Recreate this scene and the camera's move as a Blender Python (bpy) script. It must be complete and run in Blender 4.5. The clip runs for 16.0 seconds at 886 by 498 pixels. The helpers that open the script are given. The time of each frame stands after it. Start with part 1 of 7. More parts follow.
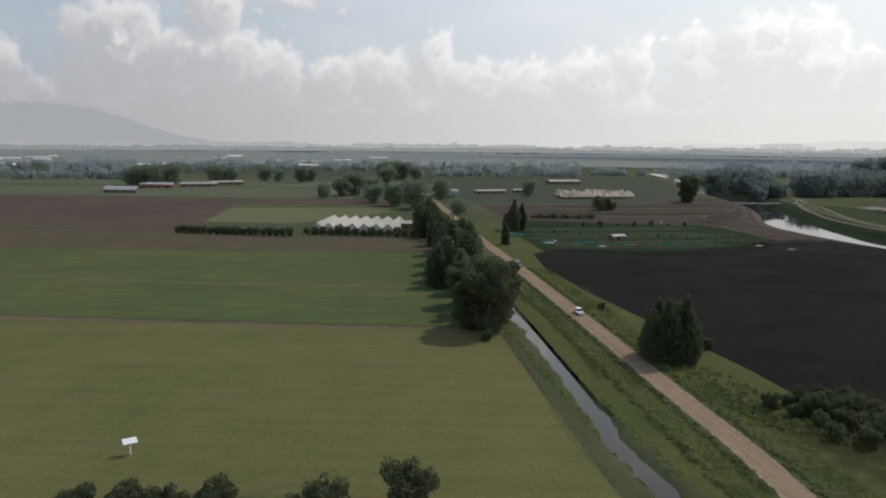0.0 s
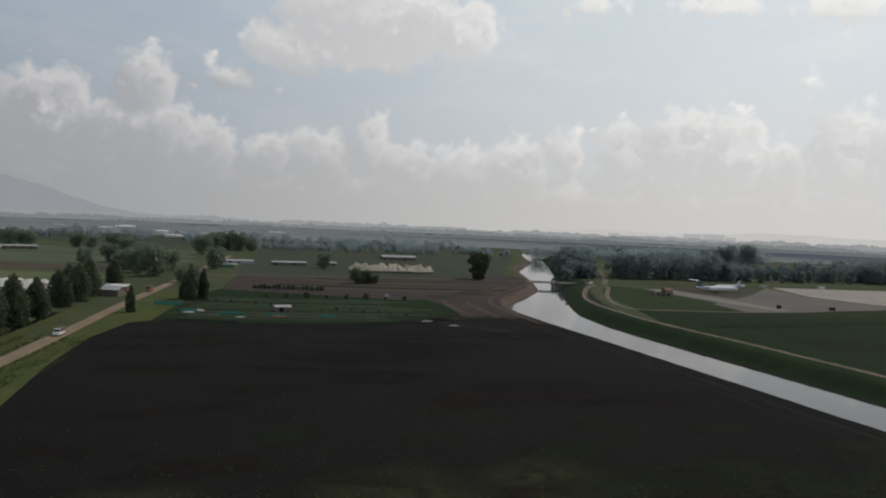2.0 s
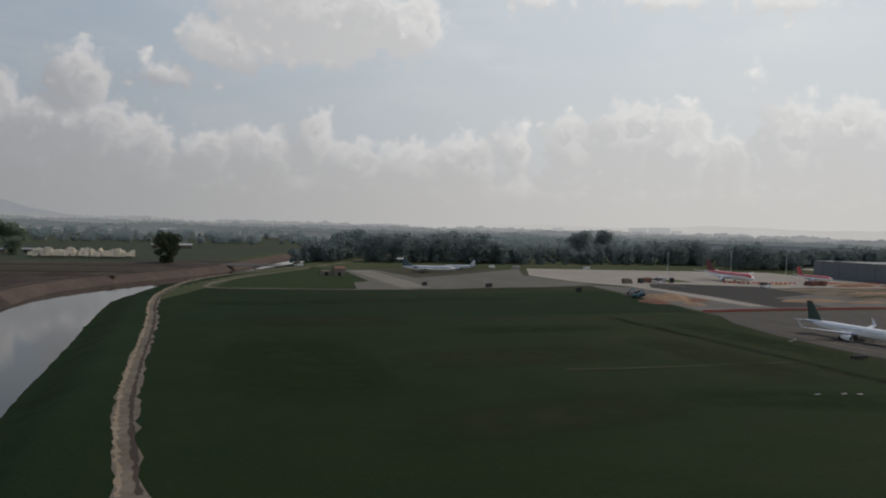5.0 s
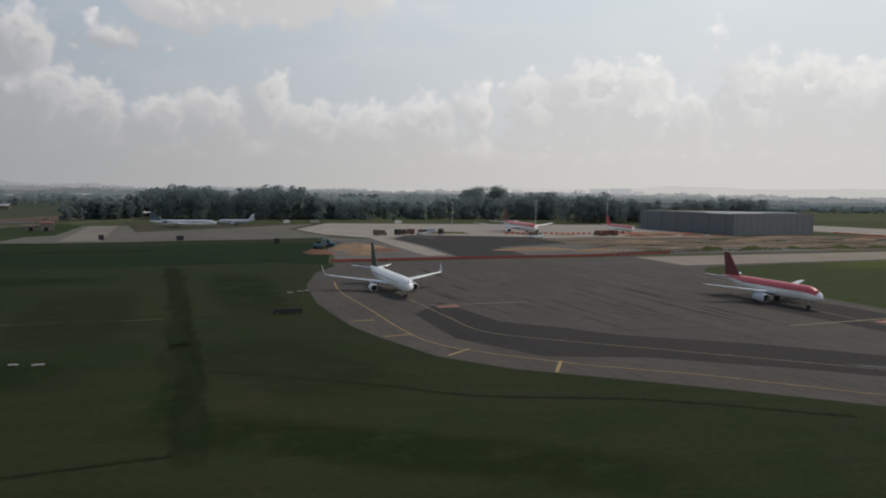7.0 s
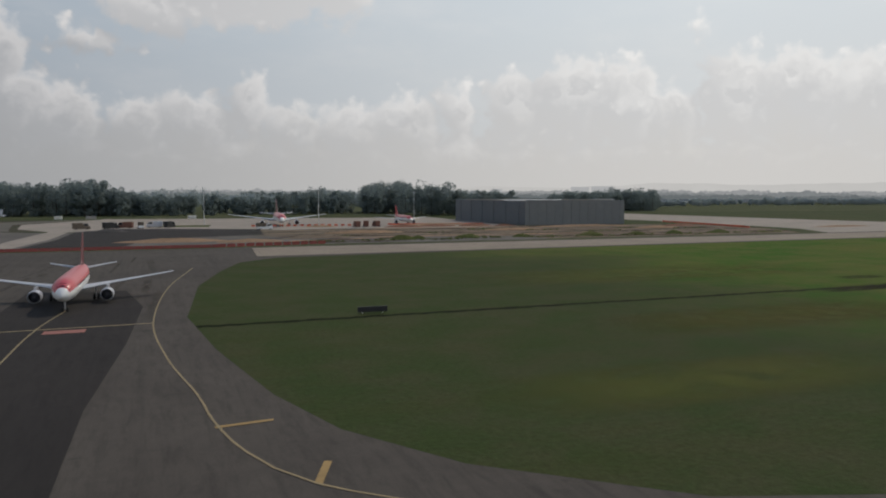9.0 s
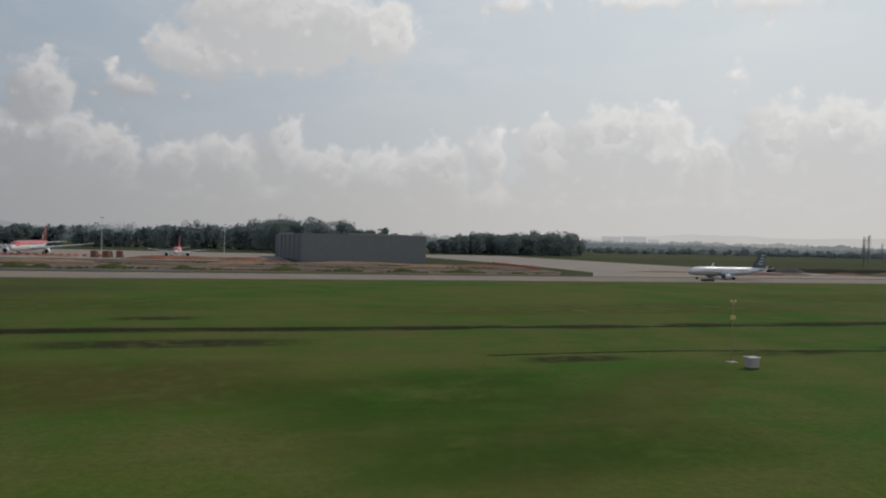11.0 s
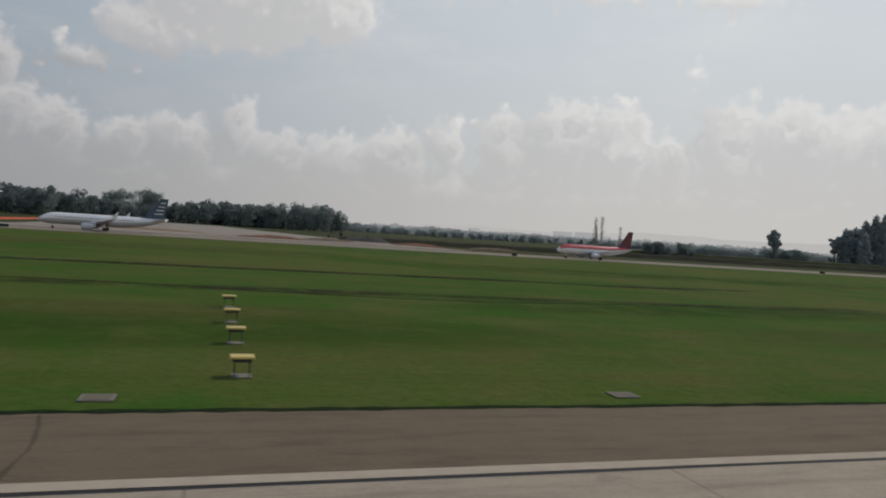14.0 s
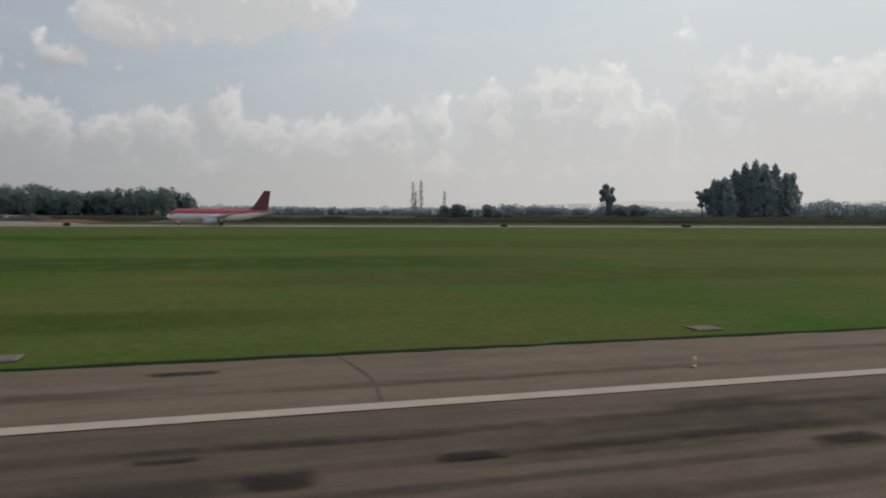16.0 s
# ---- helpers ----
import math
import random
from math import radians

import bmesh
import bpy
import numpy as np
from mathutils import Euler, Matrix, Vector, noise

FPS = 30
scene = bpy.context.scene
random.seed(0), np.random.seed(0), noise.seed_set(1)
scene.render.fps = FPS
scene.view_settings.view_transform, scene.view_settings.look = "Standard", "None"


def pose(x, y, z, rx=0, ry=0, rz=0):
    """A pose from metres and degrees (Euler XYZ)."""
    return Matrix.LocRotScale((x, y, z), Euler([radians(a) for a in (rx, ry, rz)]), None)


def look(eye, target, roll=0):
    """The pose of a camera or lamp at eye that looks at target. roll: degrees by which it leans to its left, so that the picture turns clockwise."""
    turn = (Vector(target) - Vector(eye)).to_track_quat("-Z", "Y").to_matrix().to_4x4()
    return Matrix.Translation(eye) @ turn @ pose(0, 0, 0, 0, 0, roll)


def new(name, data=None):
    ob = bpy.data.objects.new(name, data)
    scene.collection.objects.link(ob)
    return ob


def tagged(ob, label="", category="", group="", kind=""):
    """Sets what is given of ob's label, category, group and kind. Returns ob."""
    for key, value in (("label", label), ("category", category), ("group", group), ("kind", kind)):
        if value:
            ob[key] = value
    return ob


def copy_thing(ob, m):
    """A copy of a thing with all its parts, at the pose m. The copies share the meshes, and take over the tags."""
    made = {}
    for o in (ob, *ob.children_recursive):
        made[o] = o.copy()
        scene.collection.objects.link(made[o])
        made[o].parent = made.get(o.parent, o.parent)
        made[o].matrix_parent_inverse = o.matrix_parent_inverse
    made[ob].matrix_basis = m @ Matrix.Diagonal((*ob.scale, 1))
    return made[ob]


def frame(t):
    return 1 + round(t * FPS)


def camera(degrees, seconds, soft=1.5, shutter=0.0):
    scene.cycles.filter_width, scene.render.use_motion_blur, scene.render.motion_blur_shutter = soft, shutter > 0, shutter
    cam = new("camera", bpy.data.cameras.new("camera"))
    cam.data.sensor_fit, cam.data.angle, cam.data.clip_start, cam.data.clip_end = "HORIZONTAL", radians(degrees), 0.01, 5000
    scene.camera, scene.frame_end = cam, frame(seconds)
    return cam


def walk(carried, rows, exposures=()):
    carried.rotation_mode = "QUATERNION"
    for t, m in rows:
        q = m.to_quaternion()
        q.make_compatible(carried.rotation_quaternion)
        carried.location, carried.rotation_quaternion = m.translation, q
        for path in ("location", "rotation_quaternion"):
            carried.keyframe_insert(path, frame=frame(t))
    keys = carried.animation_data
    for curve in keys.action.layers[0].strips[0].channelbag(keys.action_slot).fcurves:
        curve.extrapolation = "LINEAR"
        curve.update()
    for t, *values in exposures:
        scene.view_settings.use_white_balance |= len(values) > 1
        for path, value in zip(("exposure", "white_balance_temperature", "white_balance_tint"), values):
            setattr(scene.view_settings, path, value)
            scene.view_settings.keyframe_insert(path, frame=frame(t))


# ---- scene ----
from mathutils.geometry import tessellate_polygon

# ---- camera ----
cam = camera(62.6, 16.0, soft=2.0, shutter=0.04)
PATH = [
    (0, (0.00, -10.78, 55.52), (2.370, -1.177, 54.056), 0.71),
    (0.5, (41.08, -10.25, 53.71), (43.460, -0.635, 52.366), 0.63),
    (1, (82.20, -9.73, 51.90), (84.737, -0.121, 50.847), 0.97),
    (1.5, (123.35, -9.23, 50.06), (126.103, 0.372, 49.508), 1.35),
    (2, (164.54, -8.72, 48.20), (167.546, 0.807, 47.870), 2.59),
    (2.5, (205.76, -8.23, 46.29), (208.880, 1.265, 46.002), 2.55),
    (3, (247.02, -7.75, 44.34), (250.127, 1.752, 44.030), 1.95),
    (3.5, (288.32, -7.27, 42.36), (291.405, 2.230, 41.970), 1.98),
    (4, (329.65, -6.81, 40.34), (332.748, 2.695, 40.021), 1.84),
    (4.2, (346.20, -6.63, 39.52), (349.365, 2.858, 39.342), 1.91),
    (6.3, (520.25, -4.78, 30.73), (523.688, 4.582, 30.009), 1.84),
    (6.5, (536.86, -4.61, 29.87), (540.335, 4.734, 29.128), 2.10),
    (7, (578.41, -4.20, 27.73), (581.932, 5.124, 26.941), 0.97),
    (7.5, (620.00, -3.80, 25.63), (623.635, 5.483, 24.839), 0.94),
    (8, (661.62, -3.40, 23.62), (665.187, 5.898, 22.752), 0.91),
    (8.5, (703.28, -3.02, 21.73), (706.793, 6.307, 20.903), 0.21),
    (8.7, (719.95, -2.87, 21.03), (723.472, 6.458, 20.216), 0.14),
    (10.8, (895.38, -1.36, 14.72), (898.183, 8.237, 14.550), 1.14),
    (11, (912.12, -1.22, 14.16), (914.951, 8.365, 14.028), 1.51),
    (11.5, (953.75, -0.89, 12.74), (956.667, 8.672, 12.500), 1.43),
    (12, (994.95, -0.57, 11.36), (997.873, 8.994, 11.307), 2.90),
    (12.5, (1035.70, -0.25, 10.09), (1038.649, 9.299, 9.893), 2.06),
    (13, (1076.00, 0.05, 8.97), (1079.007, 9.589, 8.784), 2.92),
    (13.5, (1115.87, 0.35, 8.03), (1118.877, 9.884, 7.847), 3.44),
    (14, (1155.29, 0.64, 7.26), (1158.331, 10.161, 7.029), 3.80),
    (14.5, (1194.27, 0.92, 6.65), (1197.267, 10.447, 6.254), 2.83),
    (15, (1232.80, 1.19, 6.17), (1235.875, 10.701, 6.025), 4.64),
    (15.5, (1270.89, 1.45, 5.78), (1273.974, 10.956, 5.455), 3.68),
    (16, (1308.54, 1.70, 5.43), (1311.396, 11.271, 4.924), 0.48),
]
EXPOSURES = [(0.0, 0.42), (1.0, 0.34), (1.5, 0.18), (2.0, 0.02), (3.0, -0.13), (4.0, -0.2), (6.3, 0.03), (8.5, 0.0), (11.0, -0.1), (13.0, -0.17), (16.0, -0.07)]
S = 0.47  # the whole place is laid out in its own metres and set down at this size at the end
walk(cam, [(t, look(Vector(eye) * S, Vector(target) * S, roll)) for t, eye, target, roll in PATH], EXPOSURES)

# ---- world and sun ----
SUN_EL, SUN_AZ = 48.0, 66.0  # azimuth clockwise from +y
world = bpy.data.worlds.new("sky")
scene.world = world
world.use_nodes = True
wn = world.node_tree.nodes
sky = wn.new("ShaderNodeTexSky")
sky.sky_type, sky.sun_disc = "NISHITA", False
sky.sun_elevation, sky.sun_rotation = radians(SUN_EL), radians(SUN_AZ)
sky.air_density, sky.dust_density, sky.altitude = 1.0, 2.5, 2500
world.node_tree.links.new(sky.outputs[0], wn["Background"].inputs[0])
wn["Background"].inputs[1].default_value = 0.15

sun = new("sun", bpy.data.lights.new("sun", "SUN"))
sun.data.energy, sun.data.angle, sun.data.color = 1.65, radians(1.5), (1.0, 0.91, 0.76)
to_sun = Vector((math.sin(radians(SUN_AZ)) * math.cos(radians(SUN_EL)), math.cos(radians(SUN_AZ)) * math.cos(radians(SUN_EL)), math.sin(radians(SUN_EL))))
sun.rotation_mode = "QUATERNION"
sun.rotation_quaternion = to_sun.to_track_quat("Z", "Y")
sun.location = (650, 200, 400)


# ---- materials ----
class Nodes:
    """A small helper to wire up one node material."""

    def __init__(self, name):
        self.mat = bpy.data.materials.new(name)
        self.mat.use_nodes = True
        self.tree = self.mat.node_tree
        self.bsdf = self.tree.nodes["Principled BSDF"]
        self.out = self.tree.nodes["Material Output"]

    def add(self, kind, **sets):
        n = self.tree.nodes.new(kind)
        for k, v in sets.items():
            setattr(n, k, v)
        return n

    def link(self, a, b):
        self.tree.links.new(a, b)

    def put(self, socket, value):
        if hasattr(value, "is_output"):
            self.link(value, socket)
        else:
            socket.default_value = value

    def math(self, op, a, b=0.0, c=0.0):
        n = self.add("ShaderNodeMath", operation=op)
        for s, v in zip(n.inputs, (a, b, c)):
            self.put(s, v)
        return n.outputs[0]

    def mix(self, f, a, b):
        n = self.add("ShaderNodeMix", data_type="RGBA")
        self.put(n.inputs[0], f)
        self.put(n.inputs[6], (*a, 1) if isinstance(a, tuple) else a)
        self.put(n.inputs[7], (*b, 1) if isinstance(b, tuple) else b)
        return n.outputs[2]

    def ramp(self, v, lo, hi):
        n = self.add("ShaderNodeMapRange", interpolation_type="SMOOTHSTEP")
        self.put(n.inputs[0], v)
        n.inputs[1].default_value, n.inputs[2].default_value = lo, hi
        return n.outputs[0]

    def coords(self, scale=(1, 1, 1), turn=0.0):
        g = self.add("ShaderNodeNewGeometry")
        m = self.add("ShaderNodeMapping")
        m.vector_type = "TEXTURE"
        m.inputs[2].default_value[2] = radians(turn)
        m.inputs[3].default_value = [S / v for v in scale]
        self.link(g.outputs["Position"], m.inputs[0])
        return m.outputs[0]

    def noise(self, vec, scale, detail=5.0, rough=0.6, distort=0.0):
        n = self.add("ShaderNodeTexNoise")
        n.inputs["Scale"].default_value, n.inputs["Detail"].default_value = scale, detail
        n.inputs["Roughness"].default_value, n.inputs["Distortion"].default_value = rough, distort
        self.link(vec, n.inputs["Vector"])
        return n

    def bump(self, height, strength, distance):
        n = self.add("ShaderNodeBump")
        n.inputs["Strength"].default_value, n.inputs["Distance"].default_value = strength, distance
        self.link(height, n.inputs["Height"])
        self.link(n.outputs[0], self.bsdf.inputs["Normal"])

    def done(self, color, rough=0.9, metal=0.0, spec=0.3):
        self.put(self.bsdf.inputs["Base Color"], (*color, 1) if isinstance(color, tuple) else color)
        self.bsdf.inputs["Roughness"].default_value = rough
        self.bsdf.inputs["Metallic"].default_value = metal
        self.bsdf.inputs["Specular IOR Level"].default_value = spec
        return self.mat


def soil(name, c1, c2, c3, big=0.012, mid=0.11, fine=1.2, streak=None, turn=0.0, rough=0.95, relief=0.5, spec=0.04, dull=None):
    """Fields, turf, earth: large patches, mid mottling, fine grain, and rows along one direction where given."""
    n = Nodes(name)
    p = n.coords()
    a = n.ramp(n.noise(p, big, 4, 0.6, 0.6).outputs[0], 0.36, 0.64)
    b = n.ramp(n.noise(p, mid, 6, 0.68).outputs[0], 0.34, 0.68)
    f = n.noise(p, fine, 4, 0.75).outputs[0]
    col = n.mix(a, c1, c2)
    col = n.mix(n.math("MULTIPLY", b, 0.6), col, c3)
    # cross-fade along x into darker colours, painting in cloud shade
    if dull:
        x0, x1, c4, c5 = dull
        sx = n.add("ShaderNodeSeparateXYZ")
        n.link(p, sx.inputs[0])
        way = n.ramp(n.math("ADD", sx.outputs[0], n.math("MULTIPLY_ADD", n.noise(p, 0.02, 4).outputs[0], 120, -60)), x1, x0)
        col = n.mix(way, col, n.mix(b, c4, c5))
    if streak:
        length, width, force = streak
        s = n.noise(n.coords((1 / length, 1 / width, 1), turn), 1.0, 4, 0.6).outputs[0]
        col = n.mix(n.math("MULTIPLY", n.ramp(s, 0.42, 0.66), force), col, tuple(v * 0.5 for v in c3))
    hsv = n.add("ShaderNodeHueSaturation")
    n.link(n.math("MULTIPLY_ADD", f, 0.9, 0.55), hsv.inputs["Value"])
    n.link(col, hsv.inputs["Color"])
    n.bump(f, relief, 0.25)
    return n.done(hsv.outputs[0], rough, 0.0, spec)


def plain(name, color, rough=0.6, metal=0.0, spec=0.4, vary=0.15, scale=1.5):
    n = Nodes(name)
    f = n.noise(n.coords(), scale, 5, 0.65).outputs[0]
    hsv = n.add("ShaderNodeHueSaturation")
    hsv.inputs["Color"].default_value = (*color, 1)
    n.link(n.math("MULTIPLY_ADD", f, 2 * vary, 1 - vary), hsv.inputs["Value"])
    return n.done(hsv.outputs[0], rough, metal, spec)


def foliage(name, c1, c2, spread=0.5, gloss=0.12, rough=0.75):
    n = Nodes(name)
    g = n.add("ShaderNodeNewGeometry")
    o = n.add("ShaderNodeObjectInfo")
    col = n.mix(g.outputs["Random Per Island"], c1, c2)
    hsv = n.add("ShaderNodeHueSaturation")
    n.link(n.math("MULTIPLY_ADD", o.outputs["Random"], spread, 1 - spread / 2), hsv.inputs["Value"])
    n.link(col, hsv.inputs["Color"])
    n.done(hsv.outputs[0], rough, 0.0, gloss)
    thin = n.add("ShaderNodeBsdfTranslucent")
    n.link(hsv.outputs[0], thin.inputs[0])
    # full translucence added on full reflection: leaves brighten past their colour values
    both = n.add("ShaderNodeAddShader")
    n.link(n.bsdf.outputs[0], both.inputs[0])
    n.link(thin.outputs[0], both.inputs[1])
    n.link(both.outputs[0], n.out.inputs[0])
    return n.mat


def pavement(name, c1, c2, dark, slab=None, lane=0.0, turn=0.0):
    """Asphalt or concrete with blotches, sealed cracks, tyre rubber along lanes, and slab joints where given."""
    n = Nodes(name)
    p = n.coords()
    a = n.ramp(n.noise(p, 0.035, 5, 0.62, 0.8).outputs[0], 0.35, 0.65)
    b = n.ramp(n.noise(p, 0.6, 6, 0.7).outputs[0], 0.3, 0.75)
    f = n.noise(p, 9.0, 3, 0.7).outputs[0]
    col = n.mix(a, c1, c2)
    col = n.mix(n.math("MULTIPLY", b, 0.35), col, dark)
    spots = n.ramp(n.noise(p, 0.17, 4, 0.7, 1.0).outputs[0], 0.60, 0.76)
    col = n.mix(n.math("MULTIPLY", spots, 0.5), col, tuple(v * 0.6 for v in dark))
    worn = n.ramp(n.noise(n.coords((0.16, 0.9, 1), turn), 1.0, 7, 0.72, 0.4).outputs[0], 0.44, 0.70)
    col = n.mix(n.math("MULTIPLY", worn, 0.45), col, tuple(v * 0.62 for v in dark))
    if lane:
        s = n.noise(n.coords((0.012, 0.55, 1), turn), 1.0, 5, 0.65).outputs[0]
        col = n.mix(n.math("MULTIPLY", n.ramp(s, 0.45, 0.72), lane), col, tuple(v * 0.45 for v in dark))
    if slab:
        br = n.add("ShaderNodeTexBrick")
        br.offset, br.inputs["Scale"].default_value, br.inputs["Mortar Size"].default_value = 0.0, 1.0, 0.05
        br.inputs["Brick Width"].default_value, br.inputs["Row Height"].default_value = slab
        n.link(n.coords((1, 1, 1), turn), br.inputs["Vector"])
        col = n.mix(n.math("MULTIPLY", br.outputs["Fac"], 0.55), col, tuple(v * 0.5 for v in dark))
    hsv = n.add("ShaderNodeHueSaturation")
    n.link(n.math("MULTIPLY_ADD", f, 0.5, 0.75), hsv.inputs["Value"])
    n.link(col, hsv.inputs["Color"])
    n.bump(f, 0.25, 0.02)
    return n.done(hsv.outputs[0], 0.9, 0.0, 0.12)


GRASS = soil("meadow_grass", (0.066, 0.078, 0.038), (0.088, 0.094, 0.046), (0.054, 0.058, 0.028))
# the last two colours carry the cloud shade over the western turf
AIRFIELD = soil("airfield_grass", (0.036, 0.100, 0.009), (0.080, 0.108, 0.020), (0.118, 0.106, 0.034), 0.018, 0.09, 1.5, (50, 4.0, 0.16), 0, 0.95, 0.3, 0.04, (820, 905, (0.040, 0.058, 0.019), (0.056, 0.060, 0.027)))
DRY = soil("dry_pasture", (0.125, 0.120, 0.045), (0.095, 0.105, 0.036), (0.145, 0.125, 0.055), 0.013, 0.09, 1.0, (60, 3.0, 0.22), -17)
LUSH = soil("lush_pasture", (0.074, 0.104, 0.036), (0.102, 0.120, 0.044), (0.078, 0.084, 0.034), 0.011, 0.08, 1.0, (70, 2.2, 0.35), -17)
PALE = soil("pale_crop", (0.120, 0.135, 0.065), (0.100, 0.125, 0.055), (0.14, 0.13, 0.07), 0.010, 0.06, 0.6, (60, 3, 0.3), -17)
# far meadow and fallow land: greyed to put distance haze into the colour
MEADOW = soil("hazed_far_meadow", (0.100, 0.118, 0.070), (0.086, 0.106, 0.060), (0.110, 0.108, 0.070), 0.010, 0.05, 0.5, (80, 5, 0.35), -12)
FALLOW = soil("hazed_fallow_land", (0.064, 0.075, 0.050), (0.056, 0.072, 0.045), (0.056, 0.055, 0.041), 0.010, 0.05, 0.5, (80, 5, 0.4), -8)
PLOUGH = soil("ploughed_earth", (0.088, 0.064, 0.052), (0.105, 0.078, 0.058), (0.072, 0.054, 0.045), 0.012, 0.08, 0.9, (80, 1.6, 0.4), -17)
STUBBLE = soil("brown_stubble", (0.110, 0.084, 0.056), (0.092, 0.090, 0.048), (0.075, 0.056, 0.042), 0.012, 0.09, 0.9, (60, 2.2, 0.4), -17)
# turf under the cloud: its shade is mixed into both these materials
CLOUDTURF = soil("cloud_shaded_turf", (0.019, 0.032, 0.0105), (0.026, 0.036, 0.013), (0.037, 0.034, 0.017), 0.018, 0.06, 1.0, (30, 2.5, 0.2), -12, 0.95, 0.3, 0.04, (440, 620, (0.0125, 0.0235, 0.008), (0.017, 0.027, 0.010)))
DIMTURF = soil("shady_airfield_grass", (0.046, 0.066, 0.024), (0.060, 0.070, 0.030), (0.068, 0.066, 0.034), 0.020, 0.06, 1.1, (40, 3.0, 0.2), 0, 0.95, 0.3)
BANKSOIL = soil("dark_bank_soil", (0.021, 0.0175, 0.0145), (0.0175, 0.015, 0.0125), (0.0135, 0.012, 0.010), 0.03, 0.2, 1.2)
# farthest fields, pale because haze is mixed into their colour
HAZEFIELD = soil("hazed_far_farmland", (0.200, 0.212, 0.200), (0.180, 0.195, 0.182), (0.215, 0.218, 0.200), 0.004, 0.02, 0.1, (300, 20, 0.3), -8)
# dark bare earth, its colour lowered further for the cloud shade on it
BURNT = soil("wet_earth_in_shade", (0.0105, 0.0100, 0.0098), (0.0132, 0.0130, 0.0112), (0.0165, 0.016, 0.0122), 0.010, 0.13, 0.6, (30, 3.0, 0.3), -8, 0.95, 0.6, 0.03)
DULLEARTH = soil("trampled_brown_ground", (0.078, 0.070, 0.050), (0.066, 0.068, 0.042), (0.052, 0.046, 0.034), 0.03, 0.12, 0.8)
# dusty soil, lightened further in colour to stand for haze
WORKSOIL = soil("dusty_hazed_works_soil", (0.205, 0.158, 0.114), (0.160, 0.126, 0.092), (0.110, 0.086, 0.066), 0.03, 0.1, 0.7)
SCRUB = soil("rough_grass", (0.072, 0.086, 0.027), (0.094, 0.098, 0.033), (0.050, 0.062, 0.022), 0.03, 0.3, 1.6)
LOOPTURF = soil("dark_levee_turf", (0.024, 0.042, 0.015), (0.031, 0.047, 0.018), (0.036, 0.042, 0.018), 0.018, 0.08, 1.0)
# grass darkened in its colour for the cloud shade round the levee
DARKGRASS = soil("darkened_grass", (0.0135, 0.027, 0.0095), (0.018, 0.032, 0.011), (0.012, 0.020, 0.0085), 0.012, 0.07, 0.9)
CLAY = soil("brown_clay", (0.074, 0.057, 0.048), (0.060, 0.047, 0.040), (0.048, 0.038, 0.032), 0.03, 0.15, 1.0)
TERRACE = soil("dried_clay_terrace", (0.135, 0.098, 0.077), (0.108, 0.080, 0.064), (0.080, 0.061, 0.050), 0.05, 0.22, 1.2)
TAN = soil("sandy_fill", (0.340, 0.225, 0.140), (0.280, 0.190, 0.120), (0.21, 0.14, 0.09), 0.04, 0.25, 1.4)
DIRTROAD = soil("dirt_road", (0.300, 0.218, 0.140), (0.260, 0.188, 0.122), (0.205, 0.150, 0.100), 0.05, 0.4, 2.0, (40, 0.9, 0.25), 83)
GRAVEL = soil("pale_gravel", (0.33, 0.26, 0.18), (0.27, 0.205, 0.14), (0.20, 0.15, 0.10), 0.08, 0.6, 2.5)
DRYSTRIP = soil("dry_weed_strip", (0.160, 0.132, 0.085), (0.130, 0.112, 0.066), (0.095, 0.078, 0.048), 0.08, 0.5, 1.6)
MUDRUT = soil("wet_mud_rut", (0.085, 0.066, 0.050), (0.066, 0.052, 0.040), (0.048, 0.038, 0.030), 0.06, 0.5, 2.0)
TRACK = soil("pale_track", (0.210, 0.175, 0.135), (0.155, 0.128, 0.096), (0.095, 0.080, 0.056), 0.06, 0.5, 2.0)
APRON = pavement("apron_asphalt", (0.094, 0.081, 0.067), (0.077, 0.066, 0.055), (0.058, 0.051, 0.044), None, 0.2, 92)
NEWASPHALT = pavement("fresh_asphalt", (0.032, 0.028, 0.025), (0.038, 0.033, 0.029), (0.026, 0.023, 0.021), None, 0.2, 92)
# works and old apron paving are lightened to carry distance haze
WORKPAVE = pavement("dusty_hazed_pavement", (0.165, 0.148, 0.128), (0.120, 0.106, 0.092), (0.084, 0.075, 0.066), None, 0.3, 20)
CONCRETE = pavement("taxiway_concrete", (0.300, 0.248, 0.190), (0.255, 0.210, 0.162), (0.205, 0.170, 0.135), (7.5, 7.5))
SLABPAVE = pavement("weathered_slab_concrete", (0.235, 0.203, 0.165), (0.200, 0.174, 0.142), (0.130, 0.118, 0.092), (9, 9))
FARPAVE = pavement("old_apron_concrete", (0.350, 0.300, 0.245), (0.300, 0.258, 0.212), (0.225, 0.196, 0.166), (15, 15))
WEEDPAVE = pavement("broken_weedy_concrete", (0.150, 0.132, 0.108), (0.118, 0.107, 0.086), (0.082, 0.078, 0.060), (9, 9))
SHOULDER = pavement("runway_shoulder", (0.196, 0.148, 0.096), (0.166, 0.126, 0.083), (0.126, 0.096, 0.066), None, 0.15)
RUNWAY_C = pavement("runway_concrete", (0.430, 0.352, 0.262), (0.375, 0.308, 0.230), (0.290, 0.238, 0.182), (15, 7.5), 0.2)
RUNWAY_A = pavement("runway_asphalt", (0.148, 0.112, 0.075), (0.114, 0.087, 0.060), (0.082, 0.064, 0.047), None, 0.4)
WHITEPAINT = plain("white_marking_paint", (0.43, 0.355, 0.27), 0.85, spec=0.1, vary=0.25, scale=0.8)
YELLOWPAINT = plain("yellow_marking_paint", (0.31, 0.20, 0.072), 0.8, vary=0.35, scale=0.5)
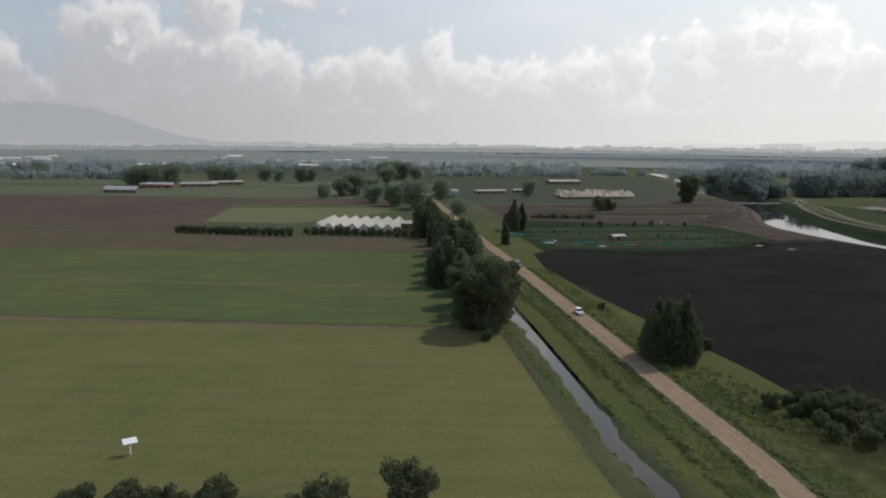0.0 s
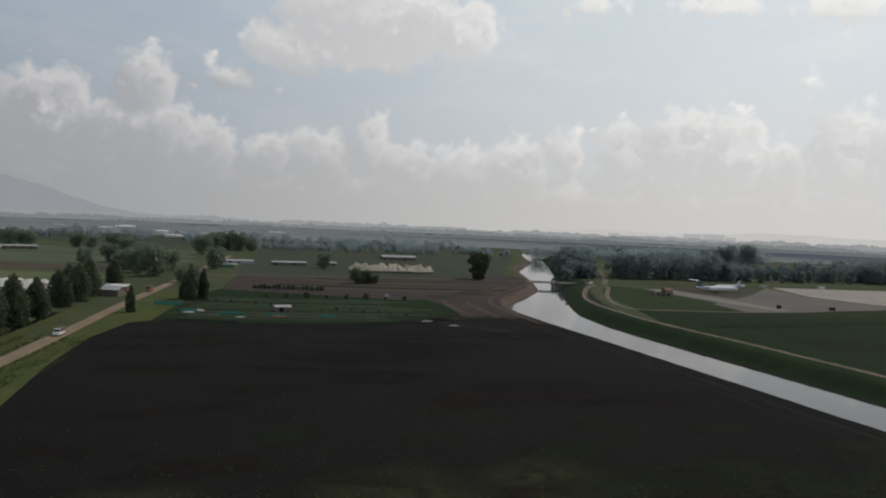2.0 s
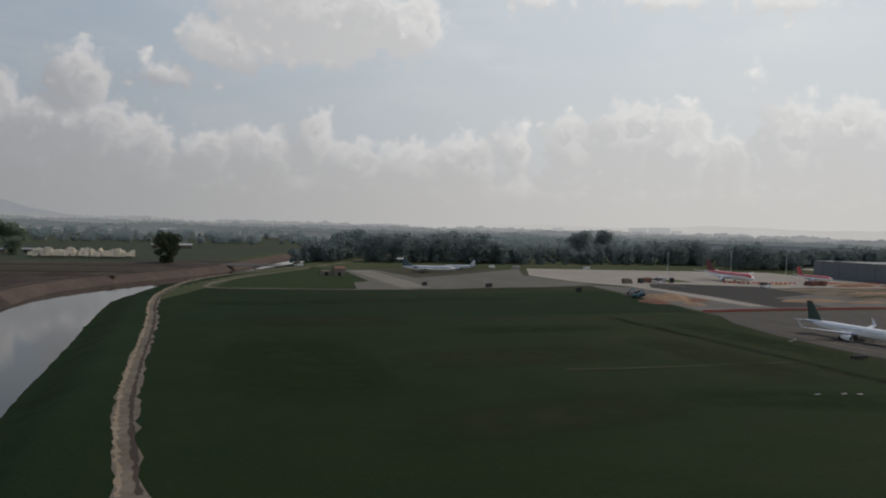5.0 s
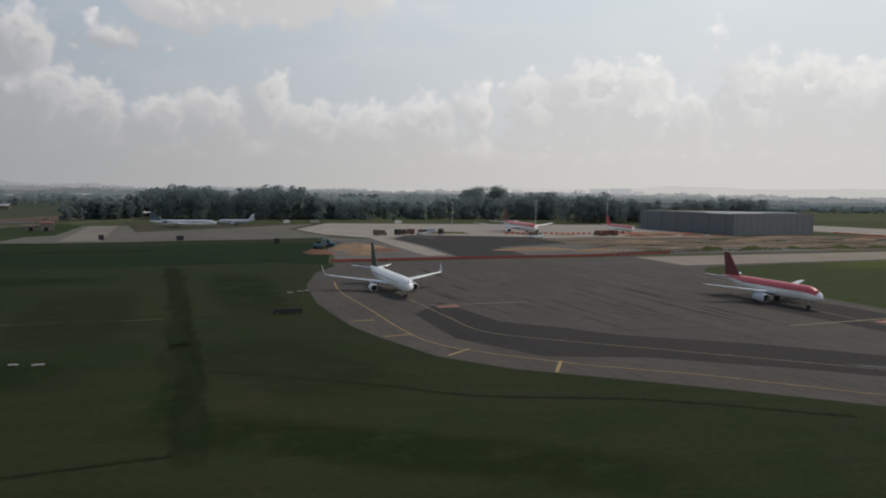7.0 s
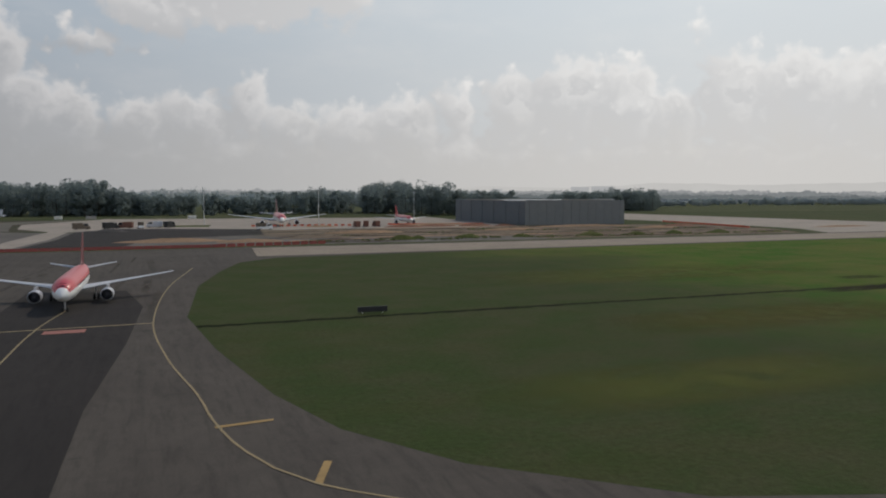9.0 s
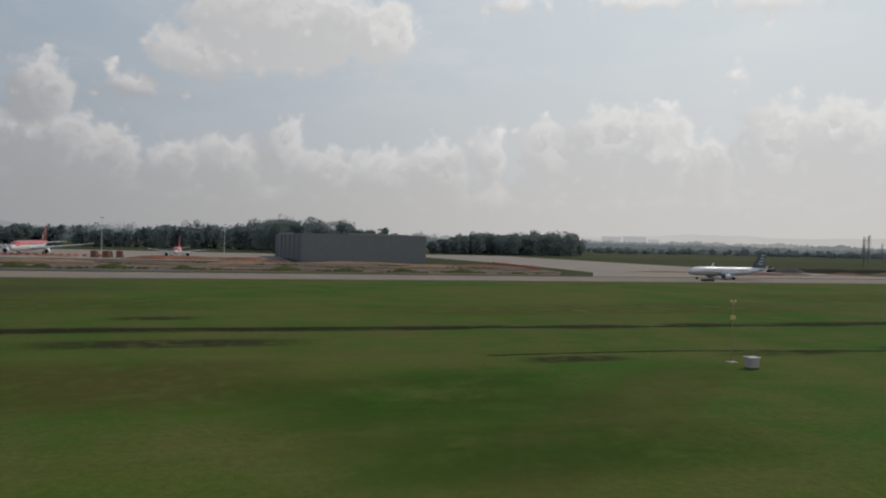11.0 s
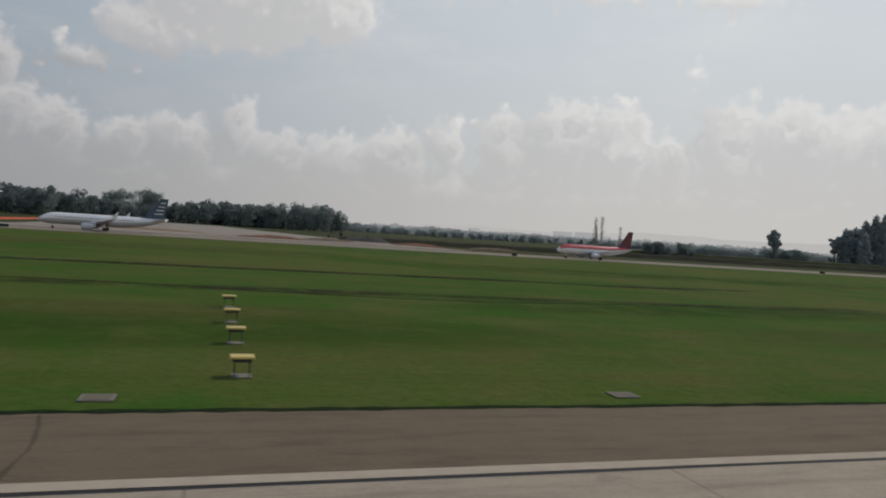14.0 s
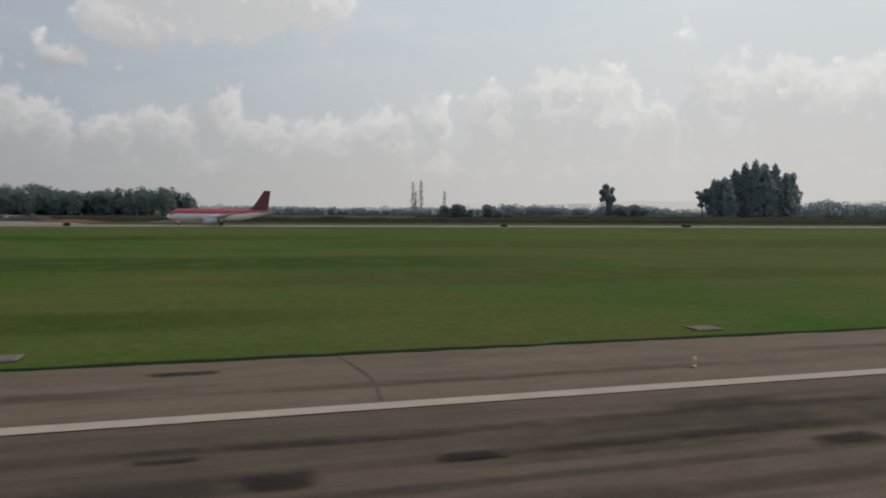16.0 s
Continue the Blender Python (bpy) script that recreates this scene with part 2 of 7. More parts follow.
PALELINE = plain("worn_yellow_marking_paint", (0.27, 0.205, 0.105), 0.8, vary=0.4, scale=0.5)
REDPAINT = plain("red_marking_paint", (0.30, 0.12, 0.09), 0.8, vary=0.3, scale=0.8)
RUBBER = plain("tyre_rubber", (0.02, 0.02, 0.02), 0.8)
WHITE = plain("white_aircraft_paint", (0.76, 0.745, 0.715), 0.3, spec=0.5, vary=0.04)
GREYPAINT = plain("grey_aircraft_paint", (0.45, 0.46, 0.48), 0.35, spec=0.5, vary=0.05)
RED = plain("red_aircraft_paint", (0.50, 0.075, 0.080), 0.3, spec=0.5, vary=0.05)
DARKRED = plain("maroon_tail_paint", (0.130, 0.034, 0.036), 0.4, vary=0.15)
TEAL = plain("dull_blue_tail_paint", (0.055, 0.082, 0.105), 0.5, vary=0.15)
GREENDARK = plain("dark_green_tail_paint", (0.05, 0.075, 0.06), 0.4, vary=0.1)
SILVER = plain("silver_belly_paint", (0.46, 0.455, 0.44), 0.3, 0.3, vary=0.05)
ALU = plain("bare_aluminium", (0.62, 0.62, 0.63), 0.35, 0.85)
DARKMETAL = plain("dark_engine_metal", (0.05, 0.05, 0.055), 0.5, 0.6)
GLASSDARK = plain("dark_cockpit_glass", (0.015, 0.017, 0.02), 0.12, spec=0.6, vary=0.0)
PLASTIC = plain("white_greenhouse_film", (0.66, 0.63, 0.56), 0.55, vary=0.15, scale=0.6)
HUTWALL = plain("dusty_hut_plaster", (0.19, 0.155, 0.12), 0.9, vary=0.3)
TORNFILM = plain("weathered_cream_film", (0.70, 0.62, 0.48), 0.7, vary=0.25, scale=0.8)
TIMBER = plain("weathered_timber", (0.14, 0.11, 0.08), 0.9, vary=0.3)
# far poplars' bark, paled so that its colour carries the haze
PALEBARK = plain("hazed_grey_bark", (0.20, 0.185, 0.165), 0.95, vary=0.3)
BARK = plain("bark", (0.075, 0.058, 0.042), 0.95, vary=0.3)
CORRUGATED = plain("corrugated_roofing", (0.34, 0.325, 0.30), 0.6, vary=0.2)
BRICKRED = plain("red_brick_and_rust", (0.18, 0.085, 0.06), 0.9, vary=0.25)
GREENNET = plain("teal_shade_net", (0.045, 0.19, 0.15), 0.9, vary=0.35)
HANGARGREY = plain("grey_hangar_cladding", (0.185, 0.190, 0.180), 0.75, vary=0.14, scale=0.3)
# flank and recess cladding, darker than the front: shade put into the colour
HANGARDARK = plain("shaded_hangar_cladding", (0.135, 0.146, 0.152), 0.75, vary=0.14, scale=0.3)
HANGARPALE = plain("pale_grey_hangar_cladding", (0.24, 0.24, 0.225), 0.7, vary=0.12, scale=0.3)
MASTPAINT = plain("faded_mast_paint", (0.34, 0.22, 0.15), 0.7, vary=0.2)
ORANGE = plain("orange_barrier_plastic", (0.62, 0.13, 0.06), 0.6, vary=0.2)
REDNET = plain("red_barrier_mesh", (0.30, 0.075, 0.06), 0.8, vary=0.25)
YELLOWBOX = plain("yellow_light_housing", (0.62, 0.50, 0.18), 0.5)
CONC = plain("raw_concrete", (0.36, 0.33, 0.29), 0.9, vary=0.2)
BLACKBOX = plain("black_sign_housing", (0.02, 0.02, 0.02), 0.6)
PLANTBLUE = plain("blue_green_machine_paint", (0.05, 0.14, 0.16), 0.6, vary=0.25)
RUBBLE = plain("dark_rubble", (0.06, 0.055, 0.05), 0.95, vary=0.4, scale=0.7)
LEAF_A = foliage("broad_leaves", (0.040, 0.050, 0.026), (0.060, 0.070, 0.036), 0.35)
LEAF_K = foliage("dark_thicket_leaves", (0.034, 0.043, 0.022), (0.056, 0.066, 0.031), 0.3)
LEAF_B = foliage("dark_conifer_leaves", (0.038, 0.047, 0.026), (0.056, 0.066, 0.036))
# leaves of the woods and farm trees: distance haze mixed into the base colour
LEAF_E = foliage("hazed_eucalyptus_leaves", (0.094, 0.114, 0.107), (0.106, 0.126, 0.120), 0.10, 0.22, 0.8)
LEAF_F = foliage("hazed_far_leaves", (0.160, 0.184, 0.182), (0.174, 0.198, 0.196), 0.10, 0.25, 0.8)
LEAF_M = foliage("hazed_farm_leaves", (0.074, 0.094, 0.060), (0.096, 0.114, 0.074), 0.25, 0.4, 0.55)
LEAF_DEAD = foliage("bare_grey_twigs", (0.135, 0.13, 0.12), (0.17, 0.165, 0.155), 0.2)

wm = Nodes("river_water")
wn_ = wm.noise(wm.coords((1, 1, 1)), 0.35, 3, 0.5).outputs[0]
wm.bump(wn_, 0.035, 0.1)
wm.bsdf.inputs["IOR"].default_value = 1.33
WATER = wm.done((0.022, 0.021, 0.017), 0.04, 0.0, 0.5)


# ---- mesh helpers ----
def link_mesh(name, verts, faces, material, parent=None, smooth=False):
    me = bpy.data.meshes.new(name)
    me.from_pydata([tuple(map(float, v)) for v in verts], [], [tuple(map(int, f)) for f in faces])
    me.update()
    for m in material if isinstance(material, (list, tuple)) else [material]:
        me.materials.append(m)
    if smooth:
        me.polygons.foreach_set("use_smooth", [True] * len(me.polygons))
    ob = new(name, me)
    ob.parent = parent
    return ob


def part(name, bm, material, parent=None, label="", smooth=False):
    me = bpy.data.meshes.new(name)
    bm.normal_update()
    bm.to_mesh(me)
    bm.free()
    for m in material if isinstance(material, (list, tuple)) else [material]:
        me.materials.append(m)
    if smooth:
        me.polygons.foreach_set("use_smooth", [True] * len(me.polygons))
    ob = new(name, me)
    ob.parent = parent
    if label:
        ob["label"] = label
    return ob


def box(bm, x0, x1, y0, y1, z0, z1, bevel=0.0):
    r = bmesh.ops.create_cube(bm, size=1.0, matrix=Matrix.LocRotScale(((x0 + x1) / 2, (y0 + y1) / 2, (z0 + z1) / 2), None, (x1 - x0, y1 - y0, z1 - z0)))
    if bevel:
        edges = list({e for v in r["verts"] for e in v.link_edges})
        bmesh.ops.bevel(bm, geom=edges, offset=bevel, segments=2, affect="EDGES", clamp_overlap=True)
    return r["verts"]


def rod(bm, a, b, r0, r1, sides=7):
    a, b = Vector(a), Vector(b)
    m = Matrix.Translation((a + b) / 2) @ (b - a).to_track_quat("Z", "Y").to_matrix().to_4x4()
    bmesh.ops.create_cone(bm, cap_ends=True, segments=sides, radius1=r0, radius2=r1, depth=(b - a).length, matrix=m)


def wheel(bm, c, r, w, axis="Y"):
    m = Matrix.Translation(c) @ (pose(0, 0, 0, 90, 0, 0) if axis == "Y" else pose(0, 0, 0, 0, 90, 0))
    bmesh.ops.create_cone(bm, cap_ends=True, segments=14, radius1=r, radius2=r, depth=w, matrix=m)


def empty(name, m=None):
    ob = new(name)
    if m is not None:
        ob.matrix_basis = m
    return ob


def sheet(name, pts, z, material, label, category, thick=0.0):
    """A flat piece of ground, pavement or paint with the outline pts."""
    z = z * 0.6 if z > 0 else z
    flat = [Vector((x, y, 0.0)) for x, y in pts]
    tris = []
    for a, c, d in tessellate_polygon([flat]):
        up = (flat[c] - flat[a]).cross(flat[d] - flat[a]).z > 0
        tris.append((a, c, d) if up else (a, d, c))
    return tagged(link_mesh(name, [(x, y, z) for x, y in pts], tris, material), label, category, kind="structure")


def smooth_line(pts, step=4.0):
    """Points along a Catmull-Rom line through pts."""
    p = [Vector(q) for q in pts]
    p = [2 * p[0] - p[1], *p, 2 * p[-1] - p[-2]]
    out = []
    for i in range(1, len(p) - 2):
        n = max(2, int((p[i + 1] - p[i]).length / step))
        for k in range(n):
            t = k / n
            out.append(0.5 * (2 * p[i] + (p[i + 1] - p[i - 1]) * t + (2 * p[i - 1] - 5 * p[i] + 4 * p[i + 1] - p[i + 2]) * t * t + (3 * p[i] - p[i - 1] - 3 * p[i + 1] + p[i + 2]) * t**3))
    return out + [p[-2]]


def ribbon(name, pts, width, z, material, label, category, ragged=0.0, step=4.0, seed=1):
    """A road, path or painted line along pts, with uneven edges where ragged."""
    rng = random.Random(seed)
    z = z * 0.6
    line = smooth_line(pts, step)
    verts, faces = [], []
    for i, c in enumerate(line):
        d = (line[min(i + 1, len(line) - 1)] - line[max(i - 1, 0)]).normalized()
        side = Vector((-d.y, d.x))
        wa, wb = width / 2 + rng.uniform(-ragged, ragged), width / 2 + rng.uniform(-ragged, ragged)
        for q in (c + side * wa, c - side * wb):
            verts.append((q.x, q.y, z))
        if i:
            k = 2 * i
            faces.append((k - 2, k - 1, k + 1, k))
    return tagged(link_mesh(name, verts, faces, material), label, category, kind="structure")


def patch_paint(name, c1, c2, cover=1.0, grain=0.25, low=0.30, high=0.62, wave=0.9):
    """Worn ground that thins out towards its ragged rim."""
    n = Nodes(name)
    tc = n.add("ShaderNodeTexCoord")
    ln = n.add("ShaderNodeVectorMath", operation="LENGTH")
    sq = n.add("ShaderNodeVectorMath", operation="MULTIPLY")
    n.link(tc.outputs["Object"], sq.inputs[0])
    n.link(tc.outputs["Object"], sq.inputs[1])
    n.link(sq.outputs[0], ln.inputs[0])
    p = n.coords()
    f = n.noise(p, grain, 6, 0.65).outputs[0]
    body = n.math("MULTIPLY", n.ramp(n.math("ADD", ln.outputs["Value"], n.math("MULTIPLY_ADD", f, 2 * wave, -wave)), 0.9, 0.05), n.ramp(f, low, high))
    col = n.mix(n.noise(p, 1.3, 4, 0.7).outputs[0], c1, c2)
    n.done(col, 0.95, 0.0, 0.05)
    clear = n.add("ShaderNodeBsdfTransparent")
    mixed = n.add("ShaderNodeMixShader")
    n.put(mixed.inputs[0], n.math("MULTIPLY", body, cover))
    n.link(clear.outputs[0], mixed.inputs[1])
    n.link(n.bsdf.outputs[0], mixed.inputs[2])
    n.link(mixed.outputs[0], n.out.inputs[0])
    return n.mat


def soft_patch(name, x, y, rx, ry, z, material, label, category="patch", turn=0.0):
    ob = link_mesh(name, [(-1, -1, 0), (1, -1, 0), (1, 1, 0), (-1, 1, 0)], [(0, 1, 2, 3)], material)
    ob.matrix_basis = pose(x, y, z, 0, 0, turn) @ Matrix.Diagonal((rx, ry, 1, 1))
    return tagged(ob, label, category, kind="structure")


# ---- backdrop: clouds and hazy distance ----
def cloud_backdrop():
    n = Nodes("cloudy_sky")
    tc = n.add("ShaderNodeTexCoord")
    sep = n.add("ShaderNodeSeparateXYZ")
    n.link(tc.outputs["Object"], sep.inputs[0])
    az = n.math("MULTIPLY", n.math("ARCTAN2", sep.outputs[0], sep.outputs[1]), 57.2958)
    el = n.math("MULTIPLY", n.math("ARCTANGENT", n.math("DIVIDE", sep.outputs[2], 5600.0)), 57.2958)
    comb = n.add("ShaderNodeCombineXYZ")
    n.link(az, comb.inputs[0])
    n.link(el, comb.inputs[1])
    p = comb.outputs[0]

    def vec(op, a, b):
        v = n.add("ShaderNodeVectorMath", operation=op)
        n.put(v.inputs[0], a)
        n.put(v.inputs[1], b)
        return v

    def shape(q):
        """Signed distance in degrees to the cloud tops, before they are frayed."""
        qs = n.add("ShaderNodeSeparateXYZ")
        n.link(q, qs.inputs[0])
        dist = n.math("SUBTRACT", qs.outputs[1], 5.2)
        for a, e, ra, re in heaps:
            d = vec("MULTIPLY", vec("SUBTRACT", q, (a, e, 0)).outputs[0], (1 / ra, 1 / re, 0)).outputs[0]
            ln = n.add("ShaderNodeVectorMath", operation="LENGTH")
            n.link(d, ln.inputs[0])
            sm = n.add("ShaderNodeMath", operation="SMOOTH_MIN")
            n.put(sm.inputs[0], dist)
            n.put(sm.inputs[1], n.math("MULTIPLY_ADD", ln.outputs["Value"], min(ra, re), -min(ra, re)))
            sm.inputs[2].default_value = 0.35
            dist = sm.outputs[0]
        return dist

    # heaps of cumulus: azimuth, elevation and half sizes, in degrees
    heaps = [(-50, 5, 8, 5), (-36, 5, 8, 4.5), (-26, 5, 6, 2.9), (-16.4, 6.4, 4.6, 4.3), (-10.0, 9.6, 2.7, 3.3), (-11, 5.5, 6.5, 4.2), (-6.2, 5.0, 4.4, 3.4), (-1.2, 5, 3.4, 2.9),
             (3.0, 5.2, 4.0, 3.3), (6.4, 6.6, 2.4, 3.6), (10, 5, 3.6, 2.6), (14.5, 4.8, 4.5, 2.7), (18.8, 5, 4.0, 3.2), (22.4, 6.3, 2.2, 3.1), (27.0, 6.2, 3.4, 3.9), (31, 6.6, 4.2, 4.7),
             (35, 6.4, 3.8, 4.4), (38.6, 5.4, 3.0, 3.4), (42.8, 6.8, 3.4, 4.8), (46.8, 6.4, 4.4, 4.3), (51.5, 6, 4.6, 4.1), (58, 6, 6, 4.4), (68, 6, 6, 5), (80, 5, 8, 4),
             (7.0, 15.6, 9.2, 4.2), (0.2, 13.2, 4.6, 2.7), (13.6, 15.4, 4.2, 3.3), (-4.0, 10.8, 3.8, 1.6), (40, 12.2, 1.4, 1.0), (24, 17.8, 3.4, 1.5), (33.5, 17.6, 5.4, 1.7), (42, 17.0, 4.4, 1.8),
             (-28, 14.5, 6, 2.4), (58, 18, 6, 2), (-17, 20.5, 4.2, 1.8), (-9, 23, 5, 2.6), (-2, 20.6, 3.2, 1.6), (5, 23.5, 5, 2.4), (13, 21.5, 4.2, 1.9), (20, 25, 6, 2.6), (-14, 28, 6, 3), (2, 29, 7, 3), (42, 27, 10, 3), (-34, 24, 9, 3), (68, 25, 8, 3), (110, 12, 14, 6), (150, 14, 16, 6), (-90, 12, 16, 6), (-140, 15, 18, 6)]
    bend = n.noise(p, 0.42, 6, 0.55).outputs["Color"]
    q = vec("ADD", p, vec("MULTIPLY", vec("SUBTRACT", bend, (0.5, 0.5, 0.5)).outputs[0], (1.6, 1.5, 0)).outputs[0]).outputs[0]
    cells = n.add("ShaderNodeTexVoronoi")
    cells.feature, cells.inputs["Scale"].default_value, cells.inputs["Detail"].default_value, cells.inputs["Smoothness"].default_value = "SMOOTH_F1", 0.62, 2.0, 0.7
    n.link(q, cells.inputs["Vector"])
    lumps = n.math("MULTIPLY_ADD", cells.outputs["Distance"], 1.7, -0.85)
    fray = n.noise(p, 1.1, 6, 0.55).outputs[0]
    dist = n.math("ADD", n.math("ADD", shape(q), lumps), n.math("MULTIPLY_ADD", fray, 1.0, -0.5))
    above = shape(vec("ADD", q, (0.75, 1.1, 0)).outputs[0])
    mask = n.ramp(dist, 0.4, -0.7)
    rim = n.ramp(dist, -2.2, -0.15)
    rise = n.ramp(n.math("SUBTRACT", above, shape(q)), -0.3, 1.15)
    billow = n.ramp(n.math("ADD", lumps, n.math("MULTIPLY_ADD", fray, 0.9, -0.45)), 0.35, -0.55)
    for da, de, force in ((3.1, 1.7, 0.55), (-4.3, 3.1, 0.45)):
        inner = n.math("ADD", n.math("ADD", shape(vec("ADD", q, (da, de, 0)).outputs[0]), n.math("MULTIPLY", lumps, -1.2)), n.math("MULTIPLY_ADD", fray, 1.3, -0.65))
        edge = n.math("MULTIPLY", n.ramp(inner, -1.7, -0.1), n.ramp(inner, 0.45, -0.1))
        rim = n.math("MAXIMUM", rim, n.math("MULTIPLY", edge, force))
    light = n.math("MULTIPLY_ADD", n.math("MULTIPLY", rim, rise), 0.80, n.math("MULTIPLY", n.math("MULTIPLY", billow, n.math("MULTIPLY_ADD", rim, 0.6, 0.4)), 0.55))
    light = n.math("ADD", light, n.math("MULTIPLY", n.ramp(el, 10.0, 13.0), 0.36))
    side = n.ramp(az, -30.0, 46.0)
    gap = n.mix(side, (0.295, 0.365, 0.445), (0.665, 0.715, 0.750))
    lit = n.mix(side, (0.620, 0.605, 0.606), (0.860, 0.848, 0.830))
    grey = n.mix(side, (0.335, 0.344, 0.364), (0.610, 0.610, 0.612))
    veil = n.mix(side, (0.300, 0.308, 0.322), (0.615, 0.600, 0.580))
    back = n.ramp(n.math("ABSOLUTE", az), 72.0, 130.0)  # away from the sun, unseen cloud is brightened to fill shaded sides
    gap, lit = n.mix(back, gap, (0.42, 0.50, 0.60)), n.mix(back, lit, (1.10, 1.08, 1.05))
    grey, veil = n.mix(back, grey, (0.78, 0.78, 0.78)), n.mix(back, veil, (0.74, 0.74, 0.74))
    thin = n.ramp(n.noise(vec("MULTIPLY", p, (0.5, 1.3, 1)).outputs[0], 0.17, 6, 0.6).outputs[0], 0.40, 0.80)
    gap = n.mix(n.math("MULTIPLY", thin, 0.30), gap, lit)
    gap = n.mix(n.math("MULTIPLY", n.ramp(el, 17.0, 6.0), 0.4), gap, veil)
    col = n.mix(n.math("MULTIPLY", mask, 0.93), gap, n.mix(light, grey, lit))
    low = n.math("ADD", el, n.math("MULTIPLY_ADD", n.noise(p, 0.4, 5, 0.6).outputs[0], 5.0, -2.5))
    col = n.mix(n.math("MULTIPLY", n.ramp(low, 7.6, 1.0), 0.95), col, veil)
    em = n.add("ShaderNodeEmission")
    n.link(col, em.inputs[0])
    clear = n.add("ShaderNodeBsdfTransparent")
    fade = n.add("ShaderNodeMixShader")
    n.put(fade.inputs[0], n.ramp(el, 41.0, 35.0))
    n.link(clear.outputs[0], fade.inputs[1])
    n.link(em.outputs[0], fade.inputs[2])
    n.link(fade.outputs[0], n.out.inputs[0])
    verts, faces, R, N = [], [], 5600.0, 192
    for i in range(N):
        a = 2 * math.pi * i / N
        verts += [(R * math.sin(a), R * math.cos(a), z) for z in (-60, 0, 500, 1300, 2900, 4900)]
    for i in range(N):
        for k in range(5):
            a, b = 6 * i + k, 6 * ((i + 1) % N) + k
            faces.append((a, b, b + 1, a + 1))
    ob = link_mesh("backdrop_sky", verts, faces, n.mat, smooth=True)
    ob.location = (650, 0, 0)
    tagged(ob, "hazy sky with banks of grey-white cumulus cloud", "sky", kind="structure")


def hill_backdrop(name, color, R, profile, label):
    """A far hazy ridge; profile: azimuth in degrees and height in metres."""
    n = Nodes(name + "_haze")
    # the haze over the ridge is painted as a glowing colour
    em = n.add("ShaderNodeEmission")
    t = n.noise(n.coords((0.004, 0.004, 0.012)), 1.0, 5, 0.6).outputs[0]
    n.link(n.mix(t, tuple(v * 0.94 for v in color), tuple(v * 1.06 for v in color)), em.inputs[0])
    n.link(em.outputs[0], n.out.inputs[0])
    verts, faces = [], []
    az, hs = [a for a, _ in profile], [h for _, h in profile]
    N = 160
    for i in range(N + 1):
        a = az[0] + (az[-1] - az[0]) * i / N
        h = float(np.interp(a, az, hs)) * (1 + 0.10 * noise.noise((a * 0.5, 0, 3)) + 0.05 * noise.noise((a * 2.3, 1, 0)))
        s, c = math.sin(radians(a)), math.cos(radians(a))
        verts += [(650 + R * s, R * c, -40), (650 + R * s, R * c, max(h, 0) - 2), (650 + (R + 60) * s, (R + 60) * c, -40)]
        if i:
            k = 3 * i
            faces += [(k - 3, k, k + 1, k - 2), (k - 2, k + 1, k + 2, k - 1)]
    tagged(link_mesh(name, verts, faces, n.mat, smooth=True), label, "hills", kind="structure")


def treeline_backdrop(name, color, R, low, high, seed, label):
    """A far hazy line of trees with a ragged top."""
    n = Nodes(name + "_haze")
    # haze in front of these trees is put into a glowing colour
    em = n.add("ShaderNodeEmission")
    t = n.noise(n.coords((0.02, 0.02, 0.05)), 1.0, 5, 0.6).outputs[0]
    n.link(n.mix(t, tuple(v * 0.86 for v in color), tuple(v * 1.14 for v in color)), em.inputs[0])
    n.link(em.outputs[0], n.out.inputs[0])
    verts, faces, N = [], [], 2200
    for i in range(N + 1):
        a = -75 + 180 * i / N
        h = low + (high - low) * max(0, 0.5 + 0.45 * noise.noise((a * 0.22, seed, 0)) + 0.30 * noise.noise((a * 1.3, seed, 2)) + 0.28 * noise.noise((a * 6, seed, 4)) + 0.16 * noise.noise((a * 17, seed, 6)))
        s, c = math.sin(radians(a)), math.cos(radians(a))
        verts += [(650 + R * s, R * c, -1), (650 + R * s, R * c, h), (650 + (R + 25) * s, (R + 25) * c, -1)]
        if i:
            k = 3 * i
            faces += [(k - 3, k, k + 1, k - 2), (k - 2, k + 1, k + 2, k - 1)]
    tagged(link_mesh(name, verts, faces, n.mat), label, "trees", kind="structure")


cloud_backdrop()
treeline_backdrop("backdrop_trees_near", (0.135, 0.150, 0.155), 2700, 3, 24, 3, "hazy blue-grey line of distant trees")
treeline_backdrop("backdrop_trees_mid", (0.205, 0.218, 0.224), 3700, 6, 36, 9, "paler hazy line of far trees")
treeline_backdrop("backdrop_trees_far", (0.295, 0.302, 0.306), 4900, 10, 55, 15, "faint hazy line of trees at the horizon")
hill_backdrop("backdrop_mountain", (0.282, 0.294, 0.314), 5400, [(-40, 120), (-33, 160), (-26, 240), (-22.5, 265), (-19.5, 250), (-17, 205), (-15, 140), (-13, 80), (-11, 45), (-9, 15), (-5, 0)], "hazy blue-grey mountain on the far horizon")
def block_backdrop():
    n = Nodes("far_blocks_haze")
    # blocks glow in the tone of the haze instead of being lit
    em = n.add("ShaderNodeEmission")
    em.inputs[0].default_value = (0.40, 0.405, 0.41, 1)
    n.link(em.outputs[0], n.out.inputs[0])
    bm = bmesh.new()
    for x, w, h in ((3290, 120, 62), (3450, 150, 66), (3640, 60, 50), (2700, 60, 46)):
        box(bm, x, x + w, 4300, 4340, -5, h)
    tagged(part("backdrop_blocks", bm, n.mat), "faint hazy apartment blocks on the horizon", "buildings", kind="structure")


block_backdrop()
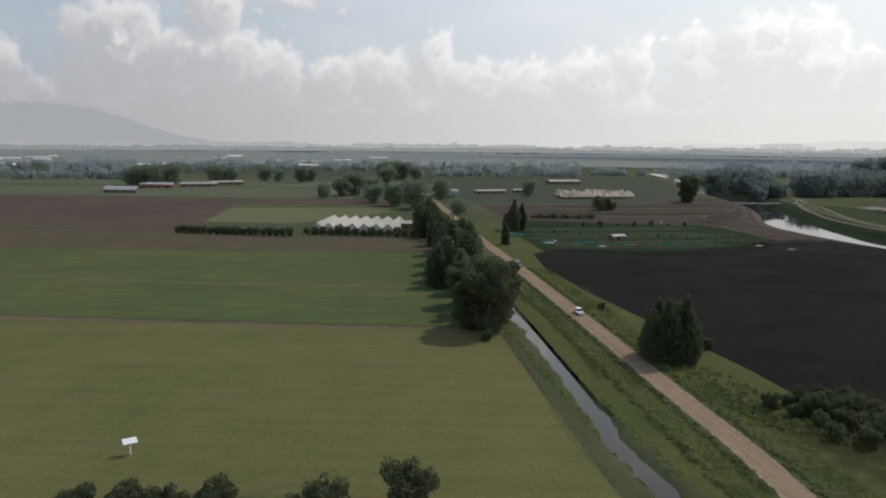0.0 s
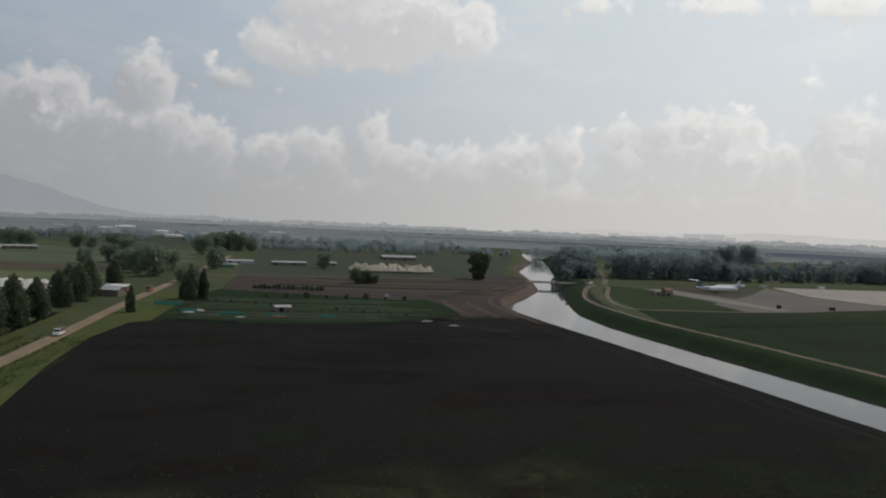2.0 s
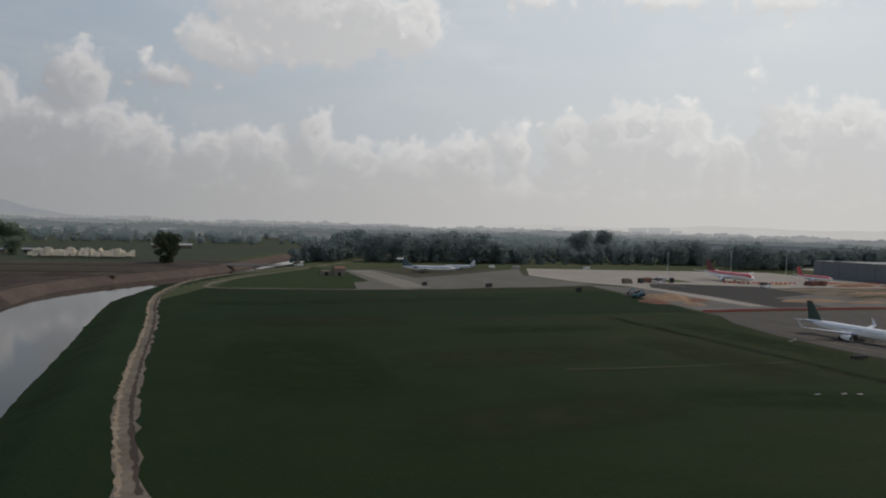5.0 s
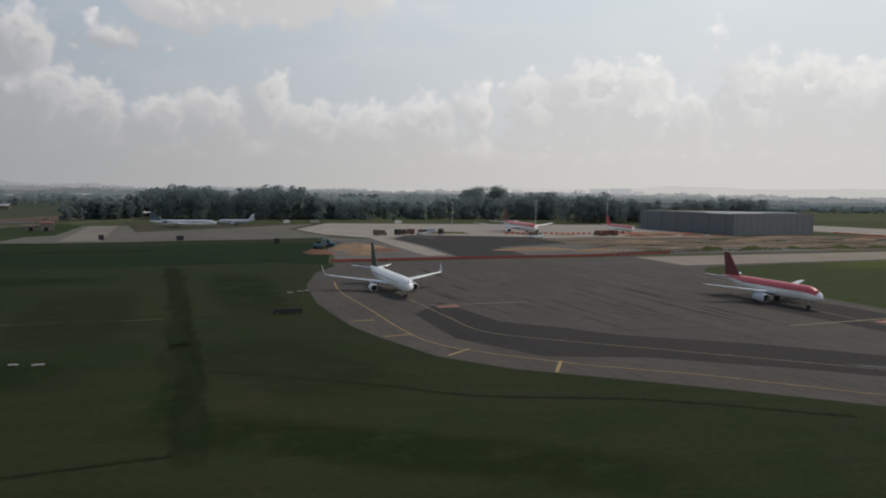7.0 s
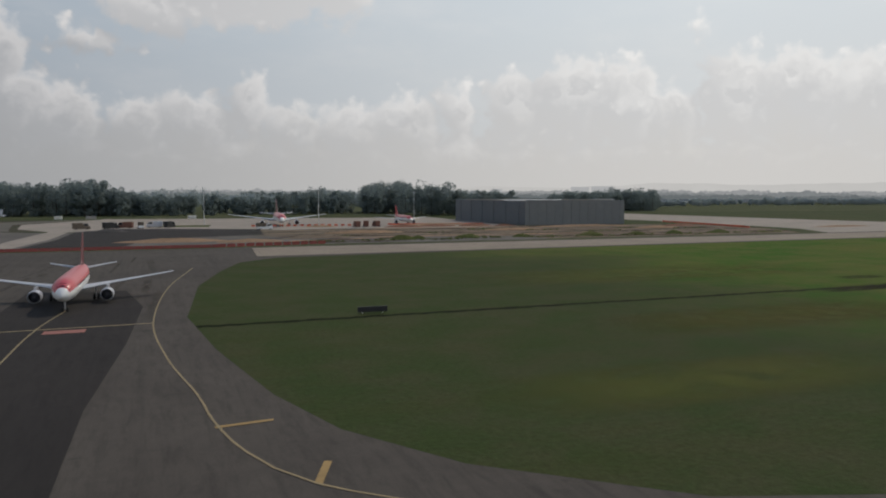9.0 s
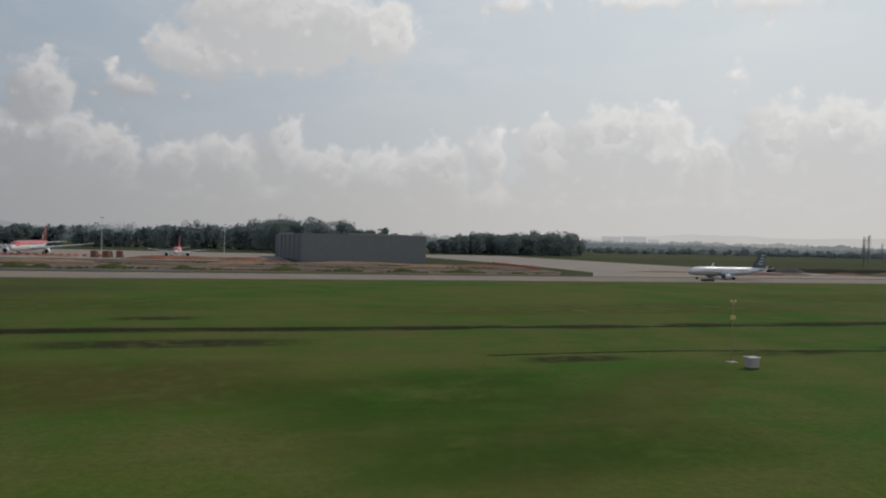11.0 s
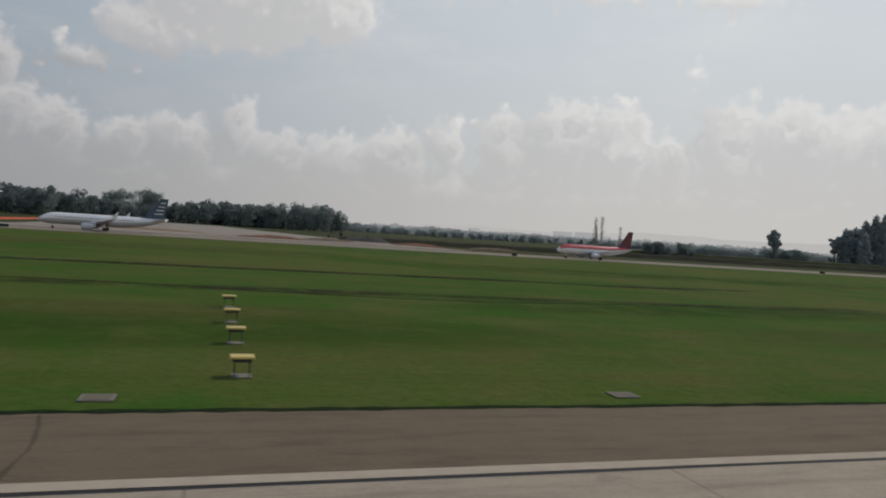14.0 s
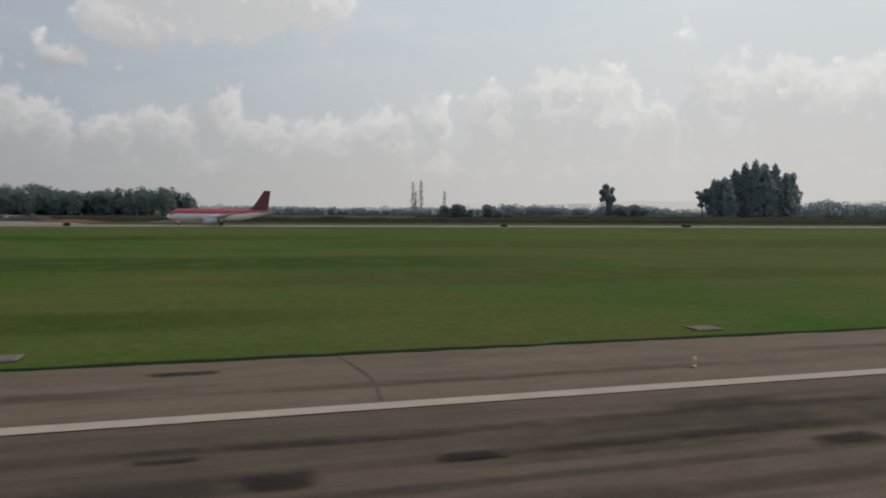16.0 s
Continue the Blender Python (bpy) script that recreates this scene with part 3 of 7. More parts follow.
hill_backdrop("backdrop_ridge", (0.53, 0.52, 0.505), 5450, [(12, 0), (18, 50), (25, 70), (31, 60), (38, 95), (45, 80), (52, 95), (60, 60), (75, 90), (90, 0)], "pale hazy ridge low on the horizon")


# ---- ground with the river bed and the canal ----
LEFT_Y, LEFT_X = [-500, 95, 250, 340, 378, 408, 432, 455, 480, 508, 535, 575, 660, 805, 1020, 1282, 1700], [341, 339.5, 339.5, 339, 340.5, 345, 353, 364, 379, 398, 417, 438, 470, 519, 633, 731, 930]
RIGHT_Y, RIGHT_X = [-500, 95, 250, 340, 370, 395, 420, 445, 500, 564, 640, 720, 985, 1140, 1295, 1700], [378, 377, 377, 376.5, 378, 382.5, 391, 401, 424, 456, 492, 526, 640, 705, 790, 995]
CANAL_Y, CANAL_X = [-300, 60, 95, 132, 160, 190, 215, 270, 328, 370], [22, 60, 62, 68, 72.5, 76.5, 79.5, 86, 92, 96]
WATER_Z = -4.5


def ground_height(x, y):
    wave = 0.7 * noise.noise((y * 0.03, 2, 0)) + 0.6 * noise.noise((y * 0.11, 7, 0)) + 0.5 * noise.noise((y * 0.3, 4, 0))
    xl, xr = np.interp(y, LEFT_Y, LEFT_X) - 0.8 * wave, np.interp(y, RIGHT_Y, RIGHT_X) + wave
    z = 0.0
    if y < 1600:
        if x < xl:
            d = min(max((xl - x) / 8.0, -0.3), 1)
        elif x > xr:
            d = min(max((x - xr) / 15.0, -0.3), 1)
        else:
            d = -0.3 * min(1, min(x - xl, xr - x) / 4)
        if d < 1:
            t = max(d, 0)
            z = WATER_Z + 4.5 * (t * t * (3 - 2 * t)) + min(d, 0) * 5
    if 15 < x < 105 and -300 < y < 372:
        c = abs(x - np.interp(y, CANAL_Y, CANAL_X) - 1.6 * noise.noise((y * 0.05, 3, 0)) - 0.9 * noise.noise((y * 0.16, 8, 0))) + 0.75 * noise.noise((y * 0.33, x * 0.2, 5))
        z = min(z, -1.3 + 1.3 * min(max((c - 1.4) / 1.6, 0), 1))
    return z


def steps(*runs):
    out = []
    for a, b, s in runs:
        out += list(np.arange(a, b, s))
    return out


def make_ground():
    xs = steps((-5000, -200, 400), (-200, 16, 18), (16, 52, 1.8), (52, 106, 1.2), (106, 322, 12), (322, 402, 2.0), (402, 560, 4), (560, 800, 8), (800, 1000, 25), (1000, 6401, 300))
    ys = steps((-500, -300, 40), (-300, 60, 12), (60, 230, 2.2), (230, 380, 4), (380, 700, 6), (700, 1320, 14), (1320, 5201, 240))
    verts = [(x, y, ground_height(x, y)) for y in ys for x in xs]
    nx = len(xs)
    faces = [(j * nx + i, j * nx + i + 1, (j + 1) * nx + i + 1, (j + 1) * nx + i) for j in range(len(ys) - 1) for i in range(nx - 1)]
    ob = link_mesh("ground", verts, faces, [GRASS, DARKGRASS, BANKSOIL, CLAY, TERRACE], smooth=True)
    slots = []
    for q in ob.data.polygons:
        x, y, _ = q.center
        xl, xr = np.interp(y, LEFT_Y, LEFT_X), np.interp(y, RIGHT_Y, RIGHT_X)
        k = 0
        if y < 1300 and (xl + xr) / 2 < x < xr + 24:
            k = 1
        elif y < 1300 and xl - 10 < x <= (xl + xr) / 2:
            k = 2 if y < 325 else 3 if y < 362 else 4
        slots.append(k)
    ob.data.polygons.foreach_set("material_index", slots)
    tagged(ob, "flat grassy plain cut by a river bed and a canal", "ground", kind="structure")


make_ground()
sheet("water_river", [(x - 3, y) for x, y in zip(LEFT_X, LEFT_Y)] + [(x + 3, y) for x, y in list(zip(RIGHT_X, RIGHT_Y))[::-1]], WATER_Z, WATER, "calm grey river reflecting the clouded sky", "river")
sheet("water_canal", [(x - 3.6, y) for x, y in zip(CANAL_X, CANAL_Y)] + [(x + 3.6, y) for x, y in list(zip(CANAL_X, CANAL_Y))[::-1]], -0.75, WATER, "narrow drainage canal of grey water beside the field", "canal")

# fields
sheet("field_1", [(-420, -300), (40, -300), (54, 90), (60, 140), (66, 186), (53, 196), (5, 209), (-37, 221), (-80, 236), (-420, 340)], 0.03, DRY, "olive-brown grazed pasture behind a wire fence", "field")
sheet("field_2", [(-420, 344), (-80, 240), (66, 193), (84, 262), (86, 330), (76, 340), (-19, 364), (-129, 394), (-420, 480)], 0.03, LUSH, "green pasture between fence and ploughed strip", "field")
sheet("field_3", [(-420, 484), (-129, 397), (-19, 367), (86, 343), (92, 392), (10, 414), (-55, 443), (-155, 477), (-420, 560)], 0.03, STUBBLE, "brown stubble strip along the hedge", "field")
sheet("field_4", [(-430, 570), (-160, 492), (-48, 446), (-19, 690), (-165, 742), (-430, 810)], 0.03, PLOUGH, "dark brown freshly ploughed field", "field")
sheet("field_5", [(-40, 500), (20, 482), (105, 560), (110, 590), (-25, 604)], 0.03, PALE, "pale green crop field behind the greenhouse", "field")
sheet("field_6", [(-20, 640), (110, 615), (118, 660), (-15, 690)], 0.03, PLOUGH, "dark tilled strip of earth", "field")
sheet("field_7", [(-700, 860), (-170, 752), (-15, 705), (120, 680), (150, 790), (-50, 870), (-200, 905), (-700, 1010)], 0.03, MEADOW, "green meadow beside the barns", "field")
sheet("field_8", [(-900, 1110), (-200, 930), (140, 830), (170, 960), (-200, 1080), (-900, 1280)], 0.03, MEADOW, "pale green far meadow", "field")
sheet("field_9", [(104, 60), (111, 99), (114, 117), (116, 140), (116.5, 178), (117, 240), (121, 290), (130, 330), (142, 338), (200, 322), (255, 330), (300, 352), (318, 356), (331, 380), (330, 340), (330.5, 250), (331, 86), (332, -300), (93, -300)], 0.03, BURNT, "wide field of dark wet bare earth in cloud shade", "field")
sheet("field_10", [(139, 336), (200, 320), (255, 328), (296, 356), (303, 400), (296, 440), (282, 432), (170, 488), (152, 430)], 0.045, DARKGRASS, "deep green vegetable plot", "field")
sheet("field_11", [(170, 486), (282, 431), (294, 440), (300, 400), (292, 356), (316, 350), (330, 352), (331.5, 380), (336, 408), (344, 432), (355, 455), (370, 480), (389, 508), (408, 535), (429, 575), (458, 655), (420, 655), (352, 608), (184, 608)], 0.055, CLAY, "brown bare earth by the river bend", "field")
sheet("field_12", [(184, 610), (350, 612), (440, 665), (500, 800), (330, 830), (195, 790)], 0.03, FALLOW, "dark green field behind the torn greenhouses", "field")
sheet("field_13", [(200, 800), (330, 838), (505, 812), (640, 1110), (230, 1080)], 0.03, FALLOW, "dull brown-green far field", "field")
sheet("field_14", [(399, -300), (399, 60), (399, 180), (399, 330), (424, 400), (470, 392), (560, 400), (690, 408), (655, 385), (610, 268), (570, 262), (560, 60), (560, -300)], 0.03, CLOUDTURF, "dark green grassland beside the levee", "field")
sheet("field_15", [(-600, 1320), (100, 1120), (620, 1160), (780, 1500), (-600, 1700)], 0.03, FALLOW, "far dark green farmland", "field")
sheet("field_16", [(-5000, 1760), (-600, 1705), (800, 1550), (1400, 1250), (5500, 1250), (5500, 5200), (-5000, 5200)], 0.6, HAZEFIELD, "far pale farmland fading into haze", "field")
sheet("field_18", [(426, 402), (470, 394), (526, 389), (526, 540), (508, 578), (474, 528), (444, 470)], 0.042, LOOPTURF, "dark green grass inside the looping track", "grass")
ribbon("field_line", [(-300, 371), (-104, 311), (-30, 283), (70, 254)], 1.3, 0.06, DRYSTRIP, "thin brown drainage line across the pasture", "track", 0.4, 4.0, 8)
ribbon("fence_strip", [(-420, 340), (-160, 259), (-80, 235), (-37, 221), (5, 208), (52, 195)], 3.6, 0.06, DRYSTRIP, "dry brown strip of weeds along the fence", "verge", 0.8, 3.0, 9)

ribbon("turf_line", [(505, 160.4), (530, 158.6), (552, 158.2), (577, 157.4)], 0.5, 0.06, DRYSTRIP, "thin pale dry line beside the furrow", "track", 0.15, 2.0, 405)
# road, verges and tracks
ROAD = [(38, -300), (62, -40), (78, 60), (85, 98), (88, 122), (92, 153), (98.5, 202), (110, 295), (121, 392), (132, 480), (147, 590), (168, 760), (185, 900)]
sheet("verge_1", [(26, -300), (66, 60), (70, 130), (78, 185), (90, 270), (100, 370), (108, 390), (100, 330), (92.5, 250), (85.5, 160), (77, 60), (37, -300)], 0.035, SCRUB, "rough sunlit grass verge by the canal", "verge")
sheet("verge_2", [(40, -300), (88, 60), (96, 150), (103, 205), (114, 300), (124, 388), (138, 470), (150, 430), (143, 345), (131, 331), (121.5, 291), (117.5, 240), (117, 178), (116.5, 140), (114.5, 117), (111.5, 99), (104.5, 60), (92, -300)], 0.035, SCRUB, "rough yellow-green grass verge beside the dirt road", "verge")
ribbon("road_edge_1", [(x - 2.75, y) for x, y in ROAD], 0.55, 0.085, GRAVEL, "pale gravel along the road edge", "gravel", 0.3, 0.7, 31)
ribbon("road_edge_2", [(x + 2.65, y) for x, y in ROAD], 0.35, 0.085, GRAVEL, "pale gravel along the road edge", "gravel", 0.2, 0.8, 32)
ribbon("road", ROAD, 5.3, 0.07, DIRTROAD, "unpaved reddish-brown country road", "road", 0.22, 1.6)
ribbon("path_levee", [(414, 60), (406, 95), (402, 140), (401, 180), (401, 255), (399, 326), (402, 375), (415, 440), (440, 495), (474, 552), (500, 588)], 4.0, 0.10, TRACK, "pale muddy track along the river levee", "track", 0.7, 4.0, 2)
LEVEE = [(406, 95), (402, 140), (401, 180), (401, 255), (399, 326), (402, 375), (415, 440), (440, 495)]
# the pale colour stands in for the sheen of wet mud
ribbon("path_levee_edge_1", [(x - 1.6, y) for x, y in LEVEE], 0.8, 0.115, GRAVEL, "pale wet edge of the levee track", "track", 0.45, 1.4, 12)
ribbon("path_levee_edge_2", [(x + 0.9, y) for x, y in LEVEE], 0.9, 0.115, MUDRUT, "dark wet wheel rut in the levee track", "track", 0.3, 1.6, 13)
ribbon("path_loop", [(503, 575), (494, 552), (450, 478), (426, 425), (424, 396), (450, 390), (500, 385), (560, 392)], 3.4, 0.09, TRACK, "pale dirt track looping through the grass", "track", 0.5, 4.0, 3)
ribbon("path_farm", [(455, 604), (360, 612), (240, 606), (150, 606)], 3.5, 0.09, TRACK, "farm track to the bridge", "track", 0.5, 6.0, 4)
ribbon("path_woods", [(512, 590), (548, 652), (620, 790), (719, 1007)], 5.0, 0.09, TRACK, "straight dirt track between the woods", "track", 0.6, 6.0, 5)

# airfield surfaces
sheet("airfield_3", [(560, -300), (560, 260), (610, 268), (700, 262), (700, -300)], 0.02, CLOUDTURF, "dark mown turf in cloud shade, cut by ditches", "grass")
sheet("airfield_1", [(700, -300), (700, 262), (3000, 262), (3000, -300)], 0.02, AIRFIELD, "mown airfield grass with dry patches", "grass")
sheet("airfield_2", [(470, 394), (690, 410), (652, 382), (640, 290), (1180, 292), (3000, 300), (3000, 640), (1090, 640), (560, 600), (500, 500)], 0.02, DIMTURF, "rough airfield grass behind the taxiway", "grass")
sheet("airfield_5", [(530, 396), (600, 402), (690, 412), (700, 560), (600, 585), (548, 570), (534, 520)], 0.035, DULLEARTH, "brown trampled ground round the old aircraft", "ground")
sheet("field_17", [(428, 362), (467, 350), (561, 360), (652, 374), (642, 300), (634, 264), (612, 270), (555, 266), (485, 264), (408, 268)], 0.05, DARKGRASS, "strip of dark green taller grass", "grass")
sheet("pavement_apron", [(636, 268), (635, 256), (624, 236), (615, 203), (612, 170), (613, 140), (615.5, 127), (620.5, 109), (629, 97.5), (642, 87), (654, 77), (664, 68), (678, 55), (692, 40), (720, 22), (830, 22), (796, 29), (778, 35), (765, 46), (758, 57), (754, 70), (750, 93), (747, 120), (750, 160), (756, 188), (763, 212), (775, 224), (820, 229), (1000, 238), (1400, 250), (3000, 262), (3000, 298), (1400, 290), (1000, 276), (760, 270)], 0.05, APRON, "worn grey asphalt apron and taxiway", "apron")
sheet("pavement_taxiway", [(770, 231), (820, 233), (1000, 241), (1400, 252), (3000, 264), (3000, 295), (1400, 288), (1000, 272), (772, 267)], 0.09, CONCRETE, "pale concrete parallel taxiway", "taxiway")
sheet("pavement_old_apron", [(690, 402), (800, 392), (945, 399), (945, 560), (700, 588), (660, 500), (668, 440)], 0.05, FARPAVE, "pale sunlit concrete parking apron", "apron")
sheet("pavement_west_apron", [(500, 385), (528, 383), (545, 385), (590, 396), (632, 402), (668, 418), (664, 440), (655, 500), (690, 584), (600, 500), (560, 470), (552, 552), (524, 545), (520, 440), (508, 430)], 0.05, WEEDPAVE, "broken grey concrete with weeds in its joints", "apron")
sheet("pavement_slab", [(528, 388), (546, 387), (546, 545), (528, 540)], 0.09, SLABPAVE, "pale strip of bare concrete", "apron")
sheet("pavement_link", [(1040, 640), (1160, 640), (1190, 500), (1215, 400), (1262, 289), (1062, 279), (1082, 316), (1083, 396), (1066, 500)], 0.06, FARPAVE, "pale concrete link taxiway widening to the main taxiway", "taxiway")
sheet("works_ground", [(770, 285), (1048, 283), (1066, 318), (1066, 392), (945, 398), (800, 390), (766, 388), (790, 330)], 0.04, WORKSOIL, "brown disturbed ground before the hangar", "works area")
for k, pts in enumerate(([(800, 352), (880, 366), (960, 372), (1030, 362)], [(850, 392), (900, 394), (950, 388), (1010, 384)], [(880, 322), (960, 334), (1040, 332)], [(790, 300), (860, 318), (940, 318)])):
    ribbon("fill_strip_%d" % (k + 1), pts, 5.0, 0.075, TAN if k % 2 else TRACK, "pale strip of spread sandy fill", "fill", 1.8, 5.0, 60 + k)
sheet("pavement_works", [(640, 276), (700, 280), (762, 281), (900, 279), (900, 300), (790, 330), (760, 388), (690, 396), (660, 412), (655, 372), (646, 320)], 0.06, WORKPAVE, "dark unfinished pavement in the works area", "works area")
sheet("pavement_patch_1", [(630, 150), (642, 165), (645, 136), (654, 127), (661, 117), (684, 100), (701, 83), (717.5, 63), (717.5, 43), (707, 53), (692, 68), (674, 84), (655, 98), (638, 104), (629, 122)], 0.09, NEWASPHALT, "darker resurfaced asphalt band", "asphalt patch")
sheet("pavement_patch_2", [(718, 158), (718, 101), (718, 40), (737, 40), (737, 70), (739, 101), (740, 134), (736, 158)], 0.09, NEWASPHALT, "darker resurfaced asphalt band", "asphalt patch")
ribbon("marking_yellow_1", [(625, 212), (622, 190), (622, 158), (622, 130), (624, 118), (629, 110), (641, 97), (656, 85), (670, 71), (684, 58), (692, 52), (704, 41), (722, 30)], 0.32, 0.12, YELLOWPAINT, "faded yellow taxiway edge line", "marking", 0, 3)
ribbon("marking_yellow_2", [(636, 172), (636, 144), (636.5, 128), (643, 119), (662, 102), (682, 84), (697, 69), (709, 56), (720, 46), (729, 39), (745, 30)], 0.22, 0.12, PALELINE, "worn pale taxiway centre line", "marking", 0, 3)
ribbon("marking_yellow_3", [(728, 134), (726, 112), (726, 76), (726, 60), (727, 50), (729.5, 42), (734, 36), (744, 29)], 0.22, 0.12, PALELINE, "worn pale lead-on line under the parked jet", "marking", 0, 3)
ribbon("marking_yellow_4", [(750, 200), (744, 159), (742, 118), (744, 91), (747, 72), (748, 63), (750, 54), (754, 46), (763, 38)], 0.22, 0.125, PALELINE, "curved worn pale apron edge line", "marking", 0, 3)
ribbon("marking_hold_1", [(704, 115), (742, 116)], 0.5, 0.13, PALELINE, "faded holding position line across the taxiway", "marking", 0, 3)
ribbon("marking_hold_2", [(638, 161), (664, 160)], 0.5, 0.13, PALELINE, "faded holding position line across the taxiway", "marking", 0, 3)
sheet("marking_red_1", [(727.5, 111.5), (733, 111.5), (733, 114), (727.5, 114)], 0.13, REDPAINT, "faded red and white holding sign painted on asphalt", "marking")
sheet("marking_red_2", [(638.5, 157), (644, 157), (644, 159.3), (638.5, 159.3)], 0.13, REDPAINT, "faded red and white holding sign painted on asphalt", "marking")
for x0, y0, x1, y1 in ((614.5, 145, 619.5, 145.2), (616.5, 127.5, 622, 128), (622.5, 109, 628, 113), (634.5, 93.5, 639, 100), (748, 61, 753, 61.5), (754, 46, 755.5, 50)):
    ribbon("marking_bar", [(x0, y0), (x1, y1)], 0.6, 0.12, YELLOWPAINT, "yellow apron edge bar", "marking", 0, 3)
for k, pts in enumerate(([(686, 144), (685.5, 120), (685, 101)], [(704, 211), (704.5, 160), (703, 120)], [(694, 129), (693, 98)], [(660, 230), (662, 180), (661, 150)], [(676, 240), (678, 190), (677, 150)], [(690, 255), (690, 190)], [(719, 250), (712, 190)], [(668, 120), (676, 119.5), (686, 118)], [(650, 205), (680, 204), (716, 203)])):
    ribbon("tar_line_%d" % (k + 1), pts, 0.3, 0.10, NEWASPHALT, "dark sealed crack in the apron", "joint", 0.12, 1.5, 100 + k)
APRONSTAIN = patch_paint("oil_stained_asphalt", (0.040, 0.035, 0.029), (0.050, 0.043, 0.035), 0.26, 0.25)
APRONPALE = patch_paint("bleached_asphalt", (0.115, 0.098, 0.082), (0.098, 0.084, 0.070), 0.55, 0.2)
rs = random.Random(9)
for k in range(60):
    x, y = rs.uniform(645, 742), rs.uniform(125, 235)
    if x + 0.75 * y > 760:
        soft_patch("apron_stain_%d" % (k + 1), x, y, rs.uniform(0.35, 1.5), rs.uniform(6, 26), 0.040 + 0.0002 * k, APRONSTAIN if k % 3 else APRONPALE, "weathered stain on the apron asphalt", "stain", rs.uniform(-4, 4))
WORKDUST = patch_paint("spread_pale_dust", (0.270, 0.205, 0.145), (0.225, 0.170, 0.120), 0.8, 0.12)
WORKEARTH = patch_paint("dug_brown_earth", (0.100, 0.070, 0.050), (0.080, 0.060, 0.045), 0.8, 0.12)
for k in range(30):
    x, y = rs.uniform(800, 1060), rs.uniform(288, 398)
    soft_patch("works_patch_%d" % (k + 1), x, y, rs.uniform(8, 34), rs.uniform(3, 9), 0.052 + 0.0006 * k, WORKDUST if k % 5 < 3 else WORKEARTH, "spread earth and dust on the works area", "patch", rs.uniform(-8, 8))

sheet("pavement_new_1", [(694, 284), (700, 338), (700, 400), (716, 426), (742, 424), (790, 404), (786, 350), (735, 330), (728, 286)], 0.10, NEWASPHALT, "dark new asphalt being laid in the works area", "asphalt")
sheet("pavement_strip_pale", [(682, 290), (692, 290), (697, 340), (697, 398), (688, 410), (684, 347)], 0.105, FARPAVE, "pale concrete strip in the works area", "pavement")
sheet("works_grass", [(735, 446), (765, 440), (768, 462), (742, 466)], 0.10, SCRUB, "patch of rough grass on the parking apron", "grass")

# runway
sheet("pavement_shoulder", [(760, -29), (3200, -29), (3200, 28.8), (960, 28.8), (820, 28.8)], 0.04, SHOULDER, "brown-grey runway shoulder asphalt", "runway shoulder")
sheet("runway_1", [(700, -21.8), (1222, -21.8), (1223.5, 20.9), (700, 20.9)], 0.07, RUNWAY_C, "pale worn concrete runway", "runway")
sheet("runway_2", [(1222, -21.8), (3200, -21.8), (3200, 20.9), (1223.5, 20.9)], 0.07, RUNWAY_A, "dark runway asphalt streaked with tyre rubber", "runway")
ribbon("runway_groove", [(700, 20.82), (1222, 20.82)], 0.22, 0.085, RUBBER, "dark joint beside the runway edge line", "joint", 0.03, 8.0, 71)
ribbon("grass_lip", [(830, 29.0), (3200, 29.0)], 0.5, 0.06, DARKGRASS, "dark ragged lip of grass along the shoulder", "grass", 0.12, 1.0, 72)
for k, x in enumerate((1098, 1150, 1203, 1258, 1312.5, 1368)):
    ribbon("shoulder_joint_%d" % (k + 1), [(x, 28.6), (x + 0.5, 25.2), (x + 0.3, 21.8)], 0.12, 0.06, RUNWAY_A, "sealed joint across the runway shoulder", "joint", 0.05, 0.6, 80 + k)
STREAK = patch_paint("dark_rubber_film", (0.040, 0.034, 0.031), (0.055, 0.045, 0.040), 0.30, 0.5, 0.25, 0.6)
TARPATCH = patch_paint("black_tar_repair", (0.036, 0.030, 0.026), (0.048, 0.039, 0.032), 0.72, 1.4, 0.0, 0.3, 0.6)
TURFBROWN = patch_paint("worn_brown_turf", (0.118, 0.104, 0.028), (0.104, 0.094, 0.026), 0.62, 0.22)
TURFOLIVE = patch_paint("dry_olive_turf", (0.132, 0.136, 0.036), (0.112, 0.118, 0.032), 0.6, 0.16)
TURFDARK = patch_paint("bare_damp_soil", (0.036, 0.030, 0.020), (0.048, 0.040, 0.022), 0.8, 0.35)
TURFGREEN = patch_paint("fresh_deep_green_turf", (0.034, 0.094, 0.009), (0.044, 0.102, 0.012), 0.5, 0.1)
for k, y in enumerate((15.15, 16.7, 10.4, 12.0, 18.6, 13.6, 8.2)):
    soft_patch("tyre_mark_%d" % (k + 1), 1312 + 17 * ((k * 3) % 5), y, 90, 0.34 + 0.1 * (k % 3), 0.062, STREAK, "long dark tyre mark along the runway", "tyre mark", 0.1 * (k % 3) - 0.1)
for k, (x, y, rx, ry) in enumerate(((1300, 24.6, 9, 0.7), (1276, 25.6, 7, 0.6), (1318, 23.9, 14, 0.5), (1290, 22.9, 12, 0.4), (1240, 25.0, 12, 0.6), (1200, 24.2, 14, 0.8), (1336, 25.4, 8, 0.6), (1322, 17.5, 12, 1.6), (1345, 13.0, 18, 2.2), (1285, 12.0, 14, 1.6))):
    soft_patch("rubber_smear_%d" % (k + 1), x, y, rx, ry, 0.056 + 0.001 * k if y < 21 else 0.034 + 0.0004 * k, STREAK, "faint dark smear along the pavement", "stain")
sheet("marking_edge", [(700, 20.98), (3200, 20.98), (3200, 21.65), (700, 21.65)], 0.09, WHITEPAINT, "white runway edge line", "marking")

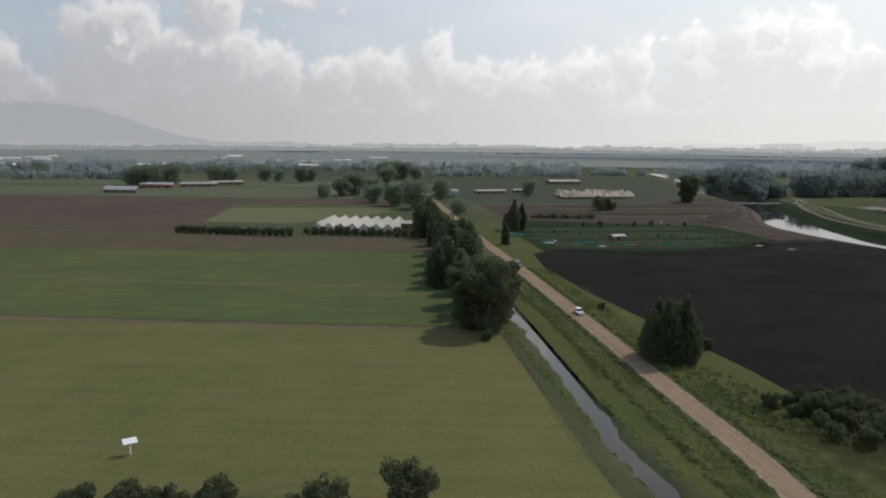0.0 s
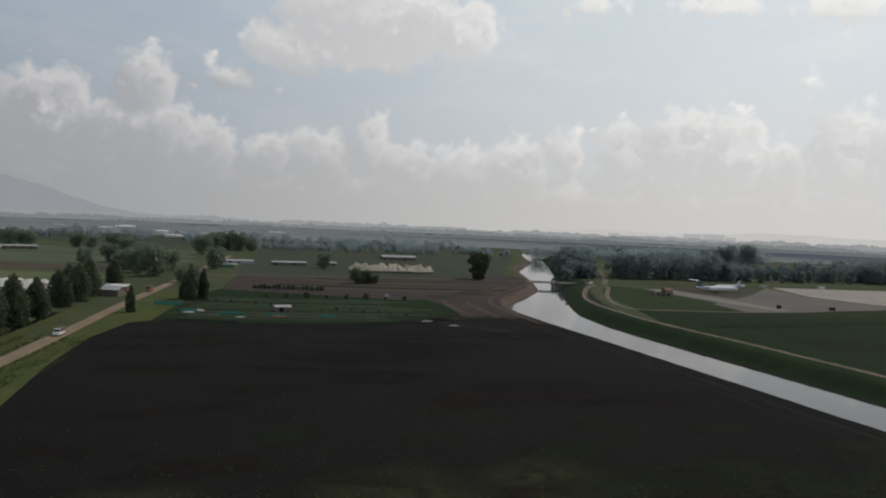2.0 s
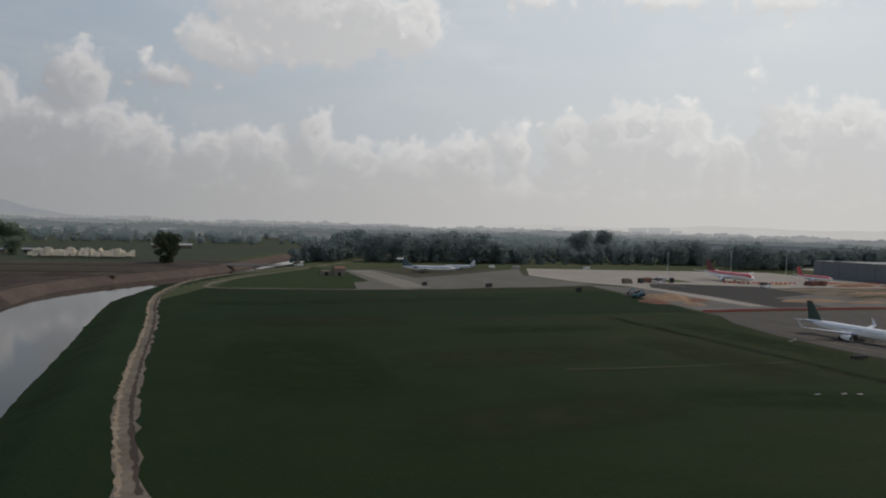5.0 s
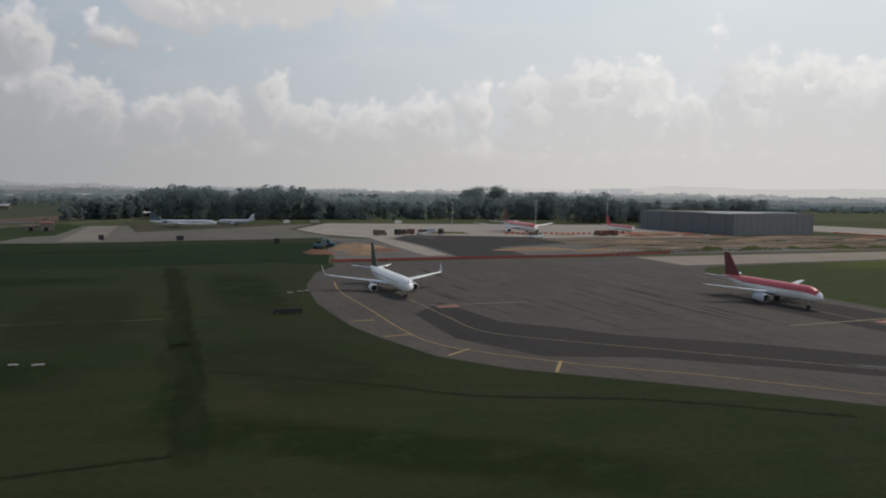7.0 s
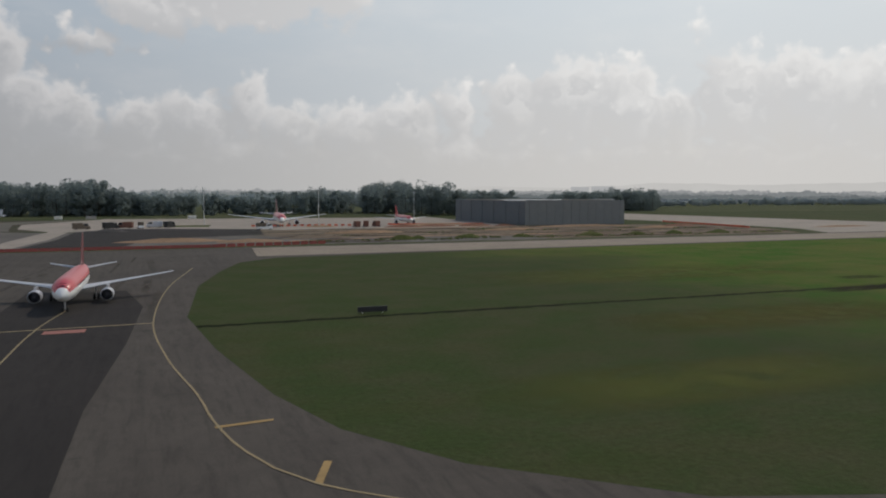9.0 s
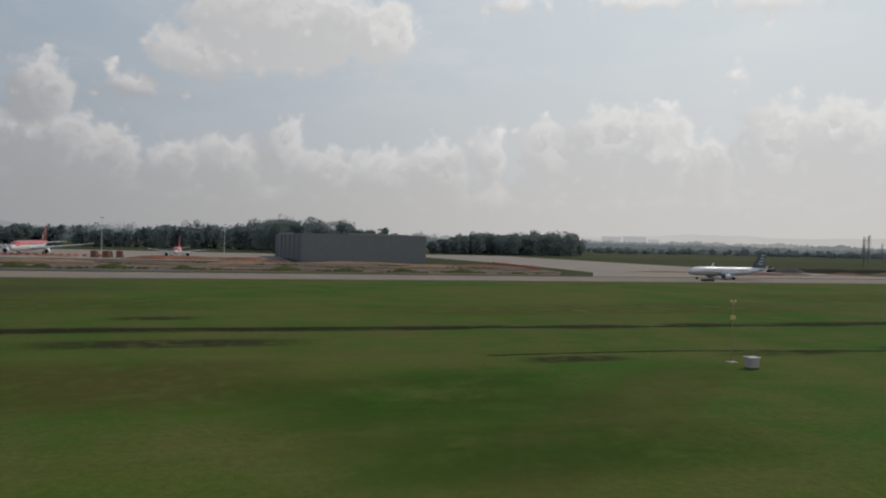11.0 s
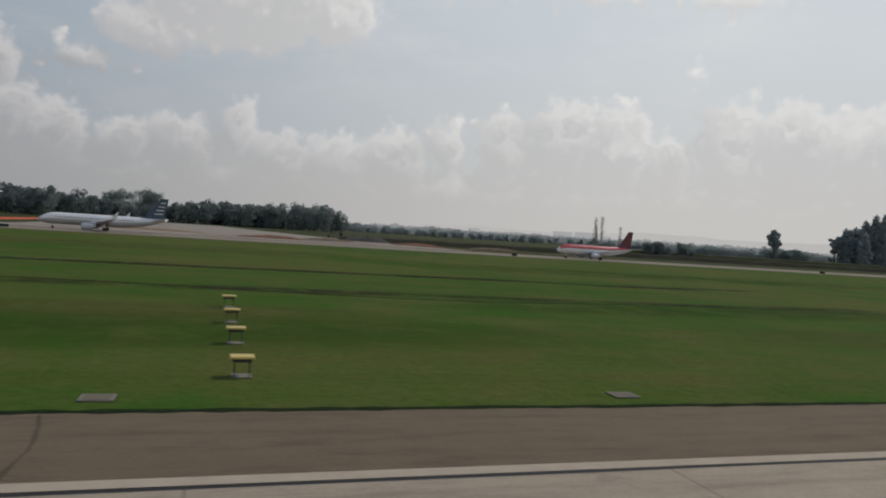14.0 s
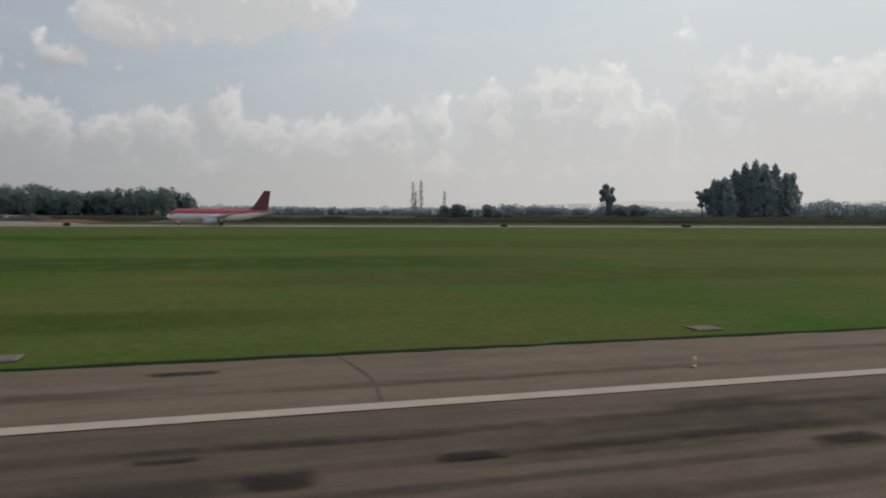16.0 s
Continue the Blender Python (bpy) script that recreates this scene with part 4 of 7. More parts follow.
# ---- trees ----
def leaf_cloud(rng, lobes, count, size, three=False):
    """Small leaf faces gathered in lobes (x, y, z, rx, ry, rz)."""
    w = np.array([l[3] * l[4] + l[4] * l[5] + l[3] * l[5] for l in lobes])
    pick = rng.choice(len(lobes), count, p=w / w.sum())
    lb = np.array(lobes)[pick]
    d = rng.normal(size=(count, 3))
    d /= np.linalg.norm(d, axis=1)[:, None]
    r = rng.uniform(0.35, 1.0, count) ** 0.55
    c = lb[:, :3] + d * lb[:, 3:] * r[:, None]
    u = rng.normal(size=(count, 3))
    u /= np.linalg.norm(u, axis=1)[:, None]
    v = np.cross(u, rng.normal(size=(count, 3)))
    v /= np.linalg.norm(v, axis=1)[:, None] + 1e-9
    s = size * rng.uniform(0.6, 1.5, count)[:, None]
    if three:
        tri = np.stack([c + u * s, c + v * s * 0.8, c - (u + v) * s * 0.6], 1).reshape(-1, 3)
        return tri, np.arange(3 * count).reshape(-1, 3)
    quad = np.stack([c + u * s, c + v * s * 0.6, c - u * s, c - v * s * 0.6], 1).reshape(-1, 3)
    return quad, np.arange(4 * count).reshape(-1, 4)


def round_lobes(rng, h, w, base=0.04, n=30):
    """Lobes of a broad uneven crown."""
    out = [(0, 0, h * 0.6, w * 0.30, w * 0.30, h * 0.26)]
    for k in range(n):
        a, t = 2.399 * k + rng.uniform(-0.4, 0.4), rng.uniform(base, 0.9)
        reach = w * 0.5 * math.sin(math.pi * min(max((t - base * 0.6) / (1.06 - base * 0.6), 0), 1)) ** 0.6 * rng.uniform(0.45, 0.85)
        r = w * rng.uniform(0.13, 0.22)
        out.append((reach * math.cos(a), reach * math.sin(a), max(t * h, r * 0.7), r, r, r * rng.uniform(0.7, 1.0)))
    return out


def spire_lobes(rng, h, w, base=0.02, n=34):
    """Lobes of a cypress or pine that narrows to its top."""
    out = []
    for k in range(n):
        t = base + (0.97 - base) * (k + 0.5) / n
        reach = 0.36 * w * min(1, (1.04 - t) * 1.9) * rng.uniform(0.35, 0.9)
        a = 2.399 * k
        r = w * rng.uniform(0.16, 0.24) * min(1, 0.30 + (1 - t) * 1.3)
        out.append((reach * math.cos(a), reach * math.sin(a), t * h, r, r, r * 1.5))
    return out


def tall_lobes(rng, h, w, n=15):
    """Lobes of a eucalyptus: high, loose tufts."""
    out = []
    for k in range(n):
        t = rng.uniform(0.38, 0.96)
        a = 2.399 * k
        reach = w * 0.42 * rng.uniform(0.2, 1.0) * (1.15 - t * 0.6)
        r = w * rng.uniform(0.10, 0.18)
        out.append((reach * math.cos(a), reach * math.sin(a), t * h, r, r, r * 0.9))
    return out


def trunk_mesh(lobes, h, r, lean, crown_top=0.75):
    bm = bmesh.new()
    pts = [Vector((lean * t * t * h, lean * 0.5 * t * h, t * h)) for t in (0, 0.1, 0.3, 0.55, crown_top)]
    for k, (a, b) in enumerate(zip(pts, pts[1:])):
        rod(bm, a, b, r * (1.25 if k == 0 else 1 - 0.2 * k), r * (1 - 0.2 * (k + 1)) + 0.02, 8)
    for k, l in enumerate(lobes[1:9]):
        t = min(max(l[2] / h - 0.18, 0.15), crown_top - 0.05)
        rod(bm, (lean * t * t * h, lean * 0.5 * t * h, t * h), l[:3], r * 0.36, r * 0.08, 5)
    return bm


def make_tree(name, style, h, w, leaves, size, material, seed, label, trunk=None):
    rng = np.random.default_rng(seed)
    lobes = {"round": round_lobes, "spire": spire_lobes, "tall": tall_lobes}[style](rng, h, w)
    top = empty(name)
    part("trunk", trunk_mesh(lobes, h, trunk or 0.022 * h + 0.08, rng.uniform(-0.05, 0.05), 0.9 if style != "round" else 0.7), BARK, top)
    v, f = leaf_cloud(rng, lobes, leaves, size)
    link_mesh("crown", v, f, material, top)
    return tagged(top, label, "tree")


def bare_tree(name, h, seed, label):
    """An upright nearly leafless poplar."""
    rng = np.random.default_rng(seed)
    top = empty(name)
    bm = bmesh.new()
    rod(bm, (0, 0, 0), (0, 0, h * 0.5), 0.24, 0.14, 7)
    rod(bm, (0, 0, h * 0.5), (0.2, 0, h), 0.14, 0.04, 6)
    for k in range(46):
        t = rng.uniform(0.12, 0.95)
        a, ln = rng.uniform(0, 6.28), (1.1 - t) * h * 0.22 + 0.6
        rod(bm, (0, 0, t * h), (math.cos(a) * ln * 0.45, math.sin(a) * ln * 0.45, t * h + ln), 0.07, 0.02, 4)
    part("trunk", bm, PALEBARK, top)
    v, f = leaf_cloud(rng, [(0, 0, h * t, 2.3 - t * 0.8, 2.3 - t * 0.8, h * 0.10) for t in (0.35, 0.5, 0.62, 0.74, 0.86, 0.95)], 230, 0.34)
    link_mesh("crown", v, f, LEAF_DEAD, top, False)
    return tagged(top, label, "tree")


def stand(ob, places, group="", seed=3):
    """Set ob at the first place, and copies of it at the rest: (x, y, scale)."""
    rng = random.Random(seed)
    if group:
        ob["group"] = group
    for k, (x, y, s) in enumerate(places):
        m = pose(x, y, ground_height(x, y) - 0.05, 0, 0, rng.uniform(0, 360))
        c = ob if k == 0 else copy_thing(ob, m)
        c.matrix_basis = m @ Matrix.Diagonal((s, s, s * rng.uniform(0.92, 1.08), 1))


stand(make_tree("roadside_tree", "spire", 16.5, 10.5, 9000, 0.32, LEAF_B, 11, "dense dark conifer shading the dirt road"), [(97, 154, 0.8), (99.5, 151, 0.97), (102, 155, 1.02), (104.5, 151, 0.99), (107, 155, 0.92), (101, 158.5, 0.92), (106, 158, 0.86), (98.5, 157, 0.78)], "conifers beside the dirt road")
stand(make_tree("broadleaf_tree", "round", 23, 16, 14000, 0.40, LEAF_A, 12, "large dense dark broadleaf tree beside the canal"), [(64, 190, 1.0), (71, 203, 0.85), (59, 196, 0.7), (70, 212, 0.85), (66, 225, 0.75)], "trees by the canal")
stand(make_tree("pine_tree", "spire", 22, 16, 6500, 0.55, LEAF_B, 13, "tall dark conifer in the row along the canal"),
      [(70, 244, 0.75), (76, 258, 0.95), (71, 270, 0.9), (82, 276, 1.0), (78, 288, 1.05), (85, 298, 1.0), (82, 310, 1.0), (88, 322, 0.9), (85, 336, 0.85), (91, 350, 0.75), (88, 366, 0.7), (64, 258, 0.7), (95, 385, 0.8), (98, 410, 0.9), (100, 432, 0.9), (108, 470, 0.8), (91, 398, 0.75), (92, 420, 0.8)], "conifer row along the canal")
stand(make_tree("cypress_tree", "spire", 20, 9, 7000, 0.38, LEAF_B, 14, "dark cypress standing beside the dirt road"), [(153, 423, 1.0), (160, 428, 0.85), (149, 427, 0.6), (128, 365, 0.62)], "cypresses beside the road")
far_tree = make_tree("farm_tree", "round", 20, 22, 3600, 0.7, LEAF_M, 15, "broad dark tree among the farm fields")
stand(far_tree, [(122, 578, 1.2), (108, 604, 1.0), (96, 640, 0.9), (90, 735, 1.1), (106, 700, 1.0), (76, 720, 0.9), (56, 700, 0.7), (130, 640, 0.9), (-56, 925, 1.1), (-40, 935, 1.0), (2, 1000, 1.0), (20, 985, 0.8), (-122, 880, 1.35), (-138, 890, 1.2), (-105, 895, 1.25), (-150, 905, 1.0), (48, 960, 1.0), (60, 975, 0.9), (145, 530, 0.6), (152, 545, 0.5), (168, 1020, 1.2), (182, 1030, 1.4), (198, 1036, 1.25), (214, 1022, 0.9), (152, 905, 1.1), (269, 709, 0.75), (167, 676, 0.9)], "trees among the fields")
stand(make_tree("lone_tree", "round", 25, 21, 8000, 0.6, LEAF_B, 16, "lone round tree standing on the river bank"), [(396.5, 615, 1.0)])
stand(make_tree("field_tree", "round", 12, 14, 2600, 0.6, LEAF_A, 17, "low dark tree in the brown field"), [(272.5, 547, 1.0), (280, 550, 0.85), (286, 553, 0.6)], "trees in the brown field")
bush = make_tree("bush", "round", 6.5, 7.5, 3200, 0.27, LEAF_K, 18, "dense dark green bush", 0.1)
stand(bush, [(20, 91, 1.15), (8, 91, 0.95), (4, 90, 0.8), (-8, 93, 0.95), (-15, 95, 0.85), (-21, 96, 0.9), (-28, 99, 0.8), (-3, 92, 0.65)], "bushes at the field's near edge")
stand(copy_thing(bush, pose(0, 0, 0)), [(104, 117, 0.55), (110, 112, 0.7), (115, 108, 0.8), (113, 119, 0.5), (118, 112, 0.75), (116, 101, 0.8), (109, 96, 0.6), (120, 104, 0.8), (107, 106, 0.5), (111, 104, 0.6), (106, 112, 0.45), (113, 99, 0.6), (109, 118, 0.4), (117, 118, 0.5), (112, 108, 0.65), (116, 114, 0.55), (105, 100, 0.5), (117, 160, 0.5), (117, 168, 0.4), (110, 210, 0.35), (60, 180, 0.5), (79, 230, 0.5)], "bushes on the road verge", 5)
hedge = make_tree("hedge_shrub", "round", 5.5, 5.0, 600, 0.42, LEAF_B, 19, "dark clipped shrub in the field hedge", 0.1)
stand(hedge, [(-50 + 64 * k / 17, 443 - 26 * k / 17, 0.8 + 0.3 * ((k * 7) % 5) / 5) for k in range(18)], "hedge by the brown field")
stand(copy_thing(hedge, pose(0, 0, 0)), [(24 + 60 * k / 13, 424 - 21 * k / 13, 0.75 + 0.45 * ((k * 5) % 7) / 7) for k in range(14)], "shrubs before the greenhouse", 6)
stand(copy_thing(hedge, pose(0, 0, 0)), [(192 + 3.1 * k, 493 - 0.65 * k, 0.52 + 0.08 * (k % 3)) for k in range(15)], "dark hedge in the brown field", 26)
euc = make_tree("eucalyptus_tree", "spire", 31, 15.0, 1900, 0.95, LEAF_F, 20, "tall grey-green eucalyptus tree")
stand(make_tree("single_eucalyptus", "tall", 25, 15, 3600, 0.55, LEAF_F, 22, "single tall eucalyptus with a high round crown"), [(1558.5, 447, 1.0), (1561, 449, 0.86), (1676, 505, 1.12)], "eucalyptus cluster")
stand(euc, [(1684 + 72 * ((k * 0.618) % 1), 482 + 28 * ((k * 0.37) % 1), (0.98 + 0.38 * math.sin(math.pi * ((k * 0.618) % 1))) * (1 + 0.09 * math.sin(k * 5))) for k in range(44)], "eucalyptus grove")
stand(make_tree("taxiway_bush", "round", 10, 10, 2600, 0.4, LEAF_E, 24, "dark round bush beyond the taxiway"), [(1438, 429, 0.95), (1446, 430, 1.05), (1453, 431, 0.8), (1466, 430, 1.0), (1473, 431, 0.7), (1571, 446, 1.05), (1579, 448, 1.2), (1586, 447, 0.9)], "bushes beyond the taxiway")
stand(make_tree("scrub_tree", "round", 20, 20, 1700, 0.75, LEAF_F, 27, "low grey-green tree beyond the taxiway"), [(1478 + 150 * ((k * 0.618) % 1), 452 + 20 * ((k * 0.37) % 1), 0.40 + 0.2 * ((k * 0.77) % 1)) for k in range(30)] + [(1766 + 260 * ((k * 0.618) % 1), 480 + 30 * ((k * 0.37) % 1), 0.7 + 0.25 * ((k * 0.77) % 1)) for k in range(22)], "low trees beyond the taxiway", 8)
stand(bare_tree("poplar", 23, 21, "thin nearly bare poplar beyond the taxiway"), [(1433.5, 494, 1.10), (1439.5, 495, 1.14), (1436, 497, 0.9), (1457.5, 498, 0.82)], "bare poplars")


def woodland(name, boxes, material, label, leaves, size, seed, spread=0.0, lean=0.0):
    """A wood too dense to count: crowns and trunks joined into one piece. boxes: x0, y0, x1, y1, depth, trees, low, high."""
    rng = np.random.default_rng(seed)
    vs, fs, tv, tf, n, m = [], [], [], [], 0, 0
    for x0, y0, x1, y1, depth, count, low, high in boxes:
        for k in range(count):
            t = rng.uniform()
            deep = depth * rng.uniform()
            x, y = x0 + (x1 - x0) * t + rng.normal() * 3 + lean * deep, y0 + (y1 - y0) * t + deep
            h = rng.uniform(low, high) * (1 + 0.22 * math.sin(x * 0.021 + y * 0.01) + 0.12 * math.sin(x * 0.067))
            w = h * rng.uniform(0.5 + spread, 0.85 + 2 * spread)
            lobes = round_lobes(rng, h, w, 0.03, 18)
            v, f = leaf_cloud(rng, lobes, leaves, size * rng.uniform(0.85, 1.15), True)
            v = v + (x, y, ground_height(x, y))
            vs.append(v), fs.append(f + n)
            n += len(v)
            c = np.array([[math.cos(a) * r, math.sin(a) * r, z] for z, r in ((-0.3, 0.35), (h * 0.6, 0.15)) for a in (0, 1.57, 3.14, 4.71)]) + (x, y, 0)
            tv.append(c), tf.append(np.array([[i, (i + 1) % 4, 4 + (i + 1) % 4, 4 + i] for i in range(4)]) + m)
            m += 8
    top = empty(name)
    tagged(link_mesh("foliage", np.concatenate(vs), np.concatenate(fs), material, top), kind="stuff")
    tagged(link_mesh("trunks", np.concatenate(tv), np.concatenate(tf), BARK, top), kind="stuff")
    tagged(top, label, "woods", kind="stuff")


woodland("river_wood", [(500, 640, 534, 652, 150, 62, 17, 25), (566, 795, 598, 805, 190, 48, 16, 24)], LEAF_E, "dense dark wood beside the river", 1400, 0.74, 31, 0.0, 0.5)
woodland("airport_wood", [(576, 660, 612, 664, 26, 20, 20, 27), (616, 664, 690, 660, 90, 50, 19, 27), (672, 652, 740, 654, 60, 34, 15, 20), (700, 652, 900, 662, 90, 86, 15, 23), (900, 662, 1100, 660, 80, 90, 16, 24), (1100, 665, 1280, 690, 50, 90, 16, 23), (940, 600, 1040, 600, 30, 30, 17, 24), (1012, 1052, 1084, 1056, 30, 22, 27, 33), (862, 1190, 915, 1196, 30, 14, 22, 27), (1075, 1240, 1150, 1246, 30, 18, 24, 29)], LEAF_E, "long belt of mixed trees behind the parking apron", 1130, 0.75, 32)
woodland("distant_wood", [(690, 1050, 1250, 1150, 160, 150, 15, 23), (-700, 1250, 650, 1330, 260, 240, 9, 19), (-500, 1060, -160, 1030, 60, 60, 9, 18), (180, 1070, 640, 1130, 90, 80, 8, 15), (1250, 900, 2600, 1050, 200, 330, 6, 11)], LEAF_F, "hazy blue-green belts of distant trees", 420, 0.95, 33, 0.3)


def scrub(name, spots, material, label, seed):
    """Low rough growth: many small tufts in one piece. spots: x, y, radius x, radius y, tufts, height."""
    rng = np.random.default_rng(seed)
    vs, fs, n = [], [], 0
    for x, y, rx, ry, count, h in spots:
        for _ in range(count):
            a, r = rng.uniform(0, 6.283), math.sqrt(rng.uniform())
            px, py, s = x + rx * r * math.cos(a), y + ry * r * math.sin(a), h * rng.uniform(0.5, 1.2)
            v, f = leaf_cloud(rng, [(px, py, ground_height(px, py) + s * 0.3, s * 1.1, s * 1.1, s * 0.6)], 16, 0.28 * s + 0.1)
            vs.append(v), fs.append(f + n)
            n += len(v)
    tagged(link_mesh(name, np.concatenate(vs), np.concatenate(fs), material), label, "scrub", kind="stuff")


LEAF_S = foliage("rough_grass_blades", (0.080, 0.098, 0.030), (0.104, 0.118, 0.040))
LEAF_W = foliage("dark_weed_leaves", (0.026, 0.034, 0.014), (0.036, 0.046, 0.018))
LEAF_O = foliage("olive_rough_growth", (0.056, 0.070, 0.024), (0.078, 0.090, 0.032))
VERGE = [(float(np.interp(y, [60, 98, 153, 202, 295], [78, 85, 92, 98.5, 110])), y) for y in range(70, 290, 9)]
scrub("verge_scrub", [(x - 9, y, 3.6, 6, 60, 0.24) for x, y in VERGE] + [(x + 8.5, y, 4.2, 6, 70, 0.3) for x, y in VERGE], LEAF_S, "rough tussocks on the road verge", 51)
scrub("verge_tufts", [(x - 4.6, y, 0.8, 5, 26, 0.42) for x, y in VERGE] + [(x - 11.5, y, 0.7, 5, 24, 0.42) for x, y in VERGE] + [(x + 4.4, y, 0.7, 5, 20, 0.4) for x, y in VERGE], LEAF_O, "lines of taller olive grass beside the road", 55)
scrub("canal_reeds", [(59 + 0.088 * (y - 60) + s, y, 1.2, 6, 30, 0.3) for y in range(96, 330, 10) for s in (-1.4, 5.2)], LEAF_S, "rough reeds along the canal banks", 52)
scrub("verge_thicket", [(107, 108, 9, 11, 170, 0.8), (100, 115, 5, 9, 90, 0.6), (114, 112, 6, 12, 110, 0.9), (104, 134, 5, 12, 90, 0.5)], LEAF_O, "tangled olive thicket on the verge", 54)
scrub("field_weeds", [(150, 120, 30, 26, 300, 0.22), (210, 118, 45, 26, 260, 0.22), (280, 108, 42, 22, 160, 0.22), (180, 160, 60, 30, 160, 0.2)], LEAF_W, "dark low weeds over the wet field", 53)


# ---- aircraft ----
PROFILE_S = [0, 0.004, 0.012, 0.03, 0.055, 0.085, 0.12, 0.16, 0.3, 0.5, 0.62, 0.70, 0.78, 0.86, 0.93, 0.98, 1.0]
PROFILE_R = [0.02, 0.16, 0.32, 0.54, 0.74, 0.89, 0.97, 1.0, 1.0, 1.0, 1.0, 0.96, 0.84, 0.64, 0.42, 0.22, 0.10]
PROFILE_Z = [-0.30, -0.29, -0.27, -0.20, -0.12, -0.05, -0.01, 0, 0, 0, 0, 0.04, 0.14, 0.30, 0.46, 0.58, 0.62]


def hull_point(L, R, zc, s, a, out=1.0):
    r = float(np.interp(s, PROFILE_S, PROFILE_R)) * R * out
    return Vector((L / 2 - s * L, r * math.cos(a), zc + float(np.interp(s, PROFILE_S, PROFILE_Z)) * R + r * math.sin(a)))


def loft(bm, sections):
    """A closed skin through sections of equally many points."""
    rows = [[bm.verts.new(p) for p in s] for s in sections]
    n = len(rows[0])
    for a, b in zip(rows, rows[1:]):
        for i in range(n):
            bm.faces.new((a[i], a[(i + 1) % n], b[(i + 1) % n], b[i]))
    bm.faces.new(rows[0][::-1])
    bm.faces.new(rows[-1])
    bmesh.ops.recalc_face_normals(bm, faces=list(bm.faces))


AIRFOIL = [(0, 0), (0.06, 0.045), (0.25, 0.075), (0.55, 0.055), (1.0, 0.004), (0.55, -0.030), (0.25, -0.045), (0.06, -0.030)]


def blade(sections, upright=False):
    """A wing-like blade: sections of (x of leading edge, span position, height, chord, thickness)."""
    bm = bmesh.new()
    out = []
    for x, y, z, c, t in sections:
        if upright:
            out.append([Vector((x - u * c, y + v * c * t, z)) for u, v in AIRFOIL])
        else:
            out.append([Vector((x - u * c, y, z + v * c * t)) for u, v in AIRFOIL])
    loft(bm, out)
    return bm


